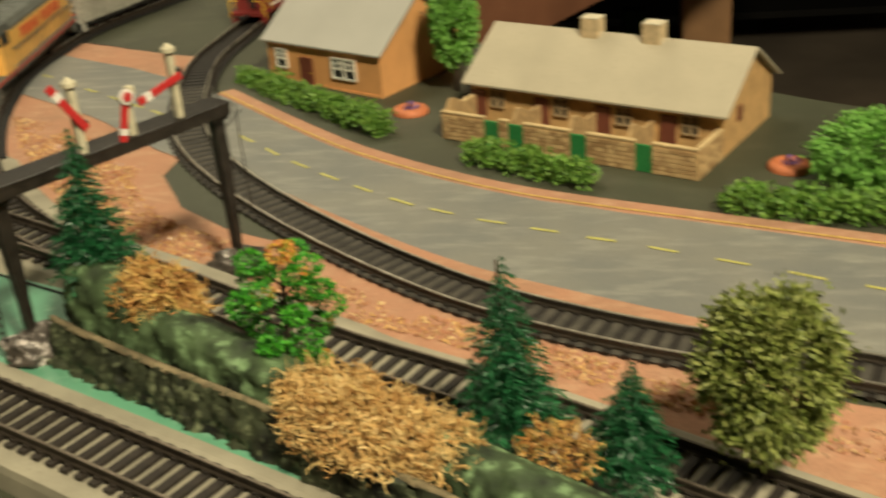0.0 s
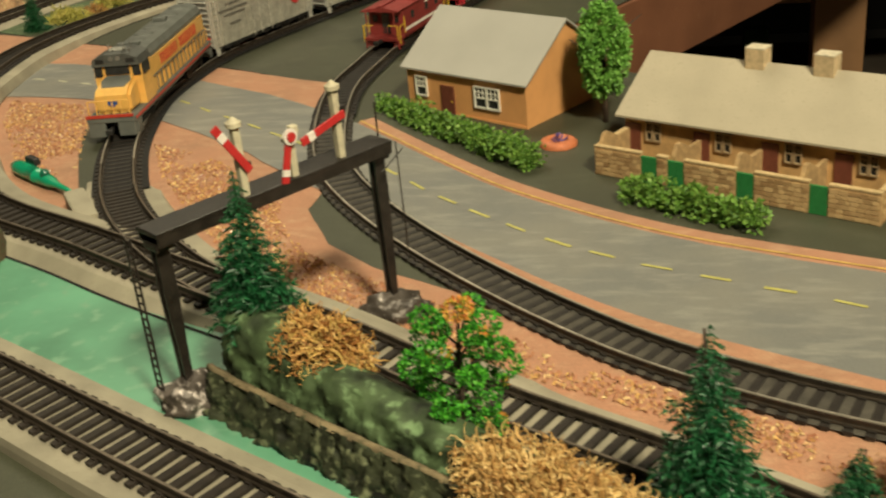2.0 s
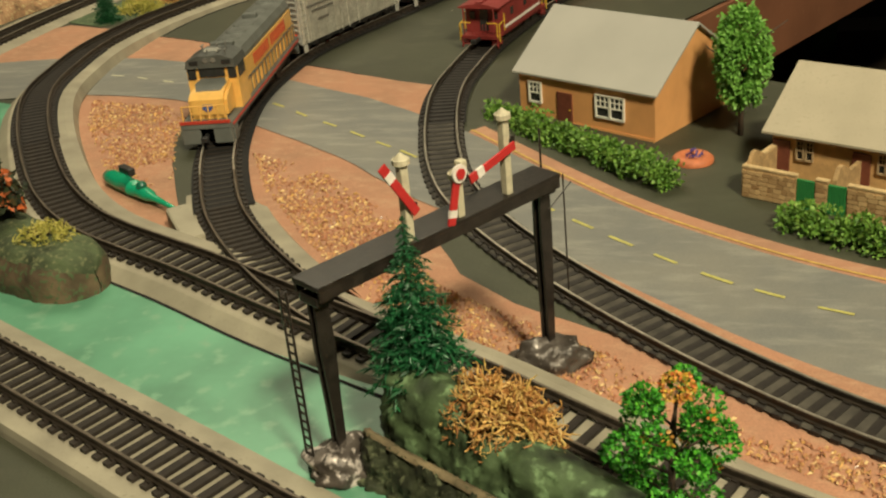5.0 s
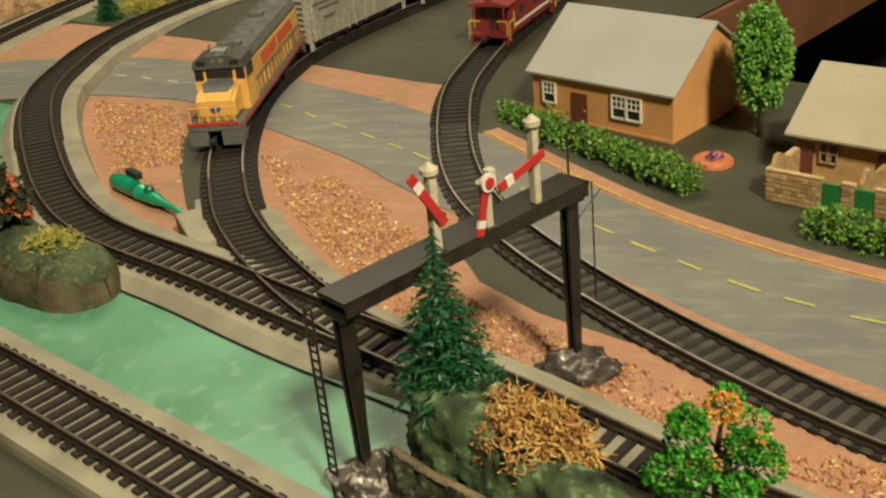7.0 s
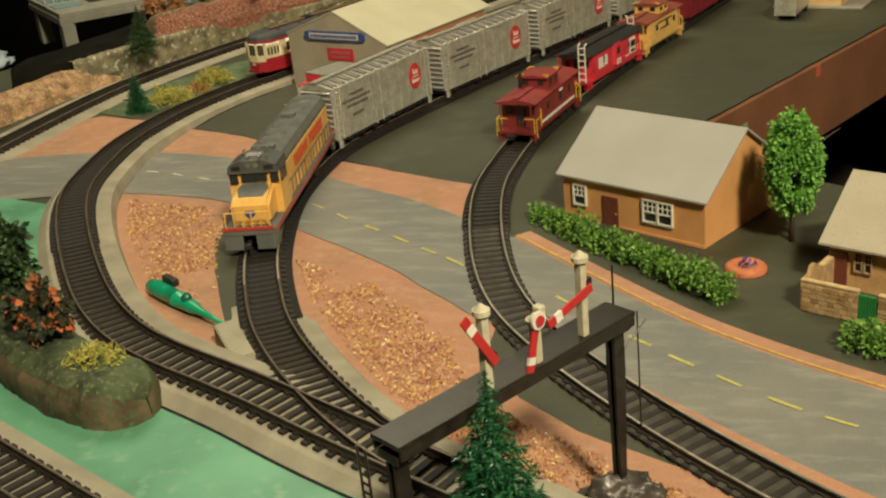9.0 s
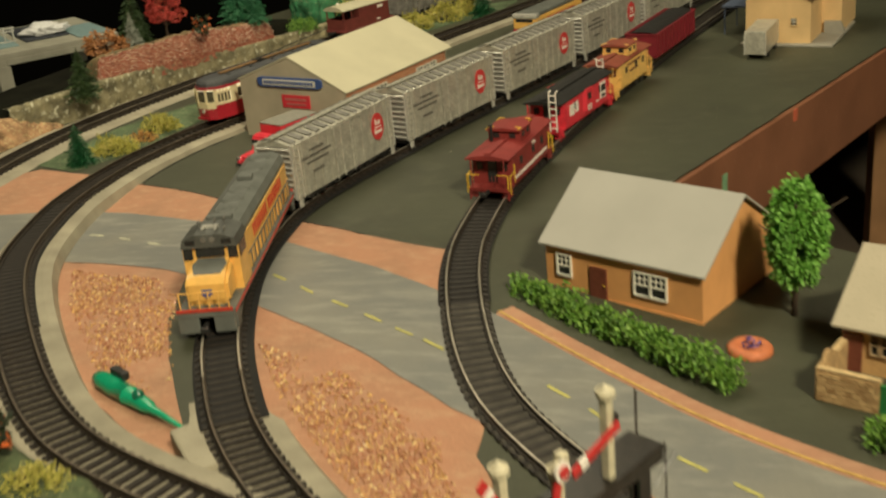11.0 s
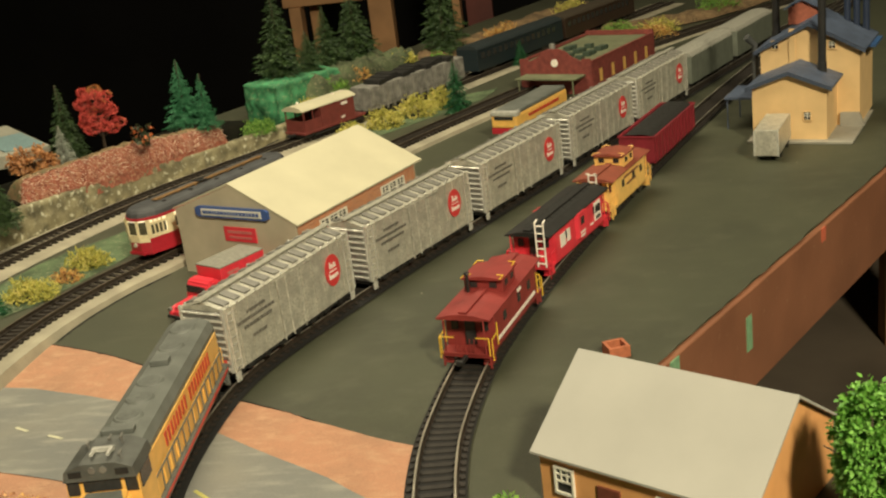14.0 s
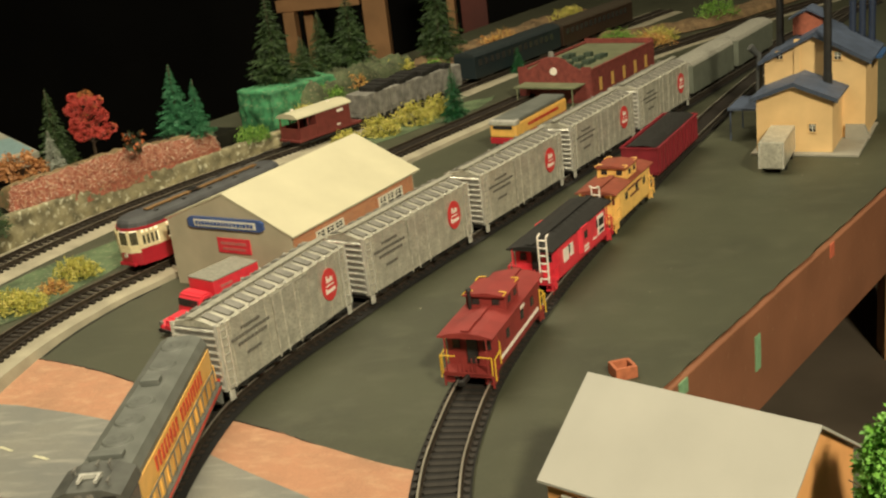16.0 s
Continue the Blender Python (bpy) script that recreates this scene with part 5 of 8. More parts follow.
def tram():
    root = thing("tram", "crimson and cream tram with a grey roof and lit windows", "tram")
    L, W = 0.166, 0.0315
    def plan(w, l, r):
        pts = []
        for s in (1, -1):
            for k in range(9):
                a = -math.pi / 2 + math.pi * k / 8
                pts.append((s * (l / 2 - r + r * math.cos(a)), s * w / 2 * math.sin(a)))
        return pts
    # the ends narrow to a blunt three-sided prow
    def prow(w, l, halves=(1, -1)):
        corner = [(0.0205, -0.5), (0.0042, -0.37), (0.0, -0.16), (0.0, 0.16), (0.0042, 0.37), (0.0205, 0.5)]
        return [(s * (l / 2 - back), s * w * v) for s in halves for back, v in corner]
    bm = bmesh.new()
    prism(bm, prow(W, L), "z", 0.0075, 0.0195)
    part("lower_panel", bm, TRAMRED, root)
    bm = bmesh.new()
    prism(bm, prow(W + 0.0006, L + 0.0006), "z", 0.0195, 0.0215)
    part("waist_band", bm, TRAMCREAM, root)
    bm = bmesh.new()
    prism(bm, prow(W - 0.0012, L - 0.0012), "z", 0.0215, 0.0335)
    part("glazing", bm, LIT, root, "brightly lit windows")
    posts, panes = bmesh.new(), bmesh.new()
    half, n = L / 2 - 0.0265, 16
    for i in range(n + 1):
        x = -half + 2 * half * i / n
        for t in (-1, 1):
            box(posts, x, t * (W / 2 - 0.0003), 0.0275, 0.0019, 0.0010, 0.0122)
            if i < n and i % 5 != 3:
                box(panes, x + half / n, t * (W / 2 - 0.0008), 0.0258, 0.0050, 0.0009, 0.0078)

    def on_side(a, b, u):
        """A place between two plan points, turned along the line between them."""
        return Matrix.Translation((a[0] + (b[0] - a[0]) * u, a[1] + (b[1] - a[1]) * u, 0)) @ Matrix.Rotation(math.atan2(b[1] - a[1], b[0] - a[0]), 4, "Z")
    for s in (1, -1):
        for t in (-1, 1):
            box(posts, s * (half + 0.0028), t * (W / 2 - 0.0003), 0.0275, 0.0056, 0.0011, 0.0122)
        rim = prow(W - 0.0006, L - 0.0006, (s,))
        for k, (a, b) in enumerate(zip(rim, rim[1:])):
            l = math.dist(a, b)
            box(posts, 0, 0, 0.0275, 0.0022, 0.0016, 0.0122, 0, on_side(a, b, 0))
            box(posts, 0, 0, 0.0275, 0.0022, 0.0016, 0.0122, 0, on_side(a, b, 1))
            if k in (0, 4):
                for i in range(4):
                    box(panes, 0, 0, 0.0255, 0.0021, 0.0012, 0.0070, 0, on_side(a, b, 0.2 + 0.2 * i))
                    box(posts, 0, 0, 0.0275, 0.0012, 0.0013, 0.0122, 0, on_side(a, b, 0.3 + 0.2 * i if i < 3 else 0.1))
                box(posts, 0, 0, 0.0302, l, 0.0013, 0.0018, 0, on_side(a, b, 0.5))
            else:
                box(panes, 0, 0, 0.0272, l - 0.0016, 0.0012, 0.0100, 0, on_side(a, b, 0.5))
                box(posts, 0, 0, 0.0222, l, 0.0014, 0.0014, 0, on_side(a, b, 0.5))
    part("window_post", posts, TRAMCREAM, root)
    part("dark_pane", panes, mat("green_tinted_pane", (0.085, 0.080, 0.050), 0.15, vary=0.3), root)
    bm = bmesh.new()
    for t in (-1, 1):
        box(bm, 0, t * (W / 2 - 0.0002), 0.0306, 2 * half, 0.0009, 0.0011)
    part("transom", bm, TRAMCREAM, root)
    for s in (1, -1):
        bm = bmesh.new()
        rim = prow(W + 0.0008, L + 0.0008, (s,))
        prism(bm, rim[1:5], "z", 0.0170, 0.0194)
        part("apron", bm, TRAMCREAM, root, "cream apron under the end windows")
    bm = bmesh.new()
    prism(bm, plan(W + 0.0012, L + 0.0014, 0.019), "z", 0.0335, 0.0355)
    part("letter_board", bm, TRAMRED, root)
    bm = bmesh.new()
    levels = [(1.02, 0.0355), (0.96, 0.0385), (0.84, 0.0403), (0.55, 0.0415)]
    rings = [[bm.verts.new((x, y, z)) for x, y in plan(W * f, L - (1 - f) * W, 0.019 * f)] for f, z in levels]
    for r, s in zip(rings, rings[1:]):
        for i in range(len(r)):
            j = (i + 1) % len(r)
            bm.faces.new((r[i], r[j], s[j], s[i]))
    bm.faces.new(rings[-1])
    part("roof", bm, TRAMROOF, root)
    part("roof_walk", boxes((0, 0.0015, 0.0427, L * 0.72, 0.0042, 0.0008), *[(-0.055 + 0.0183 * i, 0.0015, 0.0420, 0.0012, 0.005, 0.0012) for i in range(7)]), WOODWALK, root)
    part("roof_vent", boxes(*[(-0.056 + 0.028 * i, t * 0.0085, 0.0413, 0.0028, 0.0026, 0.0016, 0.0004) for i in range(5) for t in (-1, 1)]), BLACK, root)
    bm = bmesh.new()
    rod(bm, (0.01, 0.0015, 0.0445), (-0.085, 0.0015, 0.0495), 0.0005, 0.0004, 6)
    for k in range(3):
        rod(bm, (0.014 - 0.003 * k, -0.003, 0.0435), (0.014 - 0.003 * k, 0.006, 0.0435), 0.0006, seg=6)
    part("trolley_pole", bm, BLACK, root)
    for s in (-1, 1):
        bm = bmesh.new()
        rod(bm, (s * (L / 2 - 0.001), 0, 0.0150), (s * (L / 2 + 0.0014), 0, 0.0150), 0.0016, seg=14)
        part("headlamp", bm, SILVERHI, root)
        part("bumper", boxes((s * (L / 2 - 0.002), 0, 0.0085, 0.006, 0.016, 0.0022, 0.0006)), TRAMRED, root)
        bogie(root, s * 0.048, 0.0165, 0.018)
    part("underframe", boxes((0, 0, 0.0066, L * 0.82, W * 0.72, 0.003)), BLACK, root)
    return root


def coach(name, label, L, material, roofm, w=0.031, top=0.036, windows=True):
    root = thing(name, label, "railway coach")
    part("body", boxes((0, 0, (0.009 + top) / 2, L, w, top - 0.009, 0.0006)), material, root)
    bm = bmesh.new()
    prism(bm, [(-w / 2 - 0.0004, top - 0.001), (w / 2 + 0.0004, top - 0.001), (w * 0.40, top + 0.0028), (w * 0.15, top + 0.0045), (-w * 0.15, top + 0.0045), (-w * 0.40, top + 0.0028)], "x", -L / 2, L / 2)
    part("roof", bm, roofm, root)
    rows = [(-L / 2 + 0.012 + i * 0.013, t * (w / 2 + 0.0002), top - 0.009, 0.0075, 0.0006, 0.0075) for i in range(int((L - 0.02) / 0.013)) for t in (-1, 1)]
    if windows:
        part("window", boxes(*rows), GLASS, root)
    for s in (-1, 1):
        bogie(root, s * L * 0.34)
        coupler(root, s * L / 2, s)
    return root


def brake_van():
    root = thing("brake_van", "brown-red brake van with a cream roof and open verandahs", "brake van")
    red = mat("brake_van_brown", (0.17, 0.035, 0.03), 0.6, vary=0.15, scale=150)
    part("body", boxes((0.006, 0, 0.0215, 0.050, 0.029, 0.0240, 0.0005)), red, root)
    part("floor", boxes((0, 0, 0.0095, 0.092, 0.030, 0.0025, 0.0004)), red, root)
    part("verandah_wall", boxes((-0.0435, 0, 0.0165, 0.001, 0.028, 0.0120), (-0.0315, 0.0140, 0.0165, 0.024, 0.001, 0.0120), (-0.0315, -0.0140, 0.0165, 0.024, 0.001, 0.0120)), red, root)
    part("verandah_post", boxes(*[(x, t * 0.0135, 0.027, 0.0012, 0.0012, 0.012) for x in (-0.0430, -0.0300) for t in (-1, 1)]), red, root)
    part("dark_doorway", boxes((-0.0192, 0, 0.0215, 0.0006, 0.0090, 0.0200)), BLACK, root)
    bm = bmesh.new()
    prism(bm, [(-0.0155, 0.0325), (0.0155, 0.0325), (0.0152, 0.0338), (0.0110, 0.0362), (0.0050, 0.0378), (-0.0050, 0.0378), (-0.0110, 0.0362), (-0.0152, 0.0338)], "x", -0.0460, 0.0335)
    part("roof", bm, ROOFCREAM, root)
    part("roof_vent", boxes((-0.034, 0.003, 0.0388, 0.0024, 0.0024, 0.0022), (0.012, -0.003, 0.0388, 0.0022, 0.0022, 0.0022)), PALE, root)
    part("footboard", boxes((0.002, 0.0155, 0.0062, 0.070, 0.0030, 0.0010), (0.002, -0.0155, 0.0062, 0.070, 0.0030, 0.0010)), BLACK, root)
    part("underframe", boxes((0, 0, 0.0066, 0.088, 0.0250, 0.0034)), BLACK, root)
    part("lettering_bar", boxes((0.0160, -0.0148, 0.0285, 0.0090, 0.0004, 0.0030), (0.0120, -0.0148, 0.0145, 0.0050, 0.0004, 0.0018)), PALE, root)
    for x in (-0.024, 0.026):
        for t in (-1, 1):
            bm = bmesh.new()
            rod(bm, (x, t * 0.0075, 0.0062), (x, t * 0.0100, 0.0062), 0.0062, seg=18)
            part("wheel", bm, WHEEL, root)
    for s in (-1, 1):
        coupler(root, s * 0.046, s)
    return root


# ---- buildings ----
def window_unit(root, x, y, z, w, h, panes, depth=0.0016, frame=0.0009, name="window", paint=None):
    """A sash window facing -y: frame, glazing bars in its upper half, dark pane."""
    win = part(name, boxes((x, y + 0.0004, z, w, 0.0006, h)), GLASS, root)
    rows = [(x - w / 2, y - 0.0002, z, frame, depth, h + frame), (x + w / 2, y - 0.0002, z, frame, depth, h + frame), (x, y - 0.0002, z + h / 2, w, depth, frame), (x, y - 0.0002, z - h / 2, w, depth, frame * 1.2), (x, y - 0.0001, z - h * 0.03, w, depth * 0.8, frame * 0.8)]
    for i in range(1, panes):
        rows.append((x - w / 2 + w * i / panes, y - 0.0001, z + h * 0.24, frame * 0.55, depth * 0.6, h * 0.48))
    rows.append((x, y - 0.0001, z + h * 0.24, w, depth * 0.6, frame * 0.5))
    part("window_frame", boxes(*rows), paint or WHITE, win)
    return win


def gable_walls(bm, w, d, eave, peak, t=0.0012):
    """Four card walls with pointed ends: ridge along x."""
    box(bm, 0, -d / 2 + t / 2, eave / 2, w, t, eave)
    box(bm, 0, d / 2 - t / 2, eave / 2, w, t, eave)
    for s in (-1, 1):
        x = s * (w / 2 - t / 2) - t / 2
        prism(bm, [(-d / 2 + t, 0), (d / 2 - t, 0), (d / 2 - t, eave), (0, peak), (-d / 2 + t, eave)], "x", x, x + t)


def slab_roof(root, w, d, eave, peak, over, material, thick=0.0011, name="roof"):
    """Two card slopes over a gabled box whose ridge runs along x."""
    run = d / 2 + over
    rise = (peak - eave) / (d / 2)
    for s in (-1, 1):
        bm = bmesh.new()
        prism(bm, [(0, peak + 0.0004), (s * run, peak + 0.0004 - rise * run), (s * run, peak + 0.0004 - rise * run + thick), (0, peak + 0.0004 + thick * 1.15)], "x", -w / 2 - over, w / 2 + over)
        part(name, bm, material, root)


def house():
    root = thing("house", "orange card cottage with a pale grey roof and white sash windows", "house", -0.0345, 0.8815, 0, -32.5)
    W, D, E, P = 0.0930, 0.0770, 0.0275, 0.0545
    bm = bmesh.new()
    gable_walls(bm, W, D, E, P)
    part("wall", bm, ORANGE, root)
    slab_roof(root, W, D, E, P, 0.0028, ROOFCARD)
    y = -D / 2 - 0.0004
    window_unit(root, -0.0345, y, 0.0158, 0.0085, 0.0118, 3)
    window_unit(root, 0.0130, y, 0.0148, 0.0090, 0.0125, 3)
    window_unit(root, 0.0225, y, 0.0148, 0.0090, 0.0125, 3)
    d = part("door", boxes((-0.0135, y + 0.0001, 0.0093, 0.0105, 0.0012, 0.0182, 0.0002)), DOORBROWN, root)
    part("door_knob", boxes((-0.0095, y - 0.0008, 0.0090, 0.0007, 0.0007, 0.0007)), YELRAIL, d)
    part("foundation", boxes((0, -D / 2 - 0.0001, 0.0008, W + 0.0004, 0.0010, 0.0016)), ORANGE, root)


def terrace():
    root = thing("terraced_cottages", "tan stone row of cottages with walled yards and green gates", "cottages", 0.0255, 0.752, 0, -29.5)
    L = 0.1445
    g = boxes((L / 2, 0.0318, 0.0125, L, 0.0014, 0.025), (L / 2, 0.098, 0.0125, L, 0.0014, 0.025))
    for x in (0.0, L - 0.0014):
        prism(g, [(0.0325, 0), (0.0972, 0), (0.0972, 0.0250), (0.0648, 0.0455), (0.0325, 0.0250)], "x", x, x + 0.0014)
    part("wall", g, TANWALL, root)
    for s in (-1, 1):
        bm = bmesh.new()
        prism(bm, [(0.0648, 0.0462), (0.0648 + s * 0.0385, 0.0222), (0.0648 + s * 0.0385, 0.0233), (0.0648, 0.0475)], "x", -0.0035, L + 0.0035)
        part("roof", bm, ROOFTAN, root)
    for x in (0.0575, 0.0930):
        c = part("chimney", boxes((x, 0.0645, 0.0490, 0.0102, 0.0090, 0.0115, 0.0004)), mat("pale_card_chimney", (0.58, 0.44, 0.26), 0.75, vary=0.25, scale=260), root)
        part("chimney_cap", boxes((x, 0.0645, 0.0551, 0.0104, 0.0092, 0.0008, 0.0003)), mat("worn_cream_cap", (0.66, 0.58, 0.42), 0.75, vary=0.25, scale=300), c)
    gates = (0.0309, 0.0455, 0.0813, 0.1165)
    bm = bmesh.new()
    edges = [0.0] + [v for q in gates for v in (q - 0.0044, q + 0.0044)] + [L]
    for a, b in zip(edges[::2], edges[1::2]):
        box(bm, (a + b) / 2, 0.0012, 0.0075, b - a, 0.0024, 0.0150)
    for x in (0.0012, L - 0.0012):
        box(bm, x, 0.0165, 0.0075, 0.0024, 0.0282, 0.0150)
    part("yard_wall", bm, STONETAN, root, "stone yard wall with a pale coping")
    bm = bmesh.new()
    for a, b in zip(edges[::2], edges[1::2]):
        box(bm, (a + b) / 2, 0.0012, 0.0153, b - a, 0.0029, 0.0008)
    for x in (0.0012, L - 0.0012):
        box(bm, x, 0.0172, 0.0153, 0.0029, 0.0275, 0.0008)
    part("coping", bm, mat("pale_tan_coping", (0.60, 0.43, 0.22), 0.75, vary=0.2, scale=300), root)
    for x in (0.0020, 0.0430, 0.0755, 0.1075):
        bm = bmesh.new()
        prism(bm, [(0.0026, 0.0), (0.0310, 0.0), (0.0310, 0.0150), (0.0190, 0.0150), (0.0095, 0.0205), (0.0060, 0.0205), (0.0026, 0.0155)], "x", x - 0.001, x + 0.001)
        part("dividing_wall", bm, STONETAN, root)
    for x in gates:
        gt = part("gate", boxes((x, 0.0008, 0.0070, 0.0086, 0.0012, 0.0138)), GATEGREEN, root, "green boarded gate")
        part("gate_board", boxes(*[(x - 0.00345 + 0.00138 * i, 0.0001, 0.0070, 0.0011, 0.0004, 0.0136) for i in range(6)]), GATEGREEN, gt)
    for x0 in (0.0166, 0.0556, 0.0918, 0.1278):
        for dx in (-0.0023, 0.0023):
            window_unit(root, x0 + dx, 0.0308, 0.0150, 0.0034, 0.0095, 2, frame=0.0006, paint=mat("pale_brown_sash", (0.42, 0.30, 0.17), 0.6))
        part("door", boxes((x0 - 0.0118, 0.0308, 0.0095, 0.0085, 0.0012, 0.0180)), DOORBROWN, root)
    bm = bmesh.new()
    for y, z in ((0.052, 0.017),):
        box(bm, L + 0.0002, y, z, 0.0008, 0.0060, 0.0080)
    part("gable_window", bm, DOORBROWN, root)
    # coursed rubble: each stone stands a little proud of the wall behind it
    stone = mat("tan_wall_stone", (0.52, 0.34, 0.16), 0.8, vary=0.25, scale=300, fine=1200)
    nt = stone.node_tree
    info = nt.nodes.new("ShaderNodeObjectInfo")
    ramp = nt.nodes.new("ShaderNodeValToRGB")
    ramp.color_ramp.elements[0].color, ramp.color_ramp.elements[1].color = (0.34, 0.20, 0.085, 1), (0.66, 0.45, 0.22, 1)
    nt.links.new(info.outputs["Random"], ramp.inputs[0])
    nt.links.new(ramp.outputs[0], nt.nodes["Principled BSDF"].inputs["Base Color"])
    cube = bmesh.new()
    prism(cube, [(-0.5, -0.36), (-0.36, -0.5), (0.40, -0.5), (0.5, -0.30), (0.5, 0.36), (0.34, 0.5), (-0.38, 0.5), (-0.5, 0.32)], "y", -0.5, 0.5)
    me = bpy.data.meshes.new("stone")
    cube.to_mesh(me)
    cube.free()
    me.materials.append(stone)
    rng = random.Random(77)

    def course(a, b, at):
        for k in range(6):
            z = 0.0014 + k * 0.00228
            x = a + rng.uniform(0, 0.0006)
            while x < b - 0.0010:
                l = min(rng.uniform(0.0022, 0.0050), b - x)
                ob = new("stone", me)
                ob.parent = root
                ob.matrix_local = at(x + l / 2, z) @ Matrix.Diagonal((l * 0.90, 0.0007, 0.00205 * rng.uniform(0.85, 1.05), 1))
                x += l
    for a, b in zip(edges[::2], edges[1::2]):
        course(a, b, lambda x, z: pose(x, -0.0001, z, 0, 0, 0))
    course(0.002, 0.030, lambda x, z: pose(L + 0.0001, x, z, 0, 0, 90))


def brick_mat():
    m = mat("orange_printed_brick", (0.50, 0.20, 0.09), 0.75, vary=0.15, scale=300)
    nt = m.node_tree
    b = nt.nodes["Principled BSDF"]
    tc = nt.nodes["Texture Coordinate"]
    br = nt.nodes.new("ShaderNodeTexBrick")
    br.inputs["Scale"].default_value = 1
    br.inputs["Brick Width"].default_value, br.inputs["Row Height"].default_value, br.inputs["Mortar Size"].default_value = 0.0042, 0.0018, 0.00018
    br.inputs["Color1"].default_value, br.inputs["Color2"].default_value, br.inputs["Mortar"].default_value = (0.55, 0.22, 0.10, 1), (0.42, 0.15, 0.07, 1), (0.5, 0.36, 0.24, 1)
    mp = nt.nodes.new("ShaderNodeMapping")
    mp.inputs["Rotation"].default_value = (math.pi / 2, 0, 0)
    nt.links.new(tc.outputs["Object"], mp.inputs["Vector"])
    nt.links.new(mp.outputs[0], br.inputs["Vector"])
    nt.links.new(br.outputs[0], b.inputs["Base Color"])
    return m


BRICK = brick_mat()


def goods_shed():
    root = thing("goods_shed", "beige goods shed with brick sides, cream roof and blue sign", "shed", -0.2875, 1.2495, 0, 66.7)
    L, W, E, P, EL = 0.150, 0.108, 0.0415, 0.0675, 0.0480
    bm = bmesh.new()
    box(bm, 0, -W / 2 + 0.001, E / 2, L, 0.002, E)
    box(bm, 0, W / 2 - 0.001, EL / 2, L, 0.002, EL)
    part("side_wall", bm, BRICK, root, "orange brick side wall")
    for s in (-1, 1):
        bm = bmesh.new()
        prism(bm, [(-W / 2, 0), (W / 2, 0), (W / 2, EL), (0, P), (-W / 2, E)], "x", s * L / 2 - 0.001, s * L / 2 + 0.001)
        part("gable_wall", bm, STUCCO, root)
    for s in (-1, 1):
        rise = (P - (EL if s > 0 else E)) / (W / 2)
        q = W / 2 + 0.0018
        bm = bmesh.new()
        prism(bm, [(0, P + 0.0004), (s * q, P + 0.0004 - rise * q), (s * q, P + 0.0016 - rise * q), (0, P + 0.0018)], "x", -L / 2 - 0.0014, L / 2 + 0.009)
        part("roof", bm, ROOFCREAM, root)
    for i, x in enumerate((-0.045, 0.032)):
        for k in range(3):
            window_unit(root, x + k * 0.0105, -W / 2 - 0.0003, 0.0315, 0.0098, 0.0095, 2)
    bm = bmesh.new()
    prism(bm, [(-0.030, 0.0440), (-0.033, 0.0455), (-0.033, 0.0505), (-0.030, 0.0520), (0.030, 0.0520), (0.033, 0.0505), (0.033, 0.0455), (0.030, 0.0440)], "x", -L / 2 - 0.0030, -L / 2 - 0.0012)
    s = part("sign", bm, SIGNBLUE, root, "blue sign board with a white panel")
    part("sign_panel", boxes((-L / 2 - 0.0032, 0, 0.0480, 0.0006, 0.0540, 0.0048)), WHITE, s)
    rng = random.Random(5)
    bm = bmesh.new()
    y = -0.025
    while y < 0.024:
        l = rng.uniform(0.0014, 0.0026)
        if rng.random() > 0.1:
            box(bm, -L / 2 - 0.0036, y + l / 2, 0.0480, 0.0004, l, 0.0026)
        y += l + 0.0008
    part("sign_bar", bm, SIGNBLUE, s)
    w = part("poster", boxes((-L / 2 - 0.0014, -0.004, 0.0322, 0.0008, 0.0285, 0.0105)), BRIGHT, root, "red painted panel")
    part("poster_mark", boxes((-L / 2 - 0.0019, -0.004, 0.0340, 0.0004, 0.022, 0.0020), (-L / 2 - 0.0019, -0.004, 0.0300, 0.0004, 0.020, 0.0016)), mat("pink_faded_print", (0.55, 0.16, 0.15), 0.6), w)


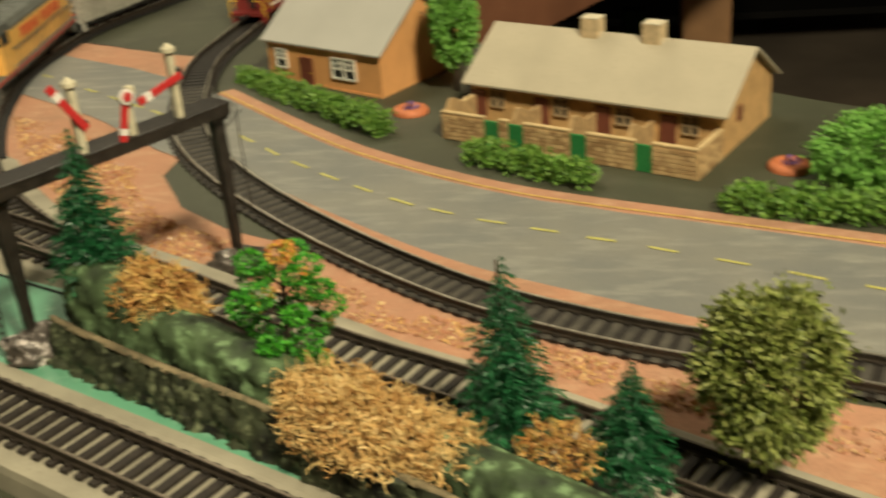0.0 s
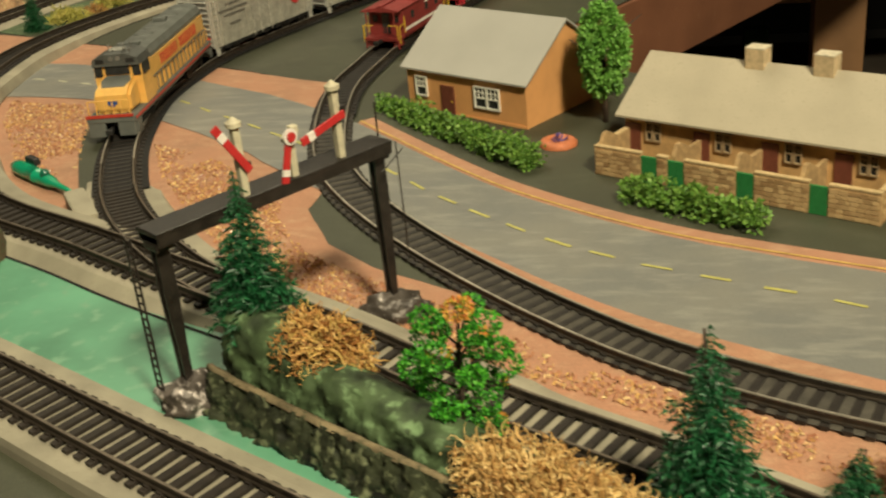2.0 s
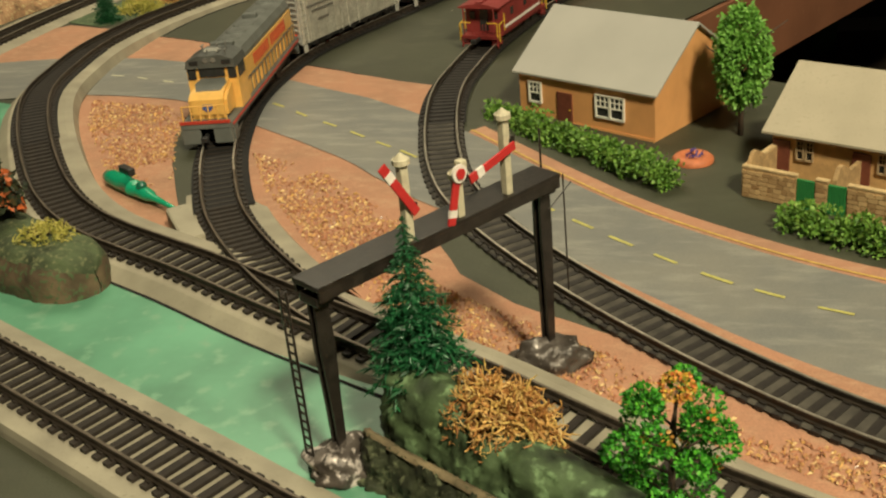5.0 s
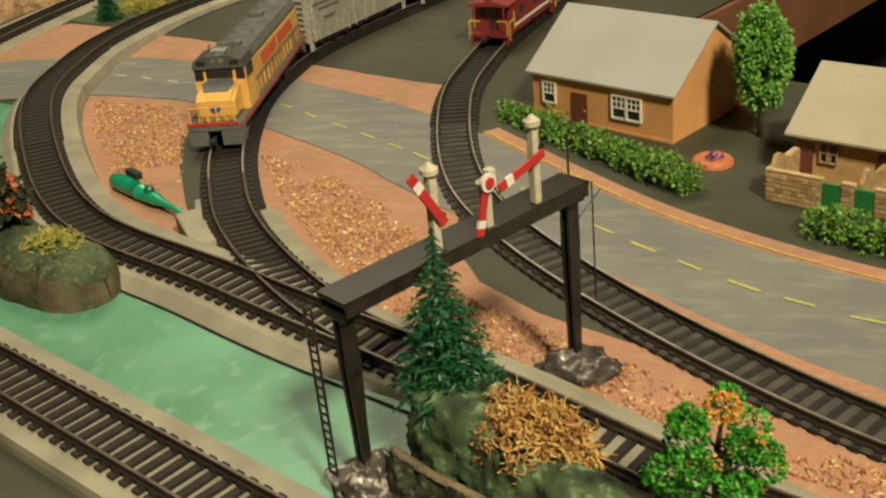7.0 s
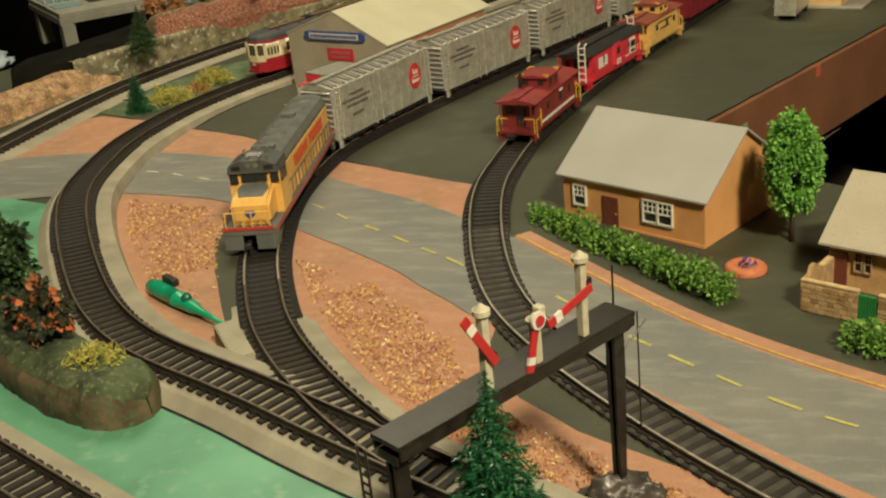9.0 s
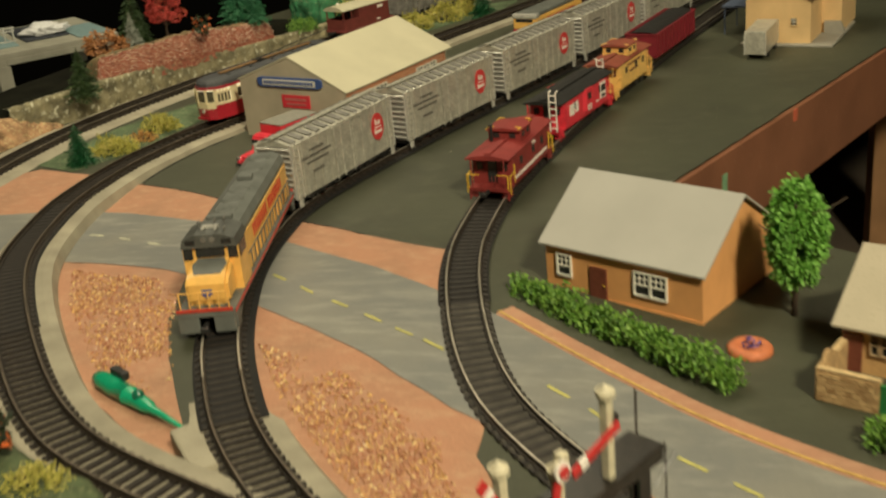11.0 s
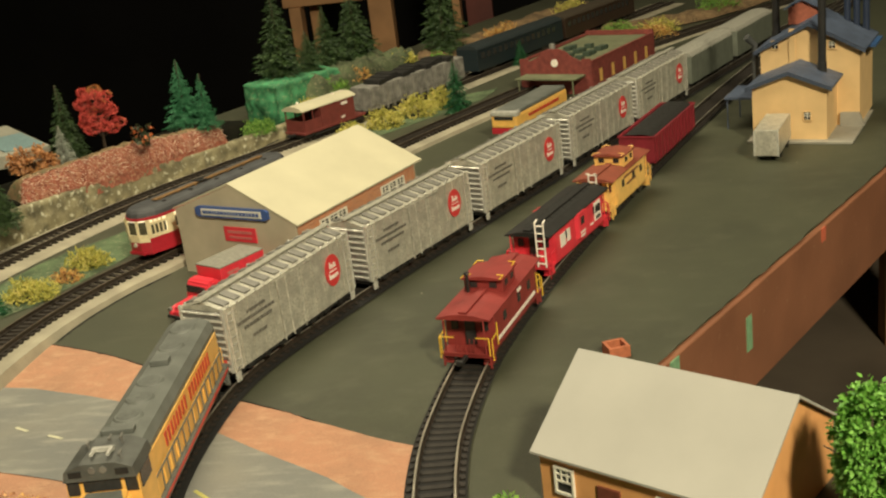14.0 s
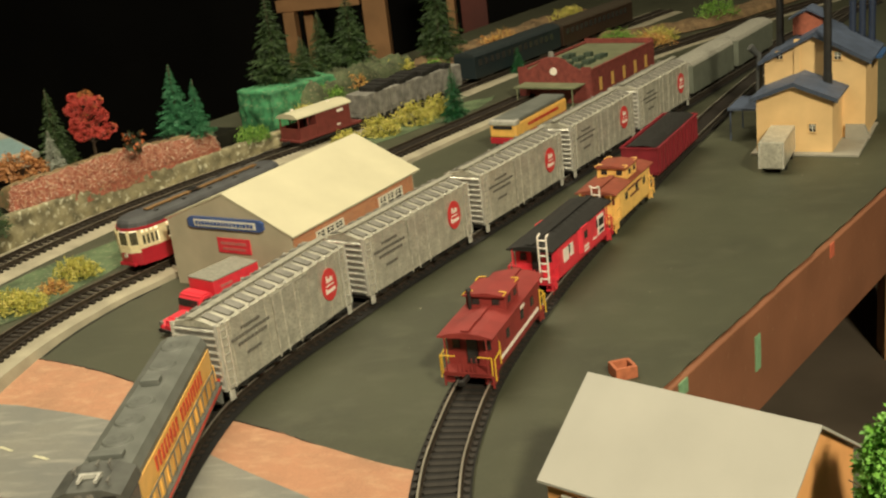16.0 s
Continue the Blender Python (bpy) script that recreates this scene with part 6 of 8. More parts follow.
def lorry():
    root = thing("lorry", "red box lorry parked in front of the goods shed", "truck", -0.3174, 1.1333, 0, -120.4)
    z = 0.0045
    part("box_body", boxes((-0.0110, 0, z + 0.0140, 0.0390, 0.0240, 0.0200, 0.0006)), BRIGHT, root)
    part("box_roof", boxes((-0.0110, 0, z + 0.0244, 0.0394, 0.0243, 0.0010, 0.0003)), mat("grey_lorry_roof", (0.25, 0.24, 0.20), 0.6), root)
    for t in (-1, 1):
        part("lettering_bar", boxes((-0.0020, t * 0.0121, z + 0.0190, 0.0100, 0.0005, 0.0018), (-0.0020, t * 0.0121, z + 0.0160, 0.0080, 0.0005, 0.0014), (-0.0200, t * 0.0121, z + 0.0150, 0.0190, 0.0005, 0.0020)), mat("pink_faded_print", (0.55, 0.16, 0.15), 0.6), root)
    bm = bmesh.new()
    prism(bm, [(0.0085, 0.003), (0.0215, 0.003), (0.0215, 0.0125), (0.0195, 0.0205), (0.0175, 0.0225), (0.0100, 0.0225), (0.0085, 0.0210)], "y", -0.0110, 0.0110)
    bmesh.ops.bevel(bm, geom=bm.edges[:], offset=0.0012, segments=2, affect="EDGES")
    part("cab", bm, BRIGHT, root, shade=False)
    bm = bmesh.new()
    prism(bm, [(0.0200, 0.003), (0.0375, 0.003), (0.0375, 0.0090), (0.0350, 0.0118), (0.0200, 0.0132)], "y", -0.0070, 0.0070)
    bmesh.ops.bevel(bm, geom=bm.edges[:], offset=0.0016, segments=3, affect="EDGES")
    part("bonnet", bm, BRIGHT, root)
    for t in (-1, 1):
        bm = bmesh.new()
        bmesh.ops.create_uvsphere(bm, u_segments=14, v_segments=8, radius=0.5, matrix=Matrix.Translation((0.0310, t * 0.0090, 0.0060)) @ Matrix.Diagonal((0.0150, 0.0065, 0.0085, 1)))
        part("mudguard", bm, BRIGHT, root, shade=True)
        bm = bmesh.new()
        rod(bm, (0.0365, t * 0.0088, 0.0088), (0.0385, t * 0.0088, 0.0088), 0.0014, seg=12)
        part("headlight", bm, SILVERDK, root)
        for x in (0.0300, -0.0190):
            bm = bmesh.new()
            rod(bm, (x, t * 0.0075, 0.0046), (x, t * 0.0120, 0.0046), 0.0046, seg=18)
            part("wheel", bm, BLACK, root)
    part("windscreen", boxes((0.0212, 0, 0.0172, 0.0008, 0.0175, 0.0048), (0.0150, 0.0111, 0.0172, 0.0060, 0.0006, 0.0045), (0.0150, -0.0111, 0.0172, 0.0060, 0.0006, 0.0045)), GLASS, root)
    part("chassis", boxes((0.002, 0, 0.0045, 0.062, 0.0120, 0.0022), (0.0390, 0, 0.0045, 0.0012, 0.0200, 0.0020)), BLACK, root)


def factory():
    root = thing("factory", "buff boarded factory with blue-grey roofs and black chimney", "factory", 0.0943, 1.4177, 0, -21.0)
    part("plinth", boxes((0.0085, 0.048, 0.0010, 0.086, 0.110, 0.0020, 0.0004)), CONCRETE, root, "pale grey plinth")
    bm = bmesh.new()
    prism(bm, [(0.0330, 0.002), (0.0530, 0.002), (0.0480, 0.0138), (0.0330, 0.0138)], "y", 0.0440, 0.0490)
    part("loading_bank", bm, CONCRETE, root, "pale grey sloped concrete bank")

    def block(x, y, w, d, e, p, z=0.002, eave=0.005):
        bm = bmesh.new()
        prism(bm, [(x - w / 2, z), (x + w / 2, z), (x + w / 2, e), (x, p), (x - w / 2, e)], "y", y - d / 2, y + d / 2)
        part("wall", bm, FACTWALL, root)
        rise = (p - e) / (w / 2)
        for s in (-1, 1):
            bm = bmesh.new()
            q = w / 2 + eave
            prism(bm, [(x, p + 0.0003), (x + s * q, p + 0.0003 - rise * q), (x + s * q, p + 0.0020 - rise * q), (x, p + 0.0022)], "y", y - d / 2 - 0.004, y + d / 2 + 0.002)
            part("roof", bm, FACTROOF, root)
            bm = bmesh.new()
            prism(bm, [(x, p - 0.0012), (x + s * q, p - 0.0012 - rise * q), (x + s * q, p + 0.0022 - rise * q), (x, p + 0.0024)], "y", y - d / 2 - 0.0048, y - d / 2 - 0.0040)
            part("barge_board", bm, mat("dull_blue_board", (0.05, 0.065, 0.10), 0.5, vary=0.25), root)
    block(-0.0005, 0.024, 0.0610, 0.048, 0.0470, 0.0585)
    block(0.0070, 0.083, 0.0830, 0.070, 0.0690, 0.0905)
    part("pilaster", boxes((-0.0070, 0.0472, 0.0720, 0.0050, 0.0016, 0.0300)), FACTWALL, root)
    for x, y, z in ((0.0145, -0.0002, 0.0225), (-0.0215, 0.0478, 0.0735), (0.0262, 0.0478, 0.0725)):
        win = part("window", boxes((x, y - 0.0004, z, 0.0056, 0.0008, 0.0066)), GLASS, root)
        part("window_frame", boxes((x - 0.0029, y - 0.0005, z, 0.0007, 0.0010, 0.0076), (x + 0.0029, y - 0.0005, z, 0.0007, 0.0010, 0.0076), (x, y - 0.0005, z + 0.0035, 0.0064, 0.0010, 0.0007), (x, y - 0.0005, z - 0.0036, 0.0072, 0.0014, 0.0008)), FACTWALL, win)
        part("glazing_bar", boxes((x, y - 0.0007, z, 0.0006, 0.0008, 0.0064), (x, y - 0.0007, z, 0.0054, 0.0008, 0.0006), (x, y - 0.0007, z + 0.0019, 0.0054, 0.0008, 0.0004)), WHITE, win)
    for x, y, z0, top in ((0.0200, 0.036, 0.044, 0.165), (-0.0330, 0.105, 0.060, 0.150)):
        bm = bmesh.new()
        rod(bm, (x, y, z0), (x, y, top), 0.0034, 0.0032, 18)
        rod(bm, (x, y, top - 0.002), (x, y, top + 0.001), 0.0042, seg=18)
        rod(bm, (x, y, z0), (x, y, z0 + 0.016), 0.0040, 0.0038, 18)
        part("chimney", bm, BLACK, root)
    part("loading_canopy", boxes((-0.0480, 0.062, 0.0285, 0.034, 0.050, 0.0018), (-0.0630, 0.040, 0.0140, 0.0012, 0.0012, 0.028), (-0.0630, 0.084, 0.0140, 0.0012, 0.0012, 0.028)), FACTROOF, root)
    part("side_canopy", boxes((0.0520, 0.090, 0.0660, 0.012, 0.040, 0.0020)), mat("bright_blue_canopy", (0.03, 0.08, 0.20), 0.5, vary=0.2), root)
    bm = bmesh.new()
    prism(bm, [(-0.0180, 0.0840), (0.0070, 0.0840), (0.0070, 0.0985), (-0.0055, 0.1050), (-0.0180, 0.0985)], "y", 0.086, 0.108)
    part("roof_lantern", bm, mat("brick_red_hut", (0.34, 0.10, 0.06), 0.7), root)
    bm = bmesh.new()
    prism(bm, [(-0.0210, 0.0975), (-0.0055, 0.1055), (0.0100, 0.0975), (0.0100, 0.0990), (-0.0055, 0.1072), (-0.0210, 0.0990)], "y", 0.083, 0.111)
    part("lantern_roof", bm, FACTROOF, root)
    bm = bmesh.new()
    rod(bm, (-0.0420, 0.060, 0.030), (-0.0420, 0.060, 0.074), 0.0030, 0.0024, 12)
    rod(bm, (-0.0425, 0.060, 0.072), (-0.0480, 0.055, 0.080), 0.0026, 0.0034, 12)
    part("dust_extractor", bm, mat("dark_grey_duct", (0.06, 0.062, 0.06), 0.55), root, "dark grey duct with a bent head")
    bm = bmesh.new()
    for x in (0.028, 0.036, 0.044):
        rod(bm, (x, 0.112, 0.070), (x, 0.112, 0.108), 0.0030, seg=12)
    part("tank", bm, mat("dark_blue_tank", (0.02, 0.03, 0.06), 0.5), root)


def trailer():
    root = thing("box_trailer", "silver box trailer parked beside the factory", "trailer", 0.0755, 1.3880, 0, 71.6)
    part("box_body", boxes((0, 0, 0.0155, 0.056, 0.0195, 0.0215, 0.0010)), SILVER, root)
    bm = bmesh.new()
    for x in (-0.0276, 0.0276):
        for y in (-0.0092, 0.0092):
            box(bm, x, y, 0.0150, 0.0014, 0.0014, 0.0205)
    part("corner_post", bm, SILVERHI, root)
    for x in (-0.012, 0.018):
        for t in (-1, 1):
            bm = bmesh.new()
            rod(bm, (x, t * 0.006, 0.0040), (x, t * 0.0095, 0.0040), 0.0040, seg=16)
            part("wheel", bm, BLACK, root)
    part("chassis", boxes((0, 0, 0.0045, 0.046, 0.010, 0.002)), BLACK, root)


def brick_station():
    root = thing("brick_station", "red brick station with a stepped gable and flat roof", "station", -0.073, 1.772, 0, 63.4)
    RED = mat("dark_red_brick", (0.19, 0.040, 0.032), 0.75, vary=0.3, scale=180, second=(0.28, 0.09, 0.07), mix=0.6)
    ROOFG = mat("green_grey_flat_roof", (0.15, 0.16, 0.09), 0.8, vary=0.2, scale=60)
    L, W = 0.165, 0.088
    part("wall", boxes((0, -W / 2, 0.0175, L, 0.002, 0.035), (0, W / 2, 0.0175, L, 0.002, 0.035), (L / 2, 0, 0.0175, 0.002, W, 0.035)), RED, root)
    bm = bmesh.new()
    prism(bm, [(-W / 2, 0), (W / 2, 0), (W / 2, 0.039), (W / 2 - 0.010, 0.039), (W / 2 - 0.012, 0.036), (W * 0.22, 0.042), (W * 0.16, 0.047), (W * 0.05, 0.050), (-W * 0.05, 0.050), (-W * 0.16, 0.047), (-W * 0.22, 0.042), (-W / 2 + 0.012, 0.036), (-W / 2 + 0.010, 0.039), (-W / 2, 0.039)], "x", -L / 2 - 0.001, -L / 2 + 0.001)
    part("gable_wall", bm, RED, root)
    part("roof", boxes((0.002, 0, 0.0335, L - 0.004, W - 0.003, 0.0012)), ROOFG, root)
    bm = bmesh.new()
    rod(bm, (-L / 2 - 0.0018, 0, 0.0345), (-L / 2 - 0.0008, 0, 0.0345), 0.0042, seg=24)
    part("clock", bm, PALE, root, "pale round clock")
    part("parapet", boxes((0, -W / 2, 0.0358, L, 0.003, 0.0018), (0, W / 2, 0.0358, L, 0.003, 0.0018), (L / 2, 0, 0.0375, 0.003, W, 0.005)), RED, root)
    part("canopy", boxes((-L / 2 - 0.013, 0, 0.0215, 0.026, W * 0.84, 0.0015), (-L / 2 - 0.025, W * 0.38, 0.0105, 0.0012, 0.0012, 0.021), (-L / 2 - 0.025, -W * 0.38, 0.0105, 0.0012, 0.0012, 0.021)), ROOFG, root)
    part("window", boxes(*[(-L / 2 + 0.02 + i * 0.030, -W / 2 - 0.0012, 0.0175, 0.0060, 0.0008, 0.0140) for i in range(5)]), mat("glowing_buff_blind", (0.6, 0.36, 0.10), 0.6), root)
    part("skylight", boxes(*[(-0.062 + (i // 3) * 0.015 + 0.004 * (i % 2), -0.020 + 0.020 * (i % 3), 0.0362, 0.0085, 0.0085, 0.0045 + 0.0012 * (i % 2), 0.0006) for i in range(15)]), mat("dark_green_roof_box", (0.04, 0.06, 0.04), 0.7), root)
    bm = bmesh.new()
    rod(bm, (-L / 2 + 0.004, 0.004, 0.048), (-L / 2 + 0.004, 0.004, 0.055), 0.004, 0.003, 14)
    part("ventilator", bm, SILVERDK, root)


def railcar():
    root = thing("motor_coach", "yellow motor coach with red skirt and silver front", "coach", -0.1316, 1.557, 0, 66.0)
    L, W = 0.112, 0.028
    part("body", boxes((0, 0, 0.0185, L, W, 0.0130, 0.0022)), LOCOYEL, root)
    part("skirt", boxes((0, 0, 0.0090, L, W + 0.0005, 0.0060, 0.001)), TRAMRED, root)
    part("roof", boxes((0, 0, 0.0268, L - 0.002, W - 0.002, 0.0044, 0.0018)), LOCOGREY, root)
    part("front_cowl", boxes((-L / 2 + 0.004, 0, 0.0262, 0.010, W + 0.0008, 0.0055, 0.0018)), SILVERHI, root)
    part("windscreen", boxes((-L / 2 - 0.0002, 0, 0.0218, 0.0008, W * 0.7, 0.0028)), GLASS, root)
    rng = random.Random(8)
    bm = bmesh.new()
    x = -0.03
    while x < 0.035:
        l = rng.uniform(0.0016, 0.003)
        box(bm, x, -W / 2 - 0.0003, 0.0195, l, 0.0006, 0.0028)
        x += l + 0.001
    part("lettering_bar", bm, LOCORED, root)
    part("underframe", boxes((0, 0, 0.0045, L * 0.9, W * 0.8, 0.0045)), BLACK, root)
    for x in (-0.034, 0.034):
        for t in (-1, 1):
            bm = bmesh.new()
            rod(bm, (x, t * 0.0085, 0.0046), (x, t * 0.0135, 0.0046), 0.0046, seg=16)
            part("wheel", bm, BLACK, root)


# ---- signal gantry ----
def gantry():
    ax, ay, bx, by = -0.1042, 0.5215, -0.0485, 0.5985
    turn = math.degrees(math.atan2(by - ay, bx - ax))
    L = math.dist((ax, ay), (bx, by))
    root = thing("signal_gantry", "black signal gantry with red and white semaphore arms", "signal gantry", ax, ay, 0, turn)
    GB = mat("black_gantry_paint", (0.022, 0.018, 0.015), 0.30, vary=0.4, scale=260, fine=1500, second=(0.06, 0.045, 0.03), mix=0.6)
    POST = mat("cream_signal_post", (0.60, 0.54, 0.38), 0.55, vary=0.15)
    RED = mat("red_signal_arm", (0.55, 0.03, 0.03), 0.4, vary=0.1)
    top = 0.0765
    part("walkway", boxes((L / 2, 0, top - 0.0008, L + 0.007, 0.0125, 0.0016, 0.0003)), GB, root)
    part("girder", boxes((L / 2, -0.0057, top - 0.0032, L + 0.006, 0.0009, 0.0036), (L / 2, 0.0057, top - 0.0032, L + 0.006, 0.0009, 0.0036)), GB, root)
    for x, z0 in ((0.0, 0.0165), (L, 0.008)):
        bm = bmesh.new()
        for s in (-1, 1):
            prism(bm, [(x - 0.0014, z0), (x + 0.0014, z0), (x + 0.0018, z0 + 0.018), (x + 0.0027, top - 0.022), (x + 0.0024, top - 0.004), (x - 0.0024, top - 0.004), (x - 0.0027, top - 0.022), (x - 0.0018, z0 + 0.018)], "y", s * 0.0014 - 0.0005, s * 0.0014 + 0.0005)
        box(bm, x, 0, (z0 + top) / 2 - 0.002, 0.0014, 0.0028, top - z0 - 0.004)
        box(bm, x, 0, top - 0.0058, 0.0065, 0.0085, 0.0030, 0.0006)
        part("column", bm, GB, root)
    bm = bmesh.new()
    ladder(bm, -0.0080, 0.0050, 0.0100, top - 0.002, 0.0036, "y", 0.00045, 0.0030)
    part("ladder", bm, GB, root)
    bm = bmesh.new()
    rod(bm, (L + 0.0070, -0.004, top - 0.002), (L + 0.0074, -0.004, 0.030), 0.0003, seg=5)
    rod(bm, (L + 0.0070, 0.006, top - 0.02), (L + 0.0072, 0.006, top + 0.012), 0.0004, seg=5)
    rod(bm, (L - 0.004, -0.0075, top - 0.010), (L + 0.0070, -0.0075, top - 0.004), 0.0003, seg=5)
    part("wire", bm, GB, root)

    def signal(x, high, arm, y=-0.0035):
        bm = bmesh.new()
        box(bm, x, y, top + high / 2, 0.0027, 0.0027, high, 0.0003)
        p = part("signal_post", bm, POST, root, "cream signal post with a finial")
        bm = bmesh.new()
        rod(bm, (x, y, top + high), (x, y, top + high + 0.0016), 0.0027, 0.0027, 12)
        rod(bm, (x, y, top + high + 0.0016), (x, y, top + high + 0.0034), 0.0023, 0.0004, 12)
        part("finial", bm, POST, p)
        hx, hz, ang, ln, ring = arm
        m = Matrix.Translation((hx, y - 0.0024, hz)) @ Matrix.Rotation(-ang, 4, "Y")
        bm = bmesh.new()
        box(bm, ln * 0.35, 0, 0, ln * 0.72, 0.0008, 0.0029, 0.0003, m)
        box(bm, ln * 0.93, 0, 0, ln * 0.16, 0.0008, 0.0031, 0.0003, m)
        a = part("signal_arm", bm, RED, root)
        bm = bmesh.new()
        box(bm, ln * 0.78, 0, 0, ln * 0.145, 0.0010, 0.0030, 0, m)
        part("arm_band", bm, PALE, a, "white band")
        part("lamp", boxes((x + 0.0022, y, hz + 0.001, 0.0030, 0.0030, 0.0032, 0.0006)), GB if not ring else POST, root)
        if ring:
            bm = bmesh.new()
            bmesh.ops.create_cone(bm, cap_ends=True, segments=24, radius1=0.0029, radius2=0.0029, depth=0.0008, matrix=Matrix.Translation((hx, y - 0.0032, hz)) @ Matrix.Rotation(math.pi / 2, 4, "X"))
            d = part("disc", bm, PALE, root, "pale disc with a red centre")
            bm = bmesh.new()
            bmesh.ops.create_cone(bm, cap_ends=True, segments=20, radius1=0.0017, radius2=0.0017, depth=0.0008, matrix=Matrix.Translation((hx, y - 0.0038, hz)) @ Matrix.Rotation(math.pi / 2, 4, "X"))
            part("disc_centre", bm, RED, d)
    signal(0.0335, 0.0245, (0.0355, top + 0.0090, math.radians(122), 0.0210, False))
    signal(0.0545, 0.0130, (0.0530, top + 0.0155, math.radians(255), 0.0165, True))
    signal(0.0760, 0.0255, (0.0780, top + 0.0165, math.radians(194), 0.0205, False))


# ---- small things ----
def planter(x, y, s, label):
    root = thing("round_planter", label, "planter", x, y, 0, 0, "round flower beds")
    bm = bmesh.new()
    ring = [(1.0, 0.0), (1.0, 0.16), (0.86, 0.30), (0.62, 0.34), (0.52, 0.24), (0.0, 0.22)]
    n = 28
    rows = [[bm.verts.new((math.cos(6.283 * i / n) * r * s, math.sin(6.283 * i / n) * r * s, z * s)) for i in range(n)] for r, z in ring[:-1]]
    for a, b in zip(rows, rows[1:]):
        for i in range(n):
            bm.faces.new((a[i], a[(i + 1) % n], b[(i + 1) % n], b[i]))
    bm.faces.new(rows[-1])
    part("rim", bm, mat("orange_clay_ring", (0.55, 0.17, 0.07), 0.6, vary=0.2, scale=300), root, shade=True)
    clump_crown(root, (0, 0, 0.34 * s), (0.42 * s, 0.42 * s, 0.16 * s), 90, 0.0018, leafy("violet_flowers", [(0.08, 0.06, 0.22), (0.16, 0.10, 0.34)]), 3, 0.3, 12, "flowers", 0.45)


def toy_hull():
    root = thing("toy_hull", "green plastic toy hull with a thin tail lying on the chips", "toy", -0.303, 0.762, 0.0105, -37.6)
    bm = bmesh.new()
    prof = [(0.0, 0.0010), (0.0020, 0.0038), (0.0080, 0.0050), (0.0200, 0.0051), (0.0300, 0.0047), (0.0302, 0.0050), (0.0310, 0.0050), (0.0312, 0.0047), (0.0400, 0.0041), (0.0480, 0.0036), (0.0520, 0.0022), (0.0640, 0.0015), (0.0800, 0.0009)]
    n = 18
    rows = [[bm.verts.new((x, math.cos(6.283 * i / n) * r, math.sin(6.283 * i / n) * r * 0.85)) for i in range(n)] for x, r in prof]
    for a, b in zip(rows, rows[1:]):
        for i in range(n):
            bm.faces.new((a[i], a[(i + 1) % n], b[(i + 1) % n], b[i]))
    bm.faces.new(rows[0])
    bm.faces.new(rows[-1])
    part("hull", bm, mat("shiny_green_plastic", (0.01, 0.33, 0.17), 0.25, vary=0.08, coat=0.3), root, shade=True)
    part("fin", boxes((0.016, 0.0045, 0.0048, 0.0120, 0.0040, 0.0040, 0.0008)), BLACK, root, "black fin")
    bm = bmesh.new()
    bmesh.ops.create_uvsphere(bm, u_segments=12, v_segments=8, radius=0.0028, matrix=Matrix.Translation((0.0405, 0, 0.0036)))
    part("cockpit", bm, mat("dark_green_plastic", (0.005, 0.12, 0.07), 0.3), root)


def wedge():
    bm = bmesh.new()
    prism(bm, [(0, 0), (0.030, 0), (0.030, 0.0070), (0.002, 0.0125), (0, 0.0120)], "y", -0.0052, 0.0052)
    bmesh.ops.bevel(bm, geom=bm.edges[:], offset=0.0006, segments=2, affect="EDGES")
    ob = tagged(part("wedge_block", bm, CREAM), "beige painted wedge between the two tracks", "wedge")
    ob.matrix_world = pose(-0.2380, 0.7055, 0.0050, 0, 0, -52)


def clay_pot():
    root = thing("clay_pot", "small square terracotta pot on the yard", "pot", -0.0610, 1.0180, 0, 20)
    c = mat("terracotta", (0.42, 0.13, 0.06), 0.7, vary=0.2, scale=300)
    part("side", boxes((0.0050, 0, 0.0032, 0.0018, 0.0118, 0.0064, 0.0003), (-0.0050, 0, 0.0032, 0.0018, 0.0118, 0.0064, 0.0003), (0, 0.0050, 0.0032, 0.0084, 0.0018, 0.0064), (0, -0.0050, 0.0032, 0.0084, 0.0018, 0.0064)), c, root)
    part("bottom", boxes((0, 0, 0.001, 0.009, 0.009, 0.002)), BLACK, root)


def scatter_chips(name, outline, count, seed, label, size=0.0016):
    rng = random.Random(seed)
    xs, ys = [p[0] for p in outline], [p[1] for p in outline]
    vs, fs = [], []
    done = 0
    while done < count:
        x, y = rng.uniform(min(xs), max(xs)), rng.uniform(min(ys), max(ys))
        if not inside(x, y, outline) or noise.noise(Vector((x * 38, y * 38, seed))) < -0.42 + 0.62 * rng.random():
            continue
        done += 1
        z = ground_z(x, y) + 0.0006
        l, w, a, tz = size * rng.uniform(0.5, 1.6), size * rng.uniform(0.2, 0.5), rng.uniform(0, 6.283), rng.uniform(0, 0.0009)
        c, s = math.cos(a), math.sin(a)
        k = len(vs)
        vs += [(x + c * l, y + s * l, z + tz), (x - s * w, y + c * w, z + 0.0005), (x - c * l, y - s * l, z), (x + s * w, y - c * w, z), (x, y, z + 0.0008 + tz)]
        fs += [(k, k + 1, k + 4), (k + 1, k + 2, k + 4), (k + 2, k + 3, k + 4), (k + 3, k, k + 4)]
    tagged(soup(name, vs, fs, CHIPS), label, "wood chips", kind="stuff")


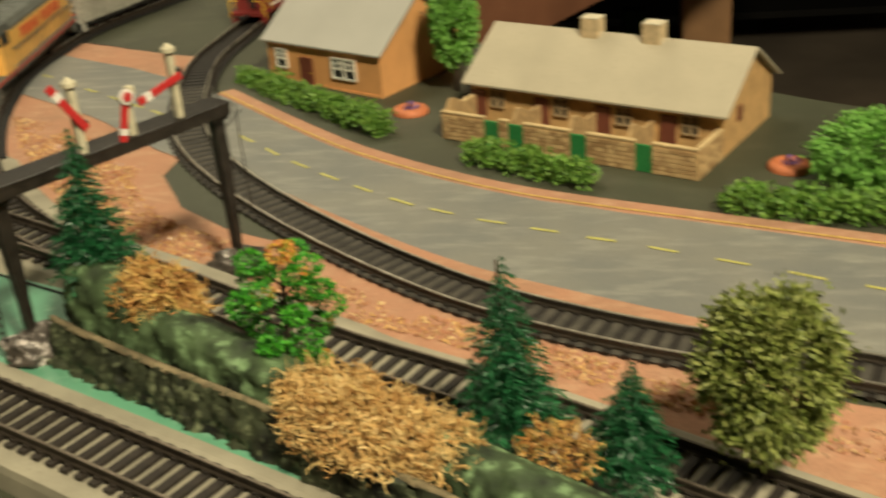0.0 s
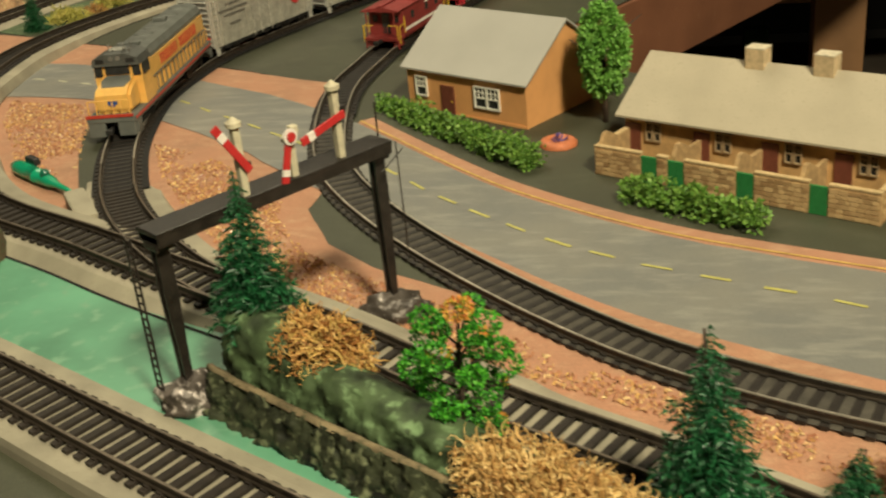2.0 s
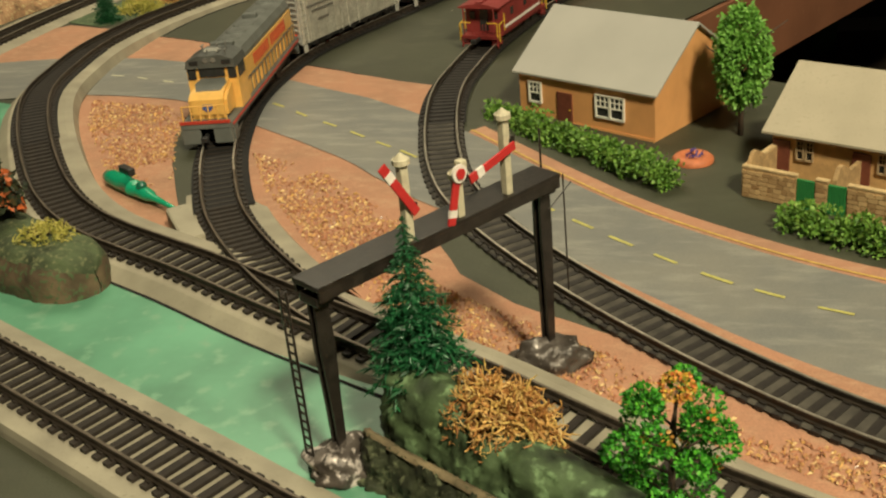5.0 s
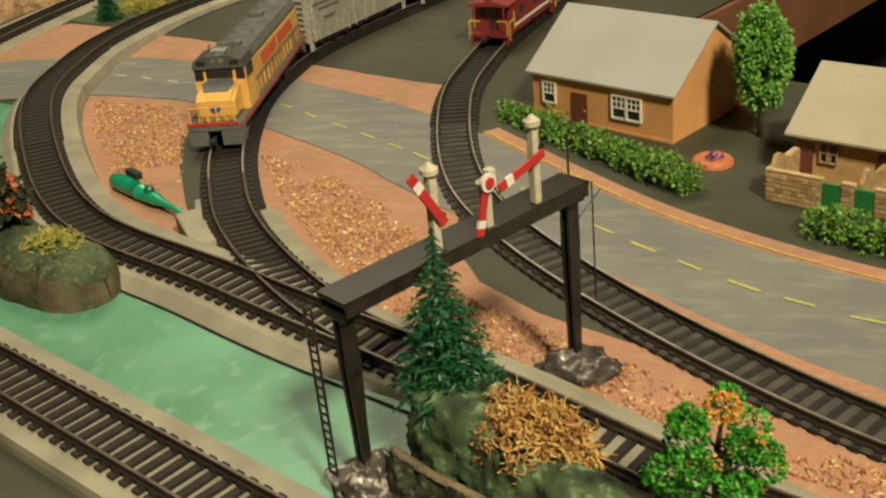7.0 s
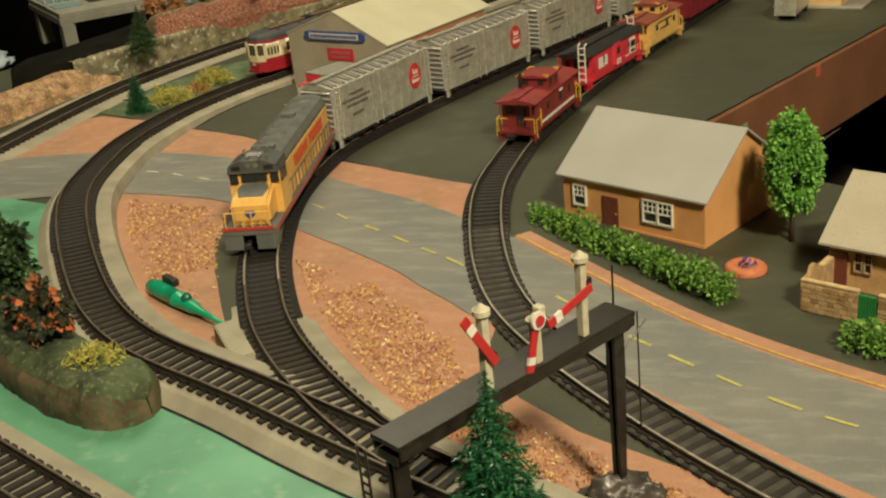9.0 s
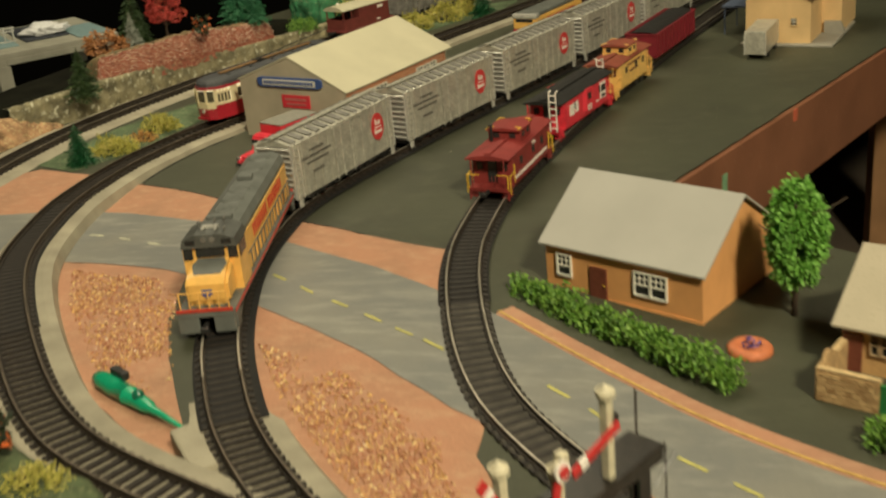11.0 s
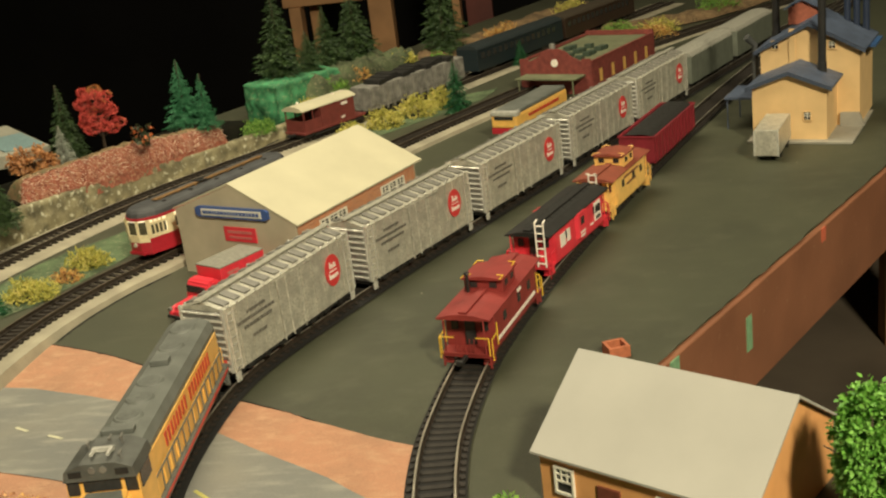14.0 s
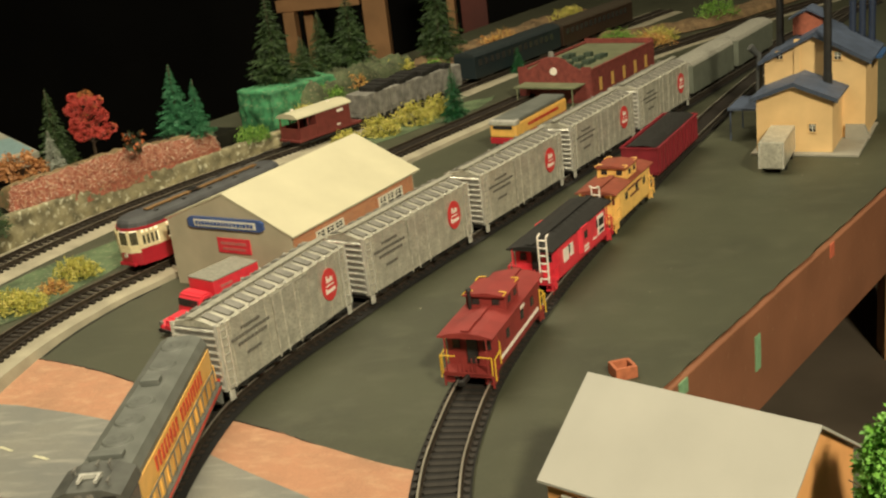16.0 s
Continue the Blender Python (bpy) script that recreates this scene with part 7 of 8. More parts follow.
# ---- room ----
def room():
    # The ceiling is unseen, added pale so that it bounces light down.
    for name, row, m, label in (
            ("floor", (0, 1.2, -0.93, 5.4, 6.4, 0.06), FLOORDARK, "dark floor of the hobby room"),
            ("ceiling", (0, 1.2, 1.83, 5.4, 6.4, 0.06), CEILING, "unseen pale ceiling added to bounce light over the layout"),
            ("wall_north", (0, 4.4, 0.45, 5.4, 0.06, 2.7), ROOMDARK, "black wall behind the layout"),
            ("wall_south", (0, -2.0, 0.45, 5.4, 0.06, 2.7), mat("south_wall_paint", (0.22, 0.18, 0.13), 0.9, vary=0.08, scale=3, fine=60), "painted wall behind the camera"),
            ("wall_west", (-2.7, 1.2, 0.45, 0.06, 6.34, 2.7), ROOMDARK, "black wall beside the layout"),
            ("wall_east", (2.7, 1.2, 0.45, 0.06, 6.34, 2.7), ROOMDARK, "dark wall beyond the bay")):
        tagged(part(name, boxes(row), m), label, name.split("_")[0], kind="structure")
    # fascia of the yard board where the bay is cut out
    a, b = Vector((-0.047, 0.996, 0)), Vector((0.72, 2.29, 0))
    d = (b - a).normalized()
    m = Matrix.Translation((a + b) / 2 + Vector((d.y, -d.x, 0)) * 0.0027) @ Matrix.Rotation(math.atan2(d.y, d.x), 4, "Z")
    bm = bmesh.new()
    box(bm, 0, 0, -0.0335, (b - a).length, 0.005, 0.0640, 0.0008, m)
    tagged(part("trim_fascia", bm, FASCIA), "red-brown fascia board along the edge of the yard", "fascia", kind="structure")
    bm = bmesh.new()
    for s, z, w, h in ((0.117, -0.027, 0.0075, 0.022), (0.022, -0.006, 0.010, 0.008)):
        box(bm, s - (b - a).length / 2, -0.0027, z, w, 0.0008, h, 0, m)
    tagged(part("trim_tape", bm, mat("green_paint_dab", (0.20, 0.36, 0.20), 0.6)), "pale green dabs of paint on the fascia", "paint marks", kind="structure")
    bm = bmesh.new()
    box(bm, 0.2405 - (b - a).length / 2, -0.0027, -0.0062, 0.0070, 0.0008, 0.0095, 0, m)
    tagged(part("trim_dab", bm, mat("orange_red_paint_dab", (0.55, 0.13, 0.07), 0.6)), "small orange-red dab of paint on the fascia", "paint mark", kind="structure")
    tagged(part("trim_beam", boxes((0.30, 2.2, -0.20, 1.6, 0.05, 0.12)), TIMBER), "timber bearer below the far board", "beam", kind="structure")
    for x, y in ((-1.0, 0.12), (0.65, 0.12), (-0.95, 1.0), (-0.30, 0.75), (-0.30, 1.9), (-0.35, 1.5), (0.335, 1.955), (0.05, 2.6)):
        tagged(part("table_leg", boxes((x, y, -0.459, 0.074, 0.045, 0.882, 0.002)), TIMBER), "bare timber leg below the layout board", "leg", kind="structure")
    tagged(part("shelf", boxes((0.56, 1.80, -0.46, 1.36, 1.60, 0.03)), mat("brown_shelf_board", (0.11, 0.085, 0.062), 0.8, vary=0.3, scale=6, fine=80)), "dark low shelf below the bay", "shelf", kind="structure")
    tagged(part("carton", boxes((0.262, 2.45, -0.4075, 0.046, 0.040, 0.075, 0.001)), mat("dull_green_card", (0.035, 0.085, 0.022), 0.7, vary=0.35, scale=40, fine=160)), "dull green carton on the low shelf below the bay", "box")
    for x, y, w in ((-0.770, 3.1, 0.028), (-0.738, 3.16, 0.022), (-0.565, 3.1, 0.055), (-0.386, 3.1, 0.018)):
        tagged(part("post", boxes((x, y, 0.45 if w > 0.03 else -0.47, w, 0.04, 2.70 if w > 0.03 else 0.88, 0.002)), TIMBER), "bare timber post of the frame behind the layout", "post", kind="structure")
    tagged(part("trim_beam", boxes((-0.700, 3.12, -0.0155, 0.20, 0.06, 0.028, 0.002)), TIMBER), "short timber rail joining the posts", "beam", kind="structure")
    tagged(part("panel", boxes((-0.340, 3.16, -0.35, 0.062, 0.02, 1.10, 0.001)), mat("dull_red_board", (0.10, 0.022, 0.016), 0.6, vary=0.3, scale=12)), "dull red board leaning behind the layout", "panel", kind="structure")


room()
house()
terrace()
goods_shed()
lorry()
factory()
trailer()
brick_station()
railcar()
gantry()

car = boxcar()
place_on(car, -0.258, 1.059, 69.5, 0.0035)
for x, y, a in ((-0.2000, 1.1890, 64.0), (-0.1370, 1.3160, 63.7), (-0.0745, 1.4430, 64.0), (-0.0145, 1.5690, 64.3)):
    copy_thing(car, pose(x, y, 0.0012, 0, 0, a))
for x, y, a in ((0.046, 1.698, 64), (0.107, 1.823, 64)):
    c = coach("box_wagon", "grey-green covered wagon at the end of the freight train", 0.124, mat("grey_green_wagon", (0.135, 0.148, 0.118), 0.5, vary=0.15, scale=120), mat("grey_wagon_roof", (0.3, 0.29, 0.25), 0.6), 0.0295, 0.038, False)
    place_on(c, x, y, a, 0.0012)
loco = locomotive()
place_on(loco, -0.2722, 0.8985, -83.5, 0.0052, 1.2)
place_on(oxide_caboose(), -0.1285, 1.0500, 75.5, 0.0012)
place_on(red_bay_caboose(), -0.0935, 1.1800, 68.5, 0.0012)
place_on(yellow_caboose(), -0.0560, 1.2790, 69.0, 0.0012)
place_on(open_wagon(), -0.0150, 1.4100, 69.5, 0.0012)
place_on(tram(), -0.3700, 1.2845, -116.0, 0.0050)
place_on(brake_van(), -0.3530, 1.6090, 57.5, 0.0012)
wag = thing("well_wagon", "weathered grey girder wagon on the rear track", "wagon")
part("body", boxes((0, 0, 0.0245, 0.168, 0.029, 0.021, 0.001), (0, 0, 0.012, 0.170, 0.026, 0.004)), mat("weathered_grey_girder", (0.20, 0.19, 0.17), 0.8, vary=0.4, scale=120, second=(0.05, 0.05, 0.045), mix=0.6), wag)
part("rib", boxes(*[(-0.07 + 0.0117 * i, t * 0.0148, 0.0205, 0.0022, 0.0014, 0.026) for i in range(13) for t in (-1, 1)]), mat("weathered_grey_girder", (0.2, 0.19, 0.17)), wag)
part("load", boxes(*[(-0.062 + 0.0135 * i, 0.003 * (i % 3 - 1), 0.0372, 0.013, 0.024, 0.006 + 0.0014 * (i % 3), 0.0015) for i in range(10)]), BLACK, wag)
for s in (-1, 1):
    bogie(wag, s * 0.052)
place_on(wag, -0.2780, 1.7260, 58.5, 0.0012)
place_on(coach("passenger_coach", "dark blue passenger coach on the rear track", 0.205, mat("dark_blue_coach", (0.012, 0.020, 0.024), 0.5), mat("dark_coach_roof", (0.020, 0.027, 0.029), 0.6)), -0.1720, 1.9180, 61, 0.0012)
place_on(coach("passenger_coach", "dark brown passenger coach on the rear track", 0.205, mat("dark_brown_coach", (0.032, 0.018, 0.011), 0.5), mat("brown_coach_roof", (0.055, 0.043, 0.030), 0.6)), -0.0690, 2.1020, 61, 0.0012)

# ---- scenery near the water ----
BANK_LINE = [(-0.1010, 0.5215), (-0.0959, 0.5140), (-0.0762, 0.5007), (-0.0500, 0.4835), (-0.0268, 0.4690), (-0.0056, 0.4555), (0.0064, 0.4470), (0.0850, 0.3890), (0.1950, 0.3180)]
# Dark hollows, pale bumps: crevice shade put into the moss colours.
BANKFACE = mat("mossy_rock_shaded_hollows", (0.030, 0.036, 0.017), 0.7, vary=0.9, scale=120, fine=300, bump=1.0, second=(0.165, 0.185, 0.10), mix=0.535)
LEDGE = mat("brown_ledge_earth", (0.20, 0.155, 0.085), 0.85, vary=0.6, scale=90, fine=420, bump=0.6, second=(0.075, 0.075, 0.035), mix=0.55)
HILLMOSS = mat("dark_green_hill_paint", (0.052, 0.082, 0.034), 0.75, vary=0.9, scale=85, fine=170, bump=1.0, second=(0.20, 0.315, 0.15), mix=0.545)


def bank_end(s, o, u):
    """Round off the bank's blunt end."""
    f = math.sqrt(max(0.02, 1 - (1 - min(1.0, s / 0.016)) ** 2))
    return 0.010 + (o - 0.010) * (0.35 + 0.65 * f), 0.0085 + (u - 0.0085) * f


def hill_end(s, o, u):
    """The hill sinks from its blunt end to the level of the ledge."""
    f = math.sqrt(max(0.02, 1 - (1 - min(1.0, s / 0.016)) ** 2))
    fall = 0.0085 * smooth01((s - 0.05) / 0.30) + 0.0050 * smooth01((s - 0.05) / 0.09)
    return 0.018 + (o - 0.018) * (0.4 + 0.6 * f), 0.008 + max(0.0, u - 0.008 - fall * min(1.0, (u - 0.008) / 0.02)) * f


def stone_bank():
    """A rough moulded rock face with a narrow ledge, and the hill behind it."""
    line = spline(BANK_LINE, 0.0013)
    bm = rough_strip(bmesh.new(), line, [(-0.0005, 0.0080), (0.0006, 0.0125), (0.0016, 0.0180), (0.0030, 0.0225), (0.0042, 0.0255)], 0.0026, 170, 2.0, bank_end, 0.0011)
    bank = part("stone_bank", bm, BANKFACE, shade=True)
    tagged(bank, "mossy moulded rock face with shade painted into its hollows beside the water", "rock face")
    bm = rough_strip(bmesh.new(), line, [(0.0038, 0.0248), (0.0046, 0.0262), (0.0066, 0.0256), (0.0072, 0.0200)], 0.0013, 120, 2.0, bank_end, 0.0014)
    part("ledge", bm, LEDGE, bank, "brown earth ledge", True)
    bm = rough_strip(bmesh.new(), line, [(0.0092, 0.0180), (0.0098, 0.0260), (0.0106, 0.0345), (0.0122, 0.0405), (0.0150, 0.0435), (0.0210, 0.0445), (0.0270, 0.0415), (0.0340, 0.0300), (0.0400, 0.0060)], 0.0021, 150, 7.0, hill_end, 0.0013)
    tagged(part("hill", bm, HILLMOSS, shade=True), "green and brown plaster hill carrying trees", "hill")


stone_bank()


def rock_islet():
    """A blunt plaster rock: brown worn sides, mossy green on top."""
    line = spline([(-0.4200, 0.7700), (-0.3700, 0.7270), (-0.3350, 0.6870), (-0.2950, 0.6560), (-0.2680, 0.6425), (-0.2420, 0.6320)], 0.0018)

    def ends(s, o, u):
        f = math.sqrt(max(0.01, 1 - (1 - min(1.0, (1 - s) / 0.10)) ** 2))
        return o * (f - 0.09), 0.008 + (u - 0.008) * (0.55 + 0.45 * f) * (0.9 + 0.1 * s)
    side = rough_strip(bmesh.new(), line, [(-0.0200, 0.0080), (-0.0206, 0.0150), (-0.0196, 0.0220), (-0.0170, 0.0262)], 0.0019, 85, 11.0, ends, 0.0018)
    rough_strip(side, line, [(0.0170, 0.0262), (0.0196, 0.0220), (0.0206, 0.0150), (0.0200, 0.0080)], 0.0019, 85, 11.0, ends, 0.0018)
    rock = part("rock_islet", side, mat("brown_green_rock", (0.115, 0.080, 0.045), 0.85, vary=0.6, scale=75, fine=420, bump=0.6, second=(0.08, 0.12, 0.05), mix=0.52), shade=True)
    tagged(rock, "rounded brown and green rock rising from the water", "rock")
    top = rough_strip(bmesh.new(), line, [(-0.0176, 0.0256), (-0.0130, 0.0290), (0.0, 0.0305), (0.0130, 0.0290), (0.0176, 0.0256)], 0.0019, 85, 11.0, ends, 0.0018)
    part("moss_top", top, mat("dark_moss_top", (0.060, 0.080, 0.035), 0.85, vary=0.6, scale=90, fine=420, bump=0.6, second=(0.16, 0.17, 0.08), mix=0.55), rock, "mossy green top", True)


SILVLIGHT = mat("silver_painted_stone", (0.10, 0.083, 0.070), 0.45, 0.25, vary=0.6, scale=150, fine=330, bump=0.9, second=(0.64, 0.57, 0.52), mix=0.515)
boulder("boulder", -0.1035, 0.5205, 0.0085, 0.0215, 0.017, 0.0115, SILVLIGHT, "silver-flecked stone footing in the water under the gantry", "rock", 30, 3.0)
boulder("boulder", -0.0490, 0.5980, 0.0, 0.026, 0.015, 0.0115, SILVROCK, "silver-flecked stone footing beside the track under the gantry", "rock", 15, 8.0)
rock_islet()
fir(-0.0795, 0.5325, 0.0385, 0.0535, 0.0145, FIRGREEN, "dark green bristle fir on the plaster hill", 21)
lichen(-0.0520, 0.5140, 0.0310, (0.0195, 0.0125, 0.0160), 1500, LICHEN, "ochre lichen bush on the hill", 5, 0.00038, turn=-32)
lichen(0.0290, 0.4480, 0.0225, (0.0370, 0.0145, 0.0180), 3200, leafy("straw_lichen", [(0.36, 0.18, 0.05), (0.62, 0.37, 0.12), (0.82, 0.60, 0.27), (0.66, 0.46, 0.17), (0.48, 0.24, 0.07)], 0.7), "long straw-ochre lichen bush on the hill", 6, 0.00034, turn=-33)
lichen(0.0820, 0.4400, 0.0200, (0.012, 0.010, 0.012), 300, LICHEN, "small brown lichen tuft at the foot of the firs", 16)
tufted_tree(-0.0045, 0.4970, 0.0140, 0.0470, 0.0150, "open green tree with leaves turning orange on the hill", 31)
fir(0.0675, 0.4690, 0.0110, 0.0600, 0.0165, FIRGREEN, "tall dark green bristle fir beside the tram track", 22)
fir(0.1020, 0.4480, 0.0110, 0.0370, 0.0130, FIRGREEN, "short dark green bristle fir beside the tram track", 23)
tree(0.1410, 0.4560, 0.0, 0.0590, (0.0184, 0.0184, 0.0242), 0.0378, TREEOLIVE, "round olive-green tree beside the tram track", 33, 13000, 0.0023, 300, 0.72, 6, 0.28)
lichen(-0.2700, 0.6450, 0.0285, (0.0140, 0.0100, 0.0075), 420, LICHENY, "yellow-green lichen on the rock", 7, 0.0003)
tree(-0.3060, 0.6680, 0.0260, 0.026, (0.015, 0.013, 0.013), 0.016, FLAME, "dark bush with orange-red blossom on the rock", 35, 900, 0.0040, 22, 0.45, 5, 0.45)
tree(-0.3460, 0.7000, 0.0240, 0.052, (0.016, 0.015, 0.022), 0.030, FIROLIVE, "dark green bushy tree at the back of the rock", 38, 2200, 0.0040, 60, 0.5, 6, 0.4)
toy_hull()
wedge()

# ---- roadside ----
hedge_row(-0.1110, 0.8636, -0.0060, 0.7600, 0.0125, 0.0150, "clipped green hedge between the cottage and the road", 41)
hedge_row(0.0420, 0.7190, 0.1000, 0.6790, 0.0120, 0.0140, "green hedge in front of the cottage yards", 42)
hedge_row(0.1590, 0.6480, 0.2450, 0.6220, 0.0140, 0.0150, "green hedge beside the road below a bush", 43)
tree(0.0285, 0.8330, 0.0, 0.0700, (0.0128, 0.0128, 0.0245), 0.0430, TREELIME, "bright green oval tree beside the cottage", 36, 12500, 0.0024, 170, 0.80, 5, 0.34, spread=0.095)
tree(0.2270, 0.6700, 0.0, 0.0320, (0.0245, 0.021, 0.0165), 0.0160, TREELIME, "broad bright green bush behind the hedge", 37, 11000, 0.0022, 180, 0.7, 5, 0.32, spread=0.095)
planter(0.0035, 0.7970, 0.0105, "orange clay ring with violet flowers beside the cottage")
planter(0.1960, 0.6930, 0.0105, "orange clay ring with violet flowers beside the bush")
clay_pot()

# ---- behind the tracks ----
PLATEAU = mat("dark_scenery_ground", (0.008, 0.008, 0.005), 1.0, vary=0.4, scale=40, fine=300, bump=0.4)
PLATEAU.node_tree.nodes["Principled BSDF"].inputs["Specular IOR Level"].default_value = 0.1
STONEW = mat("yellow_grey_stone_wall", (0.205, 0.180, 0.105), 0.85, vary=0.6, scale=75, fine=190, bump=1.0, second=(0.55, 0.53, 0.39), mix=0.57)


def rubble_slope():
    """A bank of earth and pink chips leaning back from the wall's top."""
    line = spline([(-0.545, 1.318), (-0.517, 1.372), (-0.466, 1.470), (-0.432, 1.534)], 0.002)
    d, n = normals(line)
    stations = [(0.0050, 0.014), (0.0060, 0.0235), (0.0072, 0.0285), (0.0090, 0.0335), (0.0108, 0.0380), (0.0126, 0.0420), (0.0145, 0.0450), (0.0175, 0.0462), (0.0240, 0.0455), (0.034, 0.040), (0.046, 0.026), (0.050, 0.010)]

    def top_fall(k):
        """How much the bank has sunk at this station, and how far it has closed at its two blunt ends."""
        return 0.010 * smooth01((k / m - 0.45) / 0.5), smooth01((k + 1) / (m * 0.05)) * smooth01((m - k) / (m * 0.03))
    bm = bmesh.new()
    crest = bmesh.new()
    rows = []
    m = len(line)
    for k, (p, q) in enumerate(zip(line, n)):
        fall, f = top_fall(k)
        row = []
        for o, u in stations:
            x, y = p[0] + q[0] * o, p[1] + q[1] * o
            h = 0.0020 * noise.noise(Vector((x * 60, y * 60, 3))) + 0.0014 * noise.noise(Vector((x * 220, y * 220, 9)))
            row.append((x, y, 0.012 + (u - fall * (u - 0.010) / 0.036 - 0.012) * f + h * f))
        rows.append(row)
    for mesh, lo, hi in ((bm, 0, 7), (crest, 6, len(stations))):
        grid = [[mesh.verts.new((x, y, z + (0.0005 if lo else 0.0))) for x, y, z in row[lo:hi]] for row in rows]
        for r, s in zip(grid, grid[1:]):
            for i in range(len(r) - 1):
                mesh.faces.new((r[i], r[i + 1], s[i + 1], s[i]))
    bank = tagged(part("rubble_bank", bm, RUBBLE, shade=True), "pink and brown rubble bank above the wall", "rubble")
    part("crest", crest, mat("tan_olive_earth", (0.19, 0.125, 0.060), 0.85, vary=0.5, scale=70, fine=260, bump=0.7, second=(0.10, 0.105, 0.045), mix=0.54), bank, "tan and olive earth crest", True)
    rng = random.Random(61)
    vs, fs = [], []
    for c in range(6500):
        k = rng.randrange(2, m - 2)
        fall, f = top_fall(k)
        o = 0.0060 + 0.0095 * rng.random() ** 1.25
        u = np.interp(o, [s[0] for s in stations], [s[1] for s in stations])
        p, q = line[k], n[k]
        x, y = p[0] + q[0] * o + rng.uniform(-0.0015, 0.0015), p[1] + q[1] * o + rng.uniform(-0.0015, 0.0015)
        h = 0.0020 * noise.noise(Vector((x * 60, y * 60, 3))) + 0.0014 * noise.noise(Vector((x * 220, y * 220, 9)))
        z = 0.012 + (u - fall * (u - 0.010) / 0.036 - 0.012) * f + h * f + 0.0002
        r = rng.uniform(0.0004, 0.0010)
        b = len(vs)
        for g in range(4):
            a = rng.uniform(0, 6.283)
            vs.append((x + r * math.cos(1.571 * g + a * 0.2), y + r * math.sin(1.571 * g + a * 0.2), z + rng.uniform(-0.0003, 0.0005)))
        vs.append((x + 0.0003, y - 0.0004, z + r * 0.5))
        fs += [(b, b + 1, b + 4), (b + 1, b + 2, b + 4), (b + 2, b + 3, b + 4), (b + 3, b, b + 4)]
    tagged(soup("rubble_chips", vs, fs, PINKCHIPS), "pink and cream stone chips on the rubble bank", "stone chips", kind="stuff")


PINKCHIPS = leafy("pink_stone_chips", [(0.52, 0.21, 0.14), (0.78, 0.56, 0.42), (0.38, 0.12, 0.08), (0.74, 0.50, 0.36), (0.90, 0.79, 0.64)], 0.8)
wall_line = spline([(-0.592, 1.22), (-0.556, 1.29), (-0.517, 1.385), (-0.463, 1.484), (-0.408, 1.575), (-0.355, 1.66)], 0.006)
wall_bm = rough_strip(bmesh.new(), spline([tuple(p) for p in wall_line], 0.0022), [(-0.0015, -0.001), (-0.0008, 0.012), (0.0002, 0.0255), (0.0015, 0.0280), (0.0090, 0.0280), (0.0095, 0.0)], 0.0018, 130, 21.0, lambda s, o, u: (o, u - 0.012 * smooth01((s - 0.13) / 0.6) if u > 0.005 else u - 0.012), 0.0022)
tagged(part("stone_wall", wall_bm, STONEW, shade=True), "yellow-grey stone retaining wall", "wall", kind="structure")
mound("plateau", [(-0.640, 1.20), (-0.600, 1.315), (-0.562, 1.405), (-0.507, 1.51), (-0.445, 1.62)], 0.042, 0.029, PLATEAU, "dark scenic ground above the stone wall", "ground", 0.0, 0.1, 0.02, 0.85, 3.0, 12)
rubble_slope()
low_bank = rough_strip(bmesh.new(), spline([(-0.650, 0.98), (-0.640, 1.02), (-0.622, 1.12), (-0.602, 1.20), (-0.582, 1.265)], 0.0025), [(0.030, 0.0), (0.020, 0.014), (0.008, 0.021), (-0.004, 0.021), (-0.013, 0.015), (-0.020, 0.0)], 0.0042, 60, 31.0, lambda s, o, u: (o, u * min(1.0, 0.2 + 5 * (1 - s))), 0.0025)
tagged(part("rubble_bank", low_bank, mat("tan_pink_rubble", (0.33, 0.19, 0.10), 0.85, vary=0.5, scale=110, fine=420, bump=0.8, second=(0.52, 0.40, 0.20), mix=0.54), shade=True), "tan and pink rubble bank beside the rear track", "rubble")
def green_rock():
    """A cut block of green plaster: steep hacked faces, flat top running back into the ridge."""
    root = pose(-0.4270, 1.6270, 0.004, 0, 0, -33.4)
    bm = bmesh.new()
    w, dep, hi = 0.060, 0.100, 0.052
    nx, ny, nz = 20, 26, 18

    def skin(u, v, w0):
        p = Vector(((u - 0.5) * w, v * dep, w0 * hi))
        q = root @ p
        f = noise.fractal(q * 75, 0.9, 2.2, 4) * 0.0026
        c = Vector((u - 0.5, v - 0.4, (w0 - 0.45) * 0.9))
        big = max(abs(c.x), abs(c.y), abs(c.z))
        soft = (c.length - big) * 0.014
        return q + (root.to_3x3() @ c.normalized()) * (f - soft + 0.002 * noise.noise(q * 34))
    sides = [(lambda a, b: (a, 0, b), nx, nz), (lambda a, b: (0, 1 - a, b), ny, nz), (lambda a, b: (1, a, b), ny, nz), (lambda a, b: (a, b, 1), nx, ny)]
    for place, na, nb in sides:
        grid = [[bm.verts.new(skin(*place(i / na, k / nb))) for k in range(nb + 1)] for i in range(na + 1)]
        for i in range(na):
            for k in range(nb):
                bm.faces.new((grid[i][k], grid[i + 1][k], grid[i + 1][k + 1], grid[i][k + 1]))
    bmesh.ops.remove_doubles(bm, verts=bm.verts, dist=0.0002)
    tagged(part("green_rock", bm, GREENROCK, shade=True), "bright green hacked plaster block at the end of the ridge", "rock")


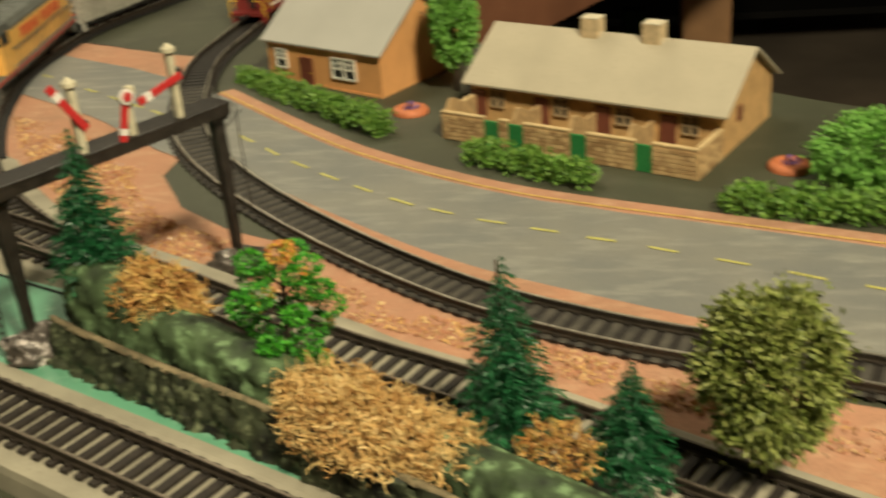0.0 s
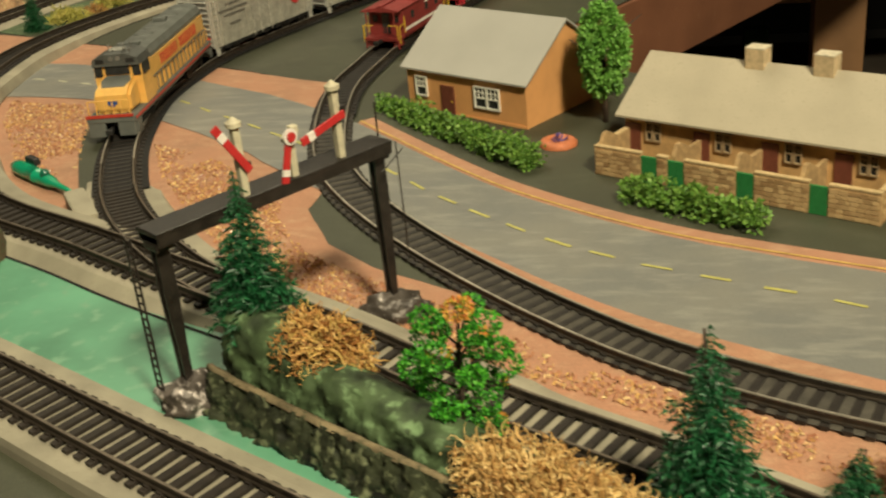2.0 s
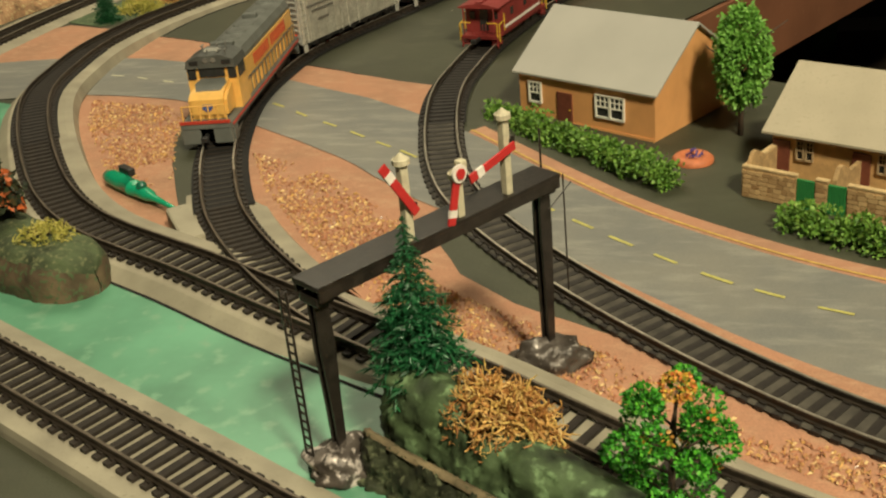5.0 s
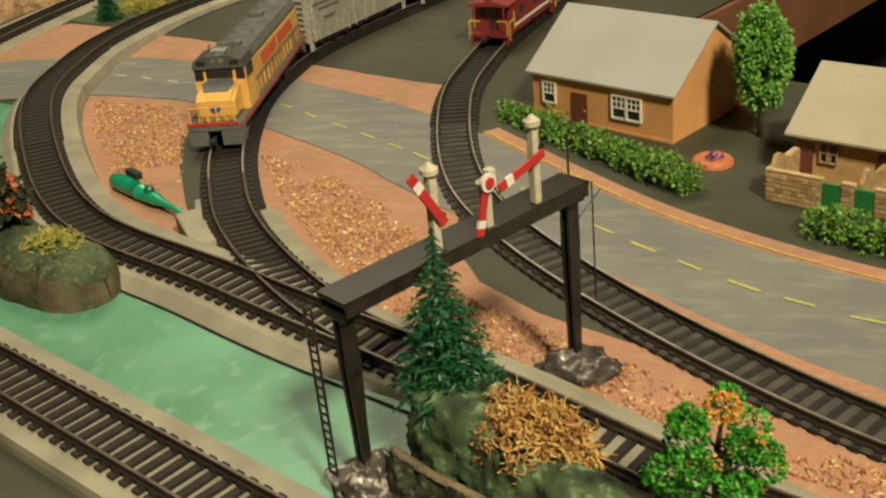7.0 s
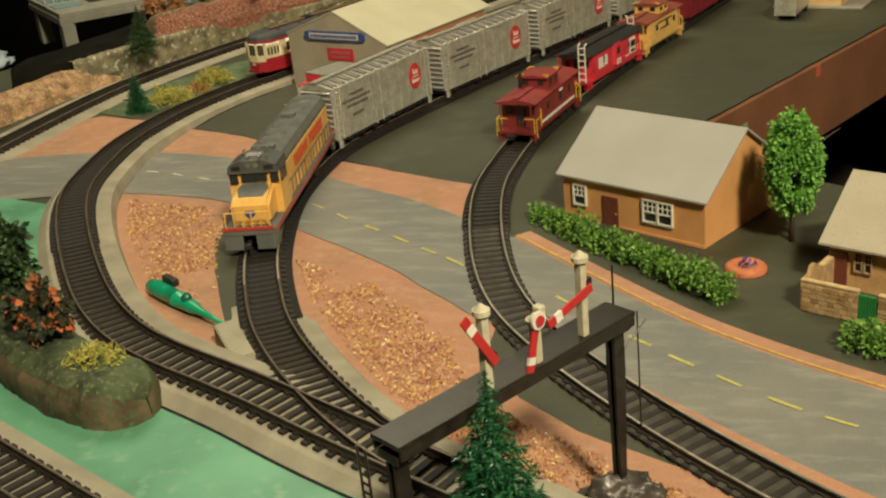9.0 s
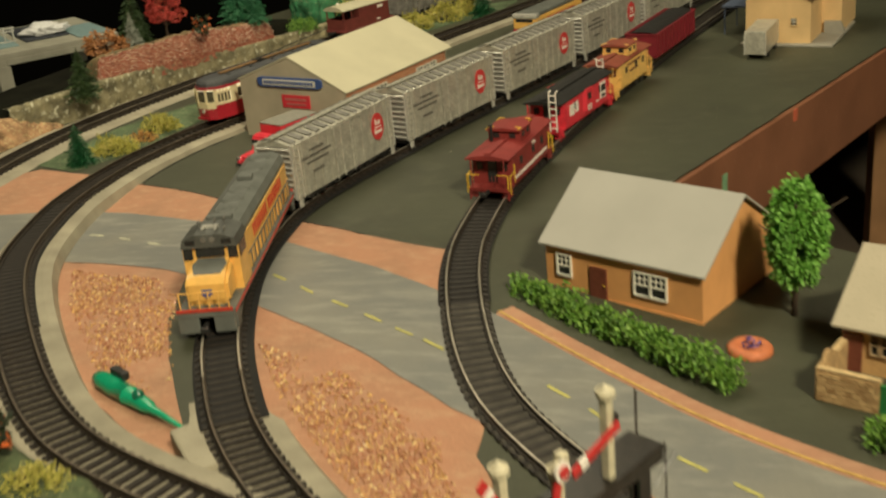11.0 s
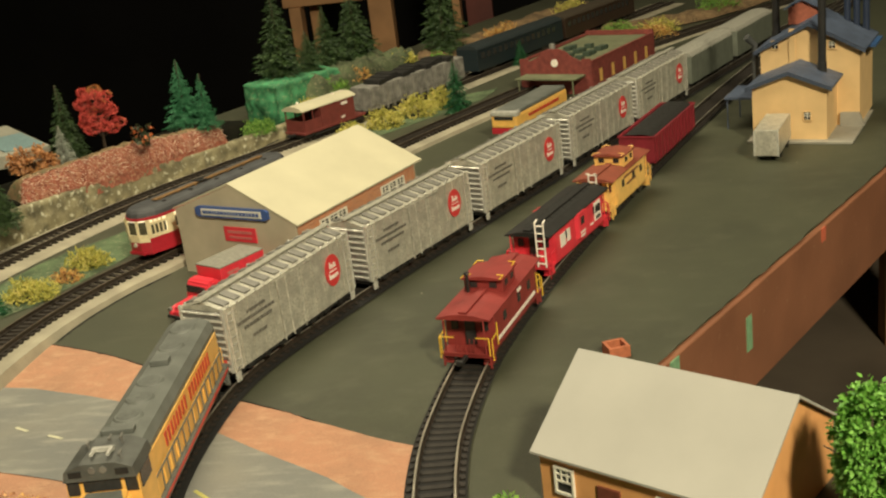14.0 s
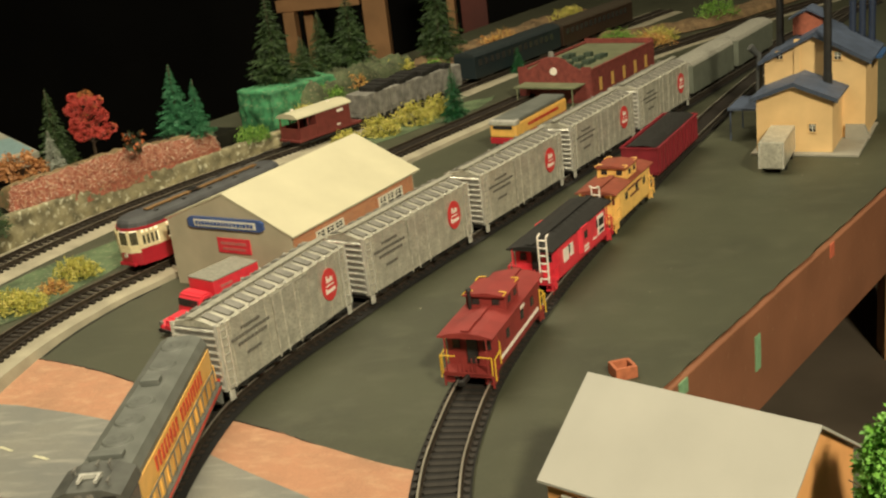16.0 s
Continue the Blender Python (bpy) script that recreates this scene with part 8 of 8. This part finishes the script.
green_rock()
RIDGE = mat("grey_green_ridge", (0.06, 0.075, 0.035), 0.9, vary=0.55, scale=70, fine=400, bump=0.6, second=(0.17, 0.15, 0.09), mix=0.56)
mound("ridge", [(-0.388, 1.640), (-0.365, 1.690), (-0.325, 1.760), (-0.290, 1.825)], 0.026, 0.046, RIDGE, "grey-green stony ridge behind the rear trains", "hill", 0.004, 0.22, 0.004, 0.75, 14.0, 60)
mound("ridge", [(-0.330, 1.815), (-0.29, 1.88), (-0.20, 2.05), (-0.08, 2.28)], 0.036, 0.020, mat("tan_brown_ridge", (0.16, 0.10, 0.05), 0.9, vary=0.5, scale=60, fine=400, bump=0.6, second=(0.30, 0.22, 0.11), mix=0.56), "low tan earth bank behind the rear coaches", "hill", 0.004, 0.3, 0.006, 0.6, 18.0, 50)
mound("ridge", [(-0.060, 2.075), (0.020, 2.085), (0.090, 2.130), (0.160, 2.210), (0.25, 2.33)], 0.026, 0.010, mat("tan_brown_ridge", (0.16, 0.10, 0.05)), "low tan earth bank beyond the brick station", "hill", 0.002, 0.3, 0.006, 0.6, 23.0, 50)
fir(-0.545, 1.275, 0.024, 0.046, 0.014, FIROLIVE, "dark green fir at the end of the stone wall", 51)
fir(-0.562, 1.445, 0.028, 0.080, 0.0190, FIROLIVE, "slim olive fir above the rubble bank", 52)
fir(-0.545, 1.400, 0.034, 0.044, 0.011, FIRGREY, "small frosted grey fir above the rubble bank", 53)
tufted_tree(-0.527, 1.446, 0.034, 0.066, 0.0160, "scarlet autumn tree above the rubble bank", 54, REDLEAF, leafy("rust_orange_tufts", [(0.62, 0.24, 0.05), (0.30, 0.10, 0.03), (0.10, 0.12, 0.03)]), 0.34, 26)
tree(-0.567, 1.383, 0.026, 0.038, (0.020, 0.018, 0.015), 0.022, RUST, "rust-brown bush above the rubble bank", 55, 1500, 0.0034, 34, 0.5, 6, 0.4)
tree(-0.484, 1.435, 0.042, 0.018, (0.010, 0.010, 0.008), 0.012, FLAME, "small orange-red bush on the rubble bank", 56, 200, 0.004, 16, 0.4, 3, 0.45)
fir(-0.476, 1.531, 0.038, 0.069, 0.0175, FIRBRIGHT, "green bristle fir on the bank", 57)
fir(-0.452, 1.522, 0.036, 0.056, 0.0120, FIRBRIGHT, "smaller green bristle fir on the bank", 58)
fir(-0.408, 1.664, 0.054, 0.100, 0.026, FIROLIVE, "tall olive fir on the green rock", 59)
fir(-0.372, 1.735, 0.048, 0.072, 0.020, FIROLIVE, "olive fir on the stony ridge", 60)
fir(-0.384, 1.692, 0.046, 0.054, 0.017, FIROLIVE, "short olive fir beside the green rock", 66)
fir(-0.347, 1.780, 0.048, 0.090, 0.026, FIROLIVE, "olive fir on the stony ridge", 61)
fir(-0.262, 1.930, 0.016, 0.130, 0.032, FIROLIVE, "tall olive fir far along the ridge", 62)
fir(-0.216, 1.648, 0.0, 0.062, 0.014, FIRGREEN, "slim dark green fir between the tracks", 63)
fir(-0.161, 1.892, 0.0, 0.034, 0.010, FIRGREEN, "small green fir near the brick station", 64)
fir(-0.489, 1.137, 0.0, 0.036, 0.012, FIRGREEN, "small dark green fir between the two curves", 65)
lichen(-0.472, 1.166, 0.0, (0.019, 0.016, 0.014), 520, LICHENY, "yellow-green lichen bush between the tracks", 71, 0.0005)
lichen(-0.418, 1.575, 0.014, (0.020, 0.016, 0.014), 420, HEDGE, "olive lichen bush between the rubble bank and the green rock", 70, 0.0005)
lichen(-0.455, 1.226, 0.0, (0.017, 0.013, 0.015), 420, LICHENY, "yellow lichen bush beside the tram", 72, 0.0005)
lichen(-0.460, 1.198, 0.0, (0.012, 0.010, 0.009), 220, LICHEN, "low ochre lichen tuft between the tracks", 73, 0.0005)
for i, (x, y, r, h) in enumerate(((-0.318, 1.575, 0.017, 0.016), (-0.290, 1.610, 0.020, 0.020), (-0.262, 1.648, 0.022, 0.024), (-0.238, 1.682, 0.020, 0.024))):
    lichen(x, y, 0.0, (r, r * 0.8, h), 420, LICHENY, "yellow lichen bush between the rear tracks", 74 + i, 0.0006)
for i, (x, y, z) in enumerate(((-0.372, 1.632, 0.020), (-0.356, 1.672, 0.032), (-0.335, 1.712, 0.034), (-0.295, 1.790, 0.036), (-0.262, 1.860, 0.018), (-0.190, 2.000, 0.018), (-0.10, 2.18, 0.018), (-0.030, 2.035, 0.0), (0.010, 1.990, 0.0), (0.020, 2.030, 0.0), (0.11, 2.14, 0.012))):
    lichen(x, y, z, (0.018, 0.016, 0.014) if y < 2.0 and x < -0.1 else (0.030, 0.024, 0.020), 300, (LICHENY, HEDGE, LICHEN)[i % 3], "mixed green and yellow lichen bush on the ridge", 80 + i, 0.0006)


def display_stand():
    """A low open stand carrying loose card and a small white frame."""
    root = thing("display_stand", "grey-beige open portal stand with a deck behind the bank", "stand", -0.6750, 1.3630, 0.0, 42)
    grey = mat("grey_beige_stand_paint", (0.26, 0.25, 0.20), 0.7, vary=0.2, scale=40, fine=500)
    part("deck", boxes((0.060, 0.078, 0.0470, 0.130, 0.160, 0.006, 0.0008)), grey, root)
    part("beam", boxes((0.000, 0.078, 0.0405, 0.012, 0.160, 0.0072, 0.0006)), grey, root)
    part("edge_rail", boxes((0.062, 0.000, 0.0410, 0.112, 0.005, 0.0062, 0.0004)), grey, root)
    for x, y in ((0.002, 0.006), (0.002, 0.132), (0.118, 0.006), (0.118, 0.150)):
        part("leg", boxes((x, y, 0.0185, 0.014, 0.018, 0.0370, 0.0006)), grey, root)
    part("deck_cover", boxes((0.014, 0.085, 0.0506, 0.030, 0.110, 0.0012), (0.104, 0.050, 0.0506, 0.036, 0.080, 0.0012)), mat("pale_blue_card", (0.16, 0.24, 0.25), 0.6), root)
    part("dark_pad", boxes((0.062, 0.090, 0.0510, 0.046, 0.100, 0.0020, 0.0006)), mat("dark_blue_pad", (0.02, 0.024, 0.034), 0.7), root)
    frame_root = thing("wire_frame", "small white wire frame lying on the stand", "frame", -0.7090, 1.4230, 0.0512, 30)
    wire = mat("dull_white_wire", (0.42, 0.42, 0.38), 0.6)
    bm = bmesh.new()
    for i in range(5):
        box(bm, -0.018 + 0.009 * i, 0, 0.0105, 0.0014, 0.026, 0.0014)
        box(bm, -0.018 + 0.009 * i, -0.0125, 0.0052, 0.0014, 0.0014, 0.0104)
    part("slat", bm, wire, frame_root)
    part("rail", boxes((0, -0.0125, 0.0118, 0.040, 0.0014, 0.0014), (0, 0.0125, 0.0118, 0.040, 0.0014, 0.0014), (0, -0.0125, 0.0012, 0.040, 0.0014, 0.0014)), wire, frame_root)
    boulder("paper_scrap", -0.668, 1.452, 0.0524, 0.038, 0.024, 0.010, mat("white_crumpled_paper", (0.55, 0.55, 0.55), 0.8, vary=0.1), "crumpled white paper lying on the stand", "paper", 19, 4.0, 0.5)
    boulder("paper_scrap", -0.770, 1.330, 0.0, 0.060, 0.040, 0.022, mat("pale_blue_crumpled_sheet", (0.30, 0.36, 0.40), 0.8, vary=0.2, scale=40), "crumpled pale blue sheet at the foot of the stand", "paper", 40, 9.0, 0.5)


display_stand()
scatter_chips("wood_chips", [(-0.235, 0.80), (-0.19, 0.775), (-0.13, 0.712), (-0.125, 0.69), (-0.10, 0.652), (-0.068, 0.632), (-0.028, 0.607), (0.012, 0.572), (0.06, 0.545), (0.15, 0.495), (0.30, 0.42), (0.30, 0.40), (0.12, 0.492), (0.04, 0.538), (-0.06, 0.588), (-0.12, 0.628), (-0.17, 0.69), (-0.21, 0.75)], 6200, 2, "gold and brown wood chips scattered on the salmon ground", 0.0010)
scatter_chips("wood_chips", [(-0.385, 0.905), (-0.36, 0.85), (-0.318, 0.785), (-0.280, 0.745), (-0.265, 0.765), (-0.285, 0.81), (-0.305, 0.88)], 2500, 5, "gold and brown wood chips scattered beside the loose toy hull", 0.0010)


def flecks():
    """Tiny pale paint flecks and dust on the dark yard."""
    rng = random.Random(19)
    vs, fs = [], []
    while len(fs) < 900:
        x, y = rng.uniform(-0.30, 0.25), rng.uniform(0.95, 1.60)
        if inside(x, y, [(-0.07, 1.02), (0.10, 1.29), (0.22, 1.5), (0.08, 1.38), (0.02, 1.42), (-0.05, 1.24), (-0.10, 1.08)]) or inside(x, y, [(-0.14, 1.02), (-0.10, 1.14), (-0.04, 1.32), (-0.08, 1.36), (-0.15, 1.22), (-0.22, 1.08)]):
            r = rng.uniform(0.0002, 0.0005) * (2.0 if rng.random() < 0.06 else 1.0)
            k = len(vs)
            a = rng.uniform(0, 6.283)
            for g in range(4):
                vs.append((x + r * math.cos(a + 1.571 * g) * rng.uniform(0.5, 1.3), y + r * math.sin(a + 1.571 * g) * rng.uniform(0.5, 1.3), 0.0006))
            vs.append((x, y, 0.0006 + r * 0.5))
            fs += [(k, k + 1, k + 4), (k + 1, k + 2, k + 4), (k + 2, k + 3, k + 4), (k + 3, k, k + 4)]
    tagged(soup("paint_flecks", vs, fs, leafy("pale_dust_flecks", [(0.12, 0.12, 0.08), (0.16, 0.15, 0.10), (0.5, 0.46, 0.36)], 0.8)), "pale paint flecks and dust on the yard", "flecks", kind="stuff")


flecks()
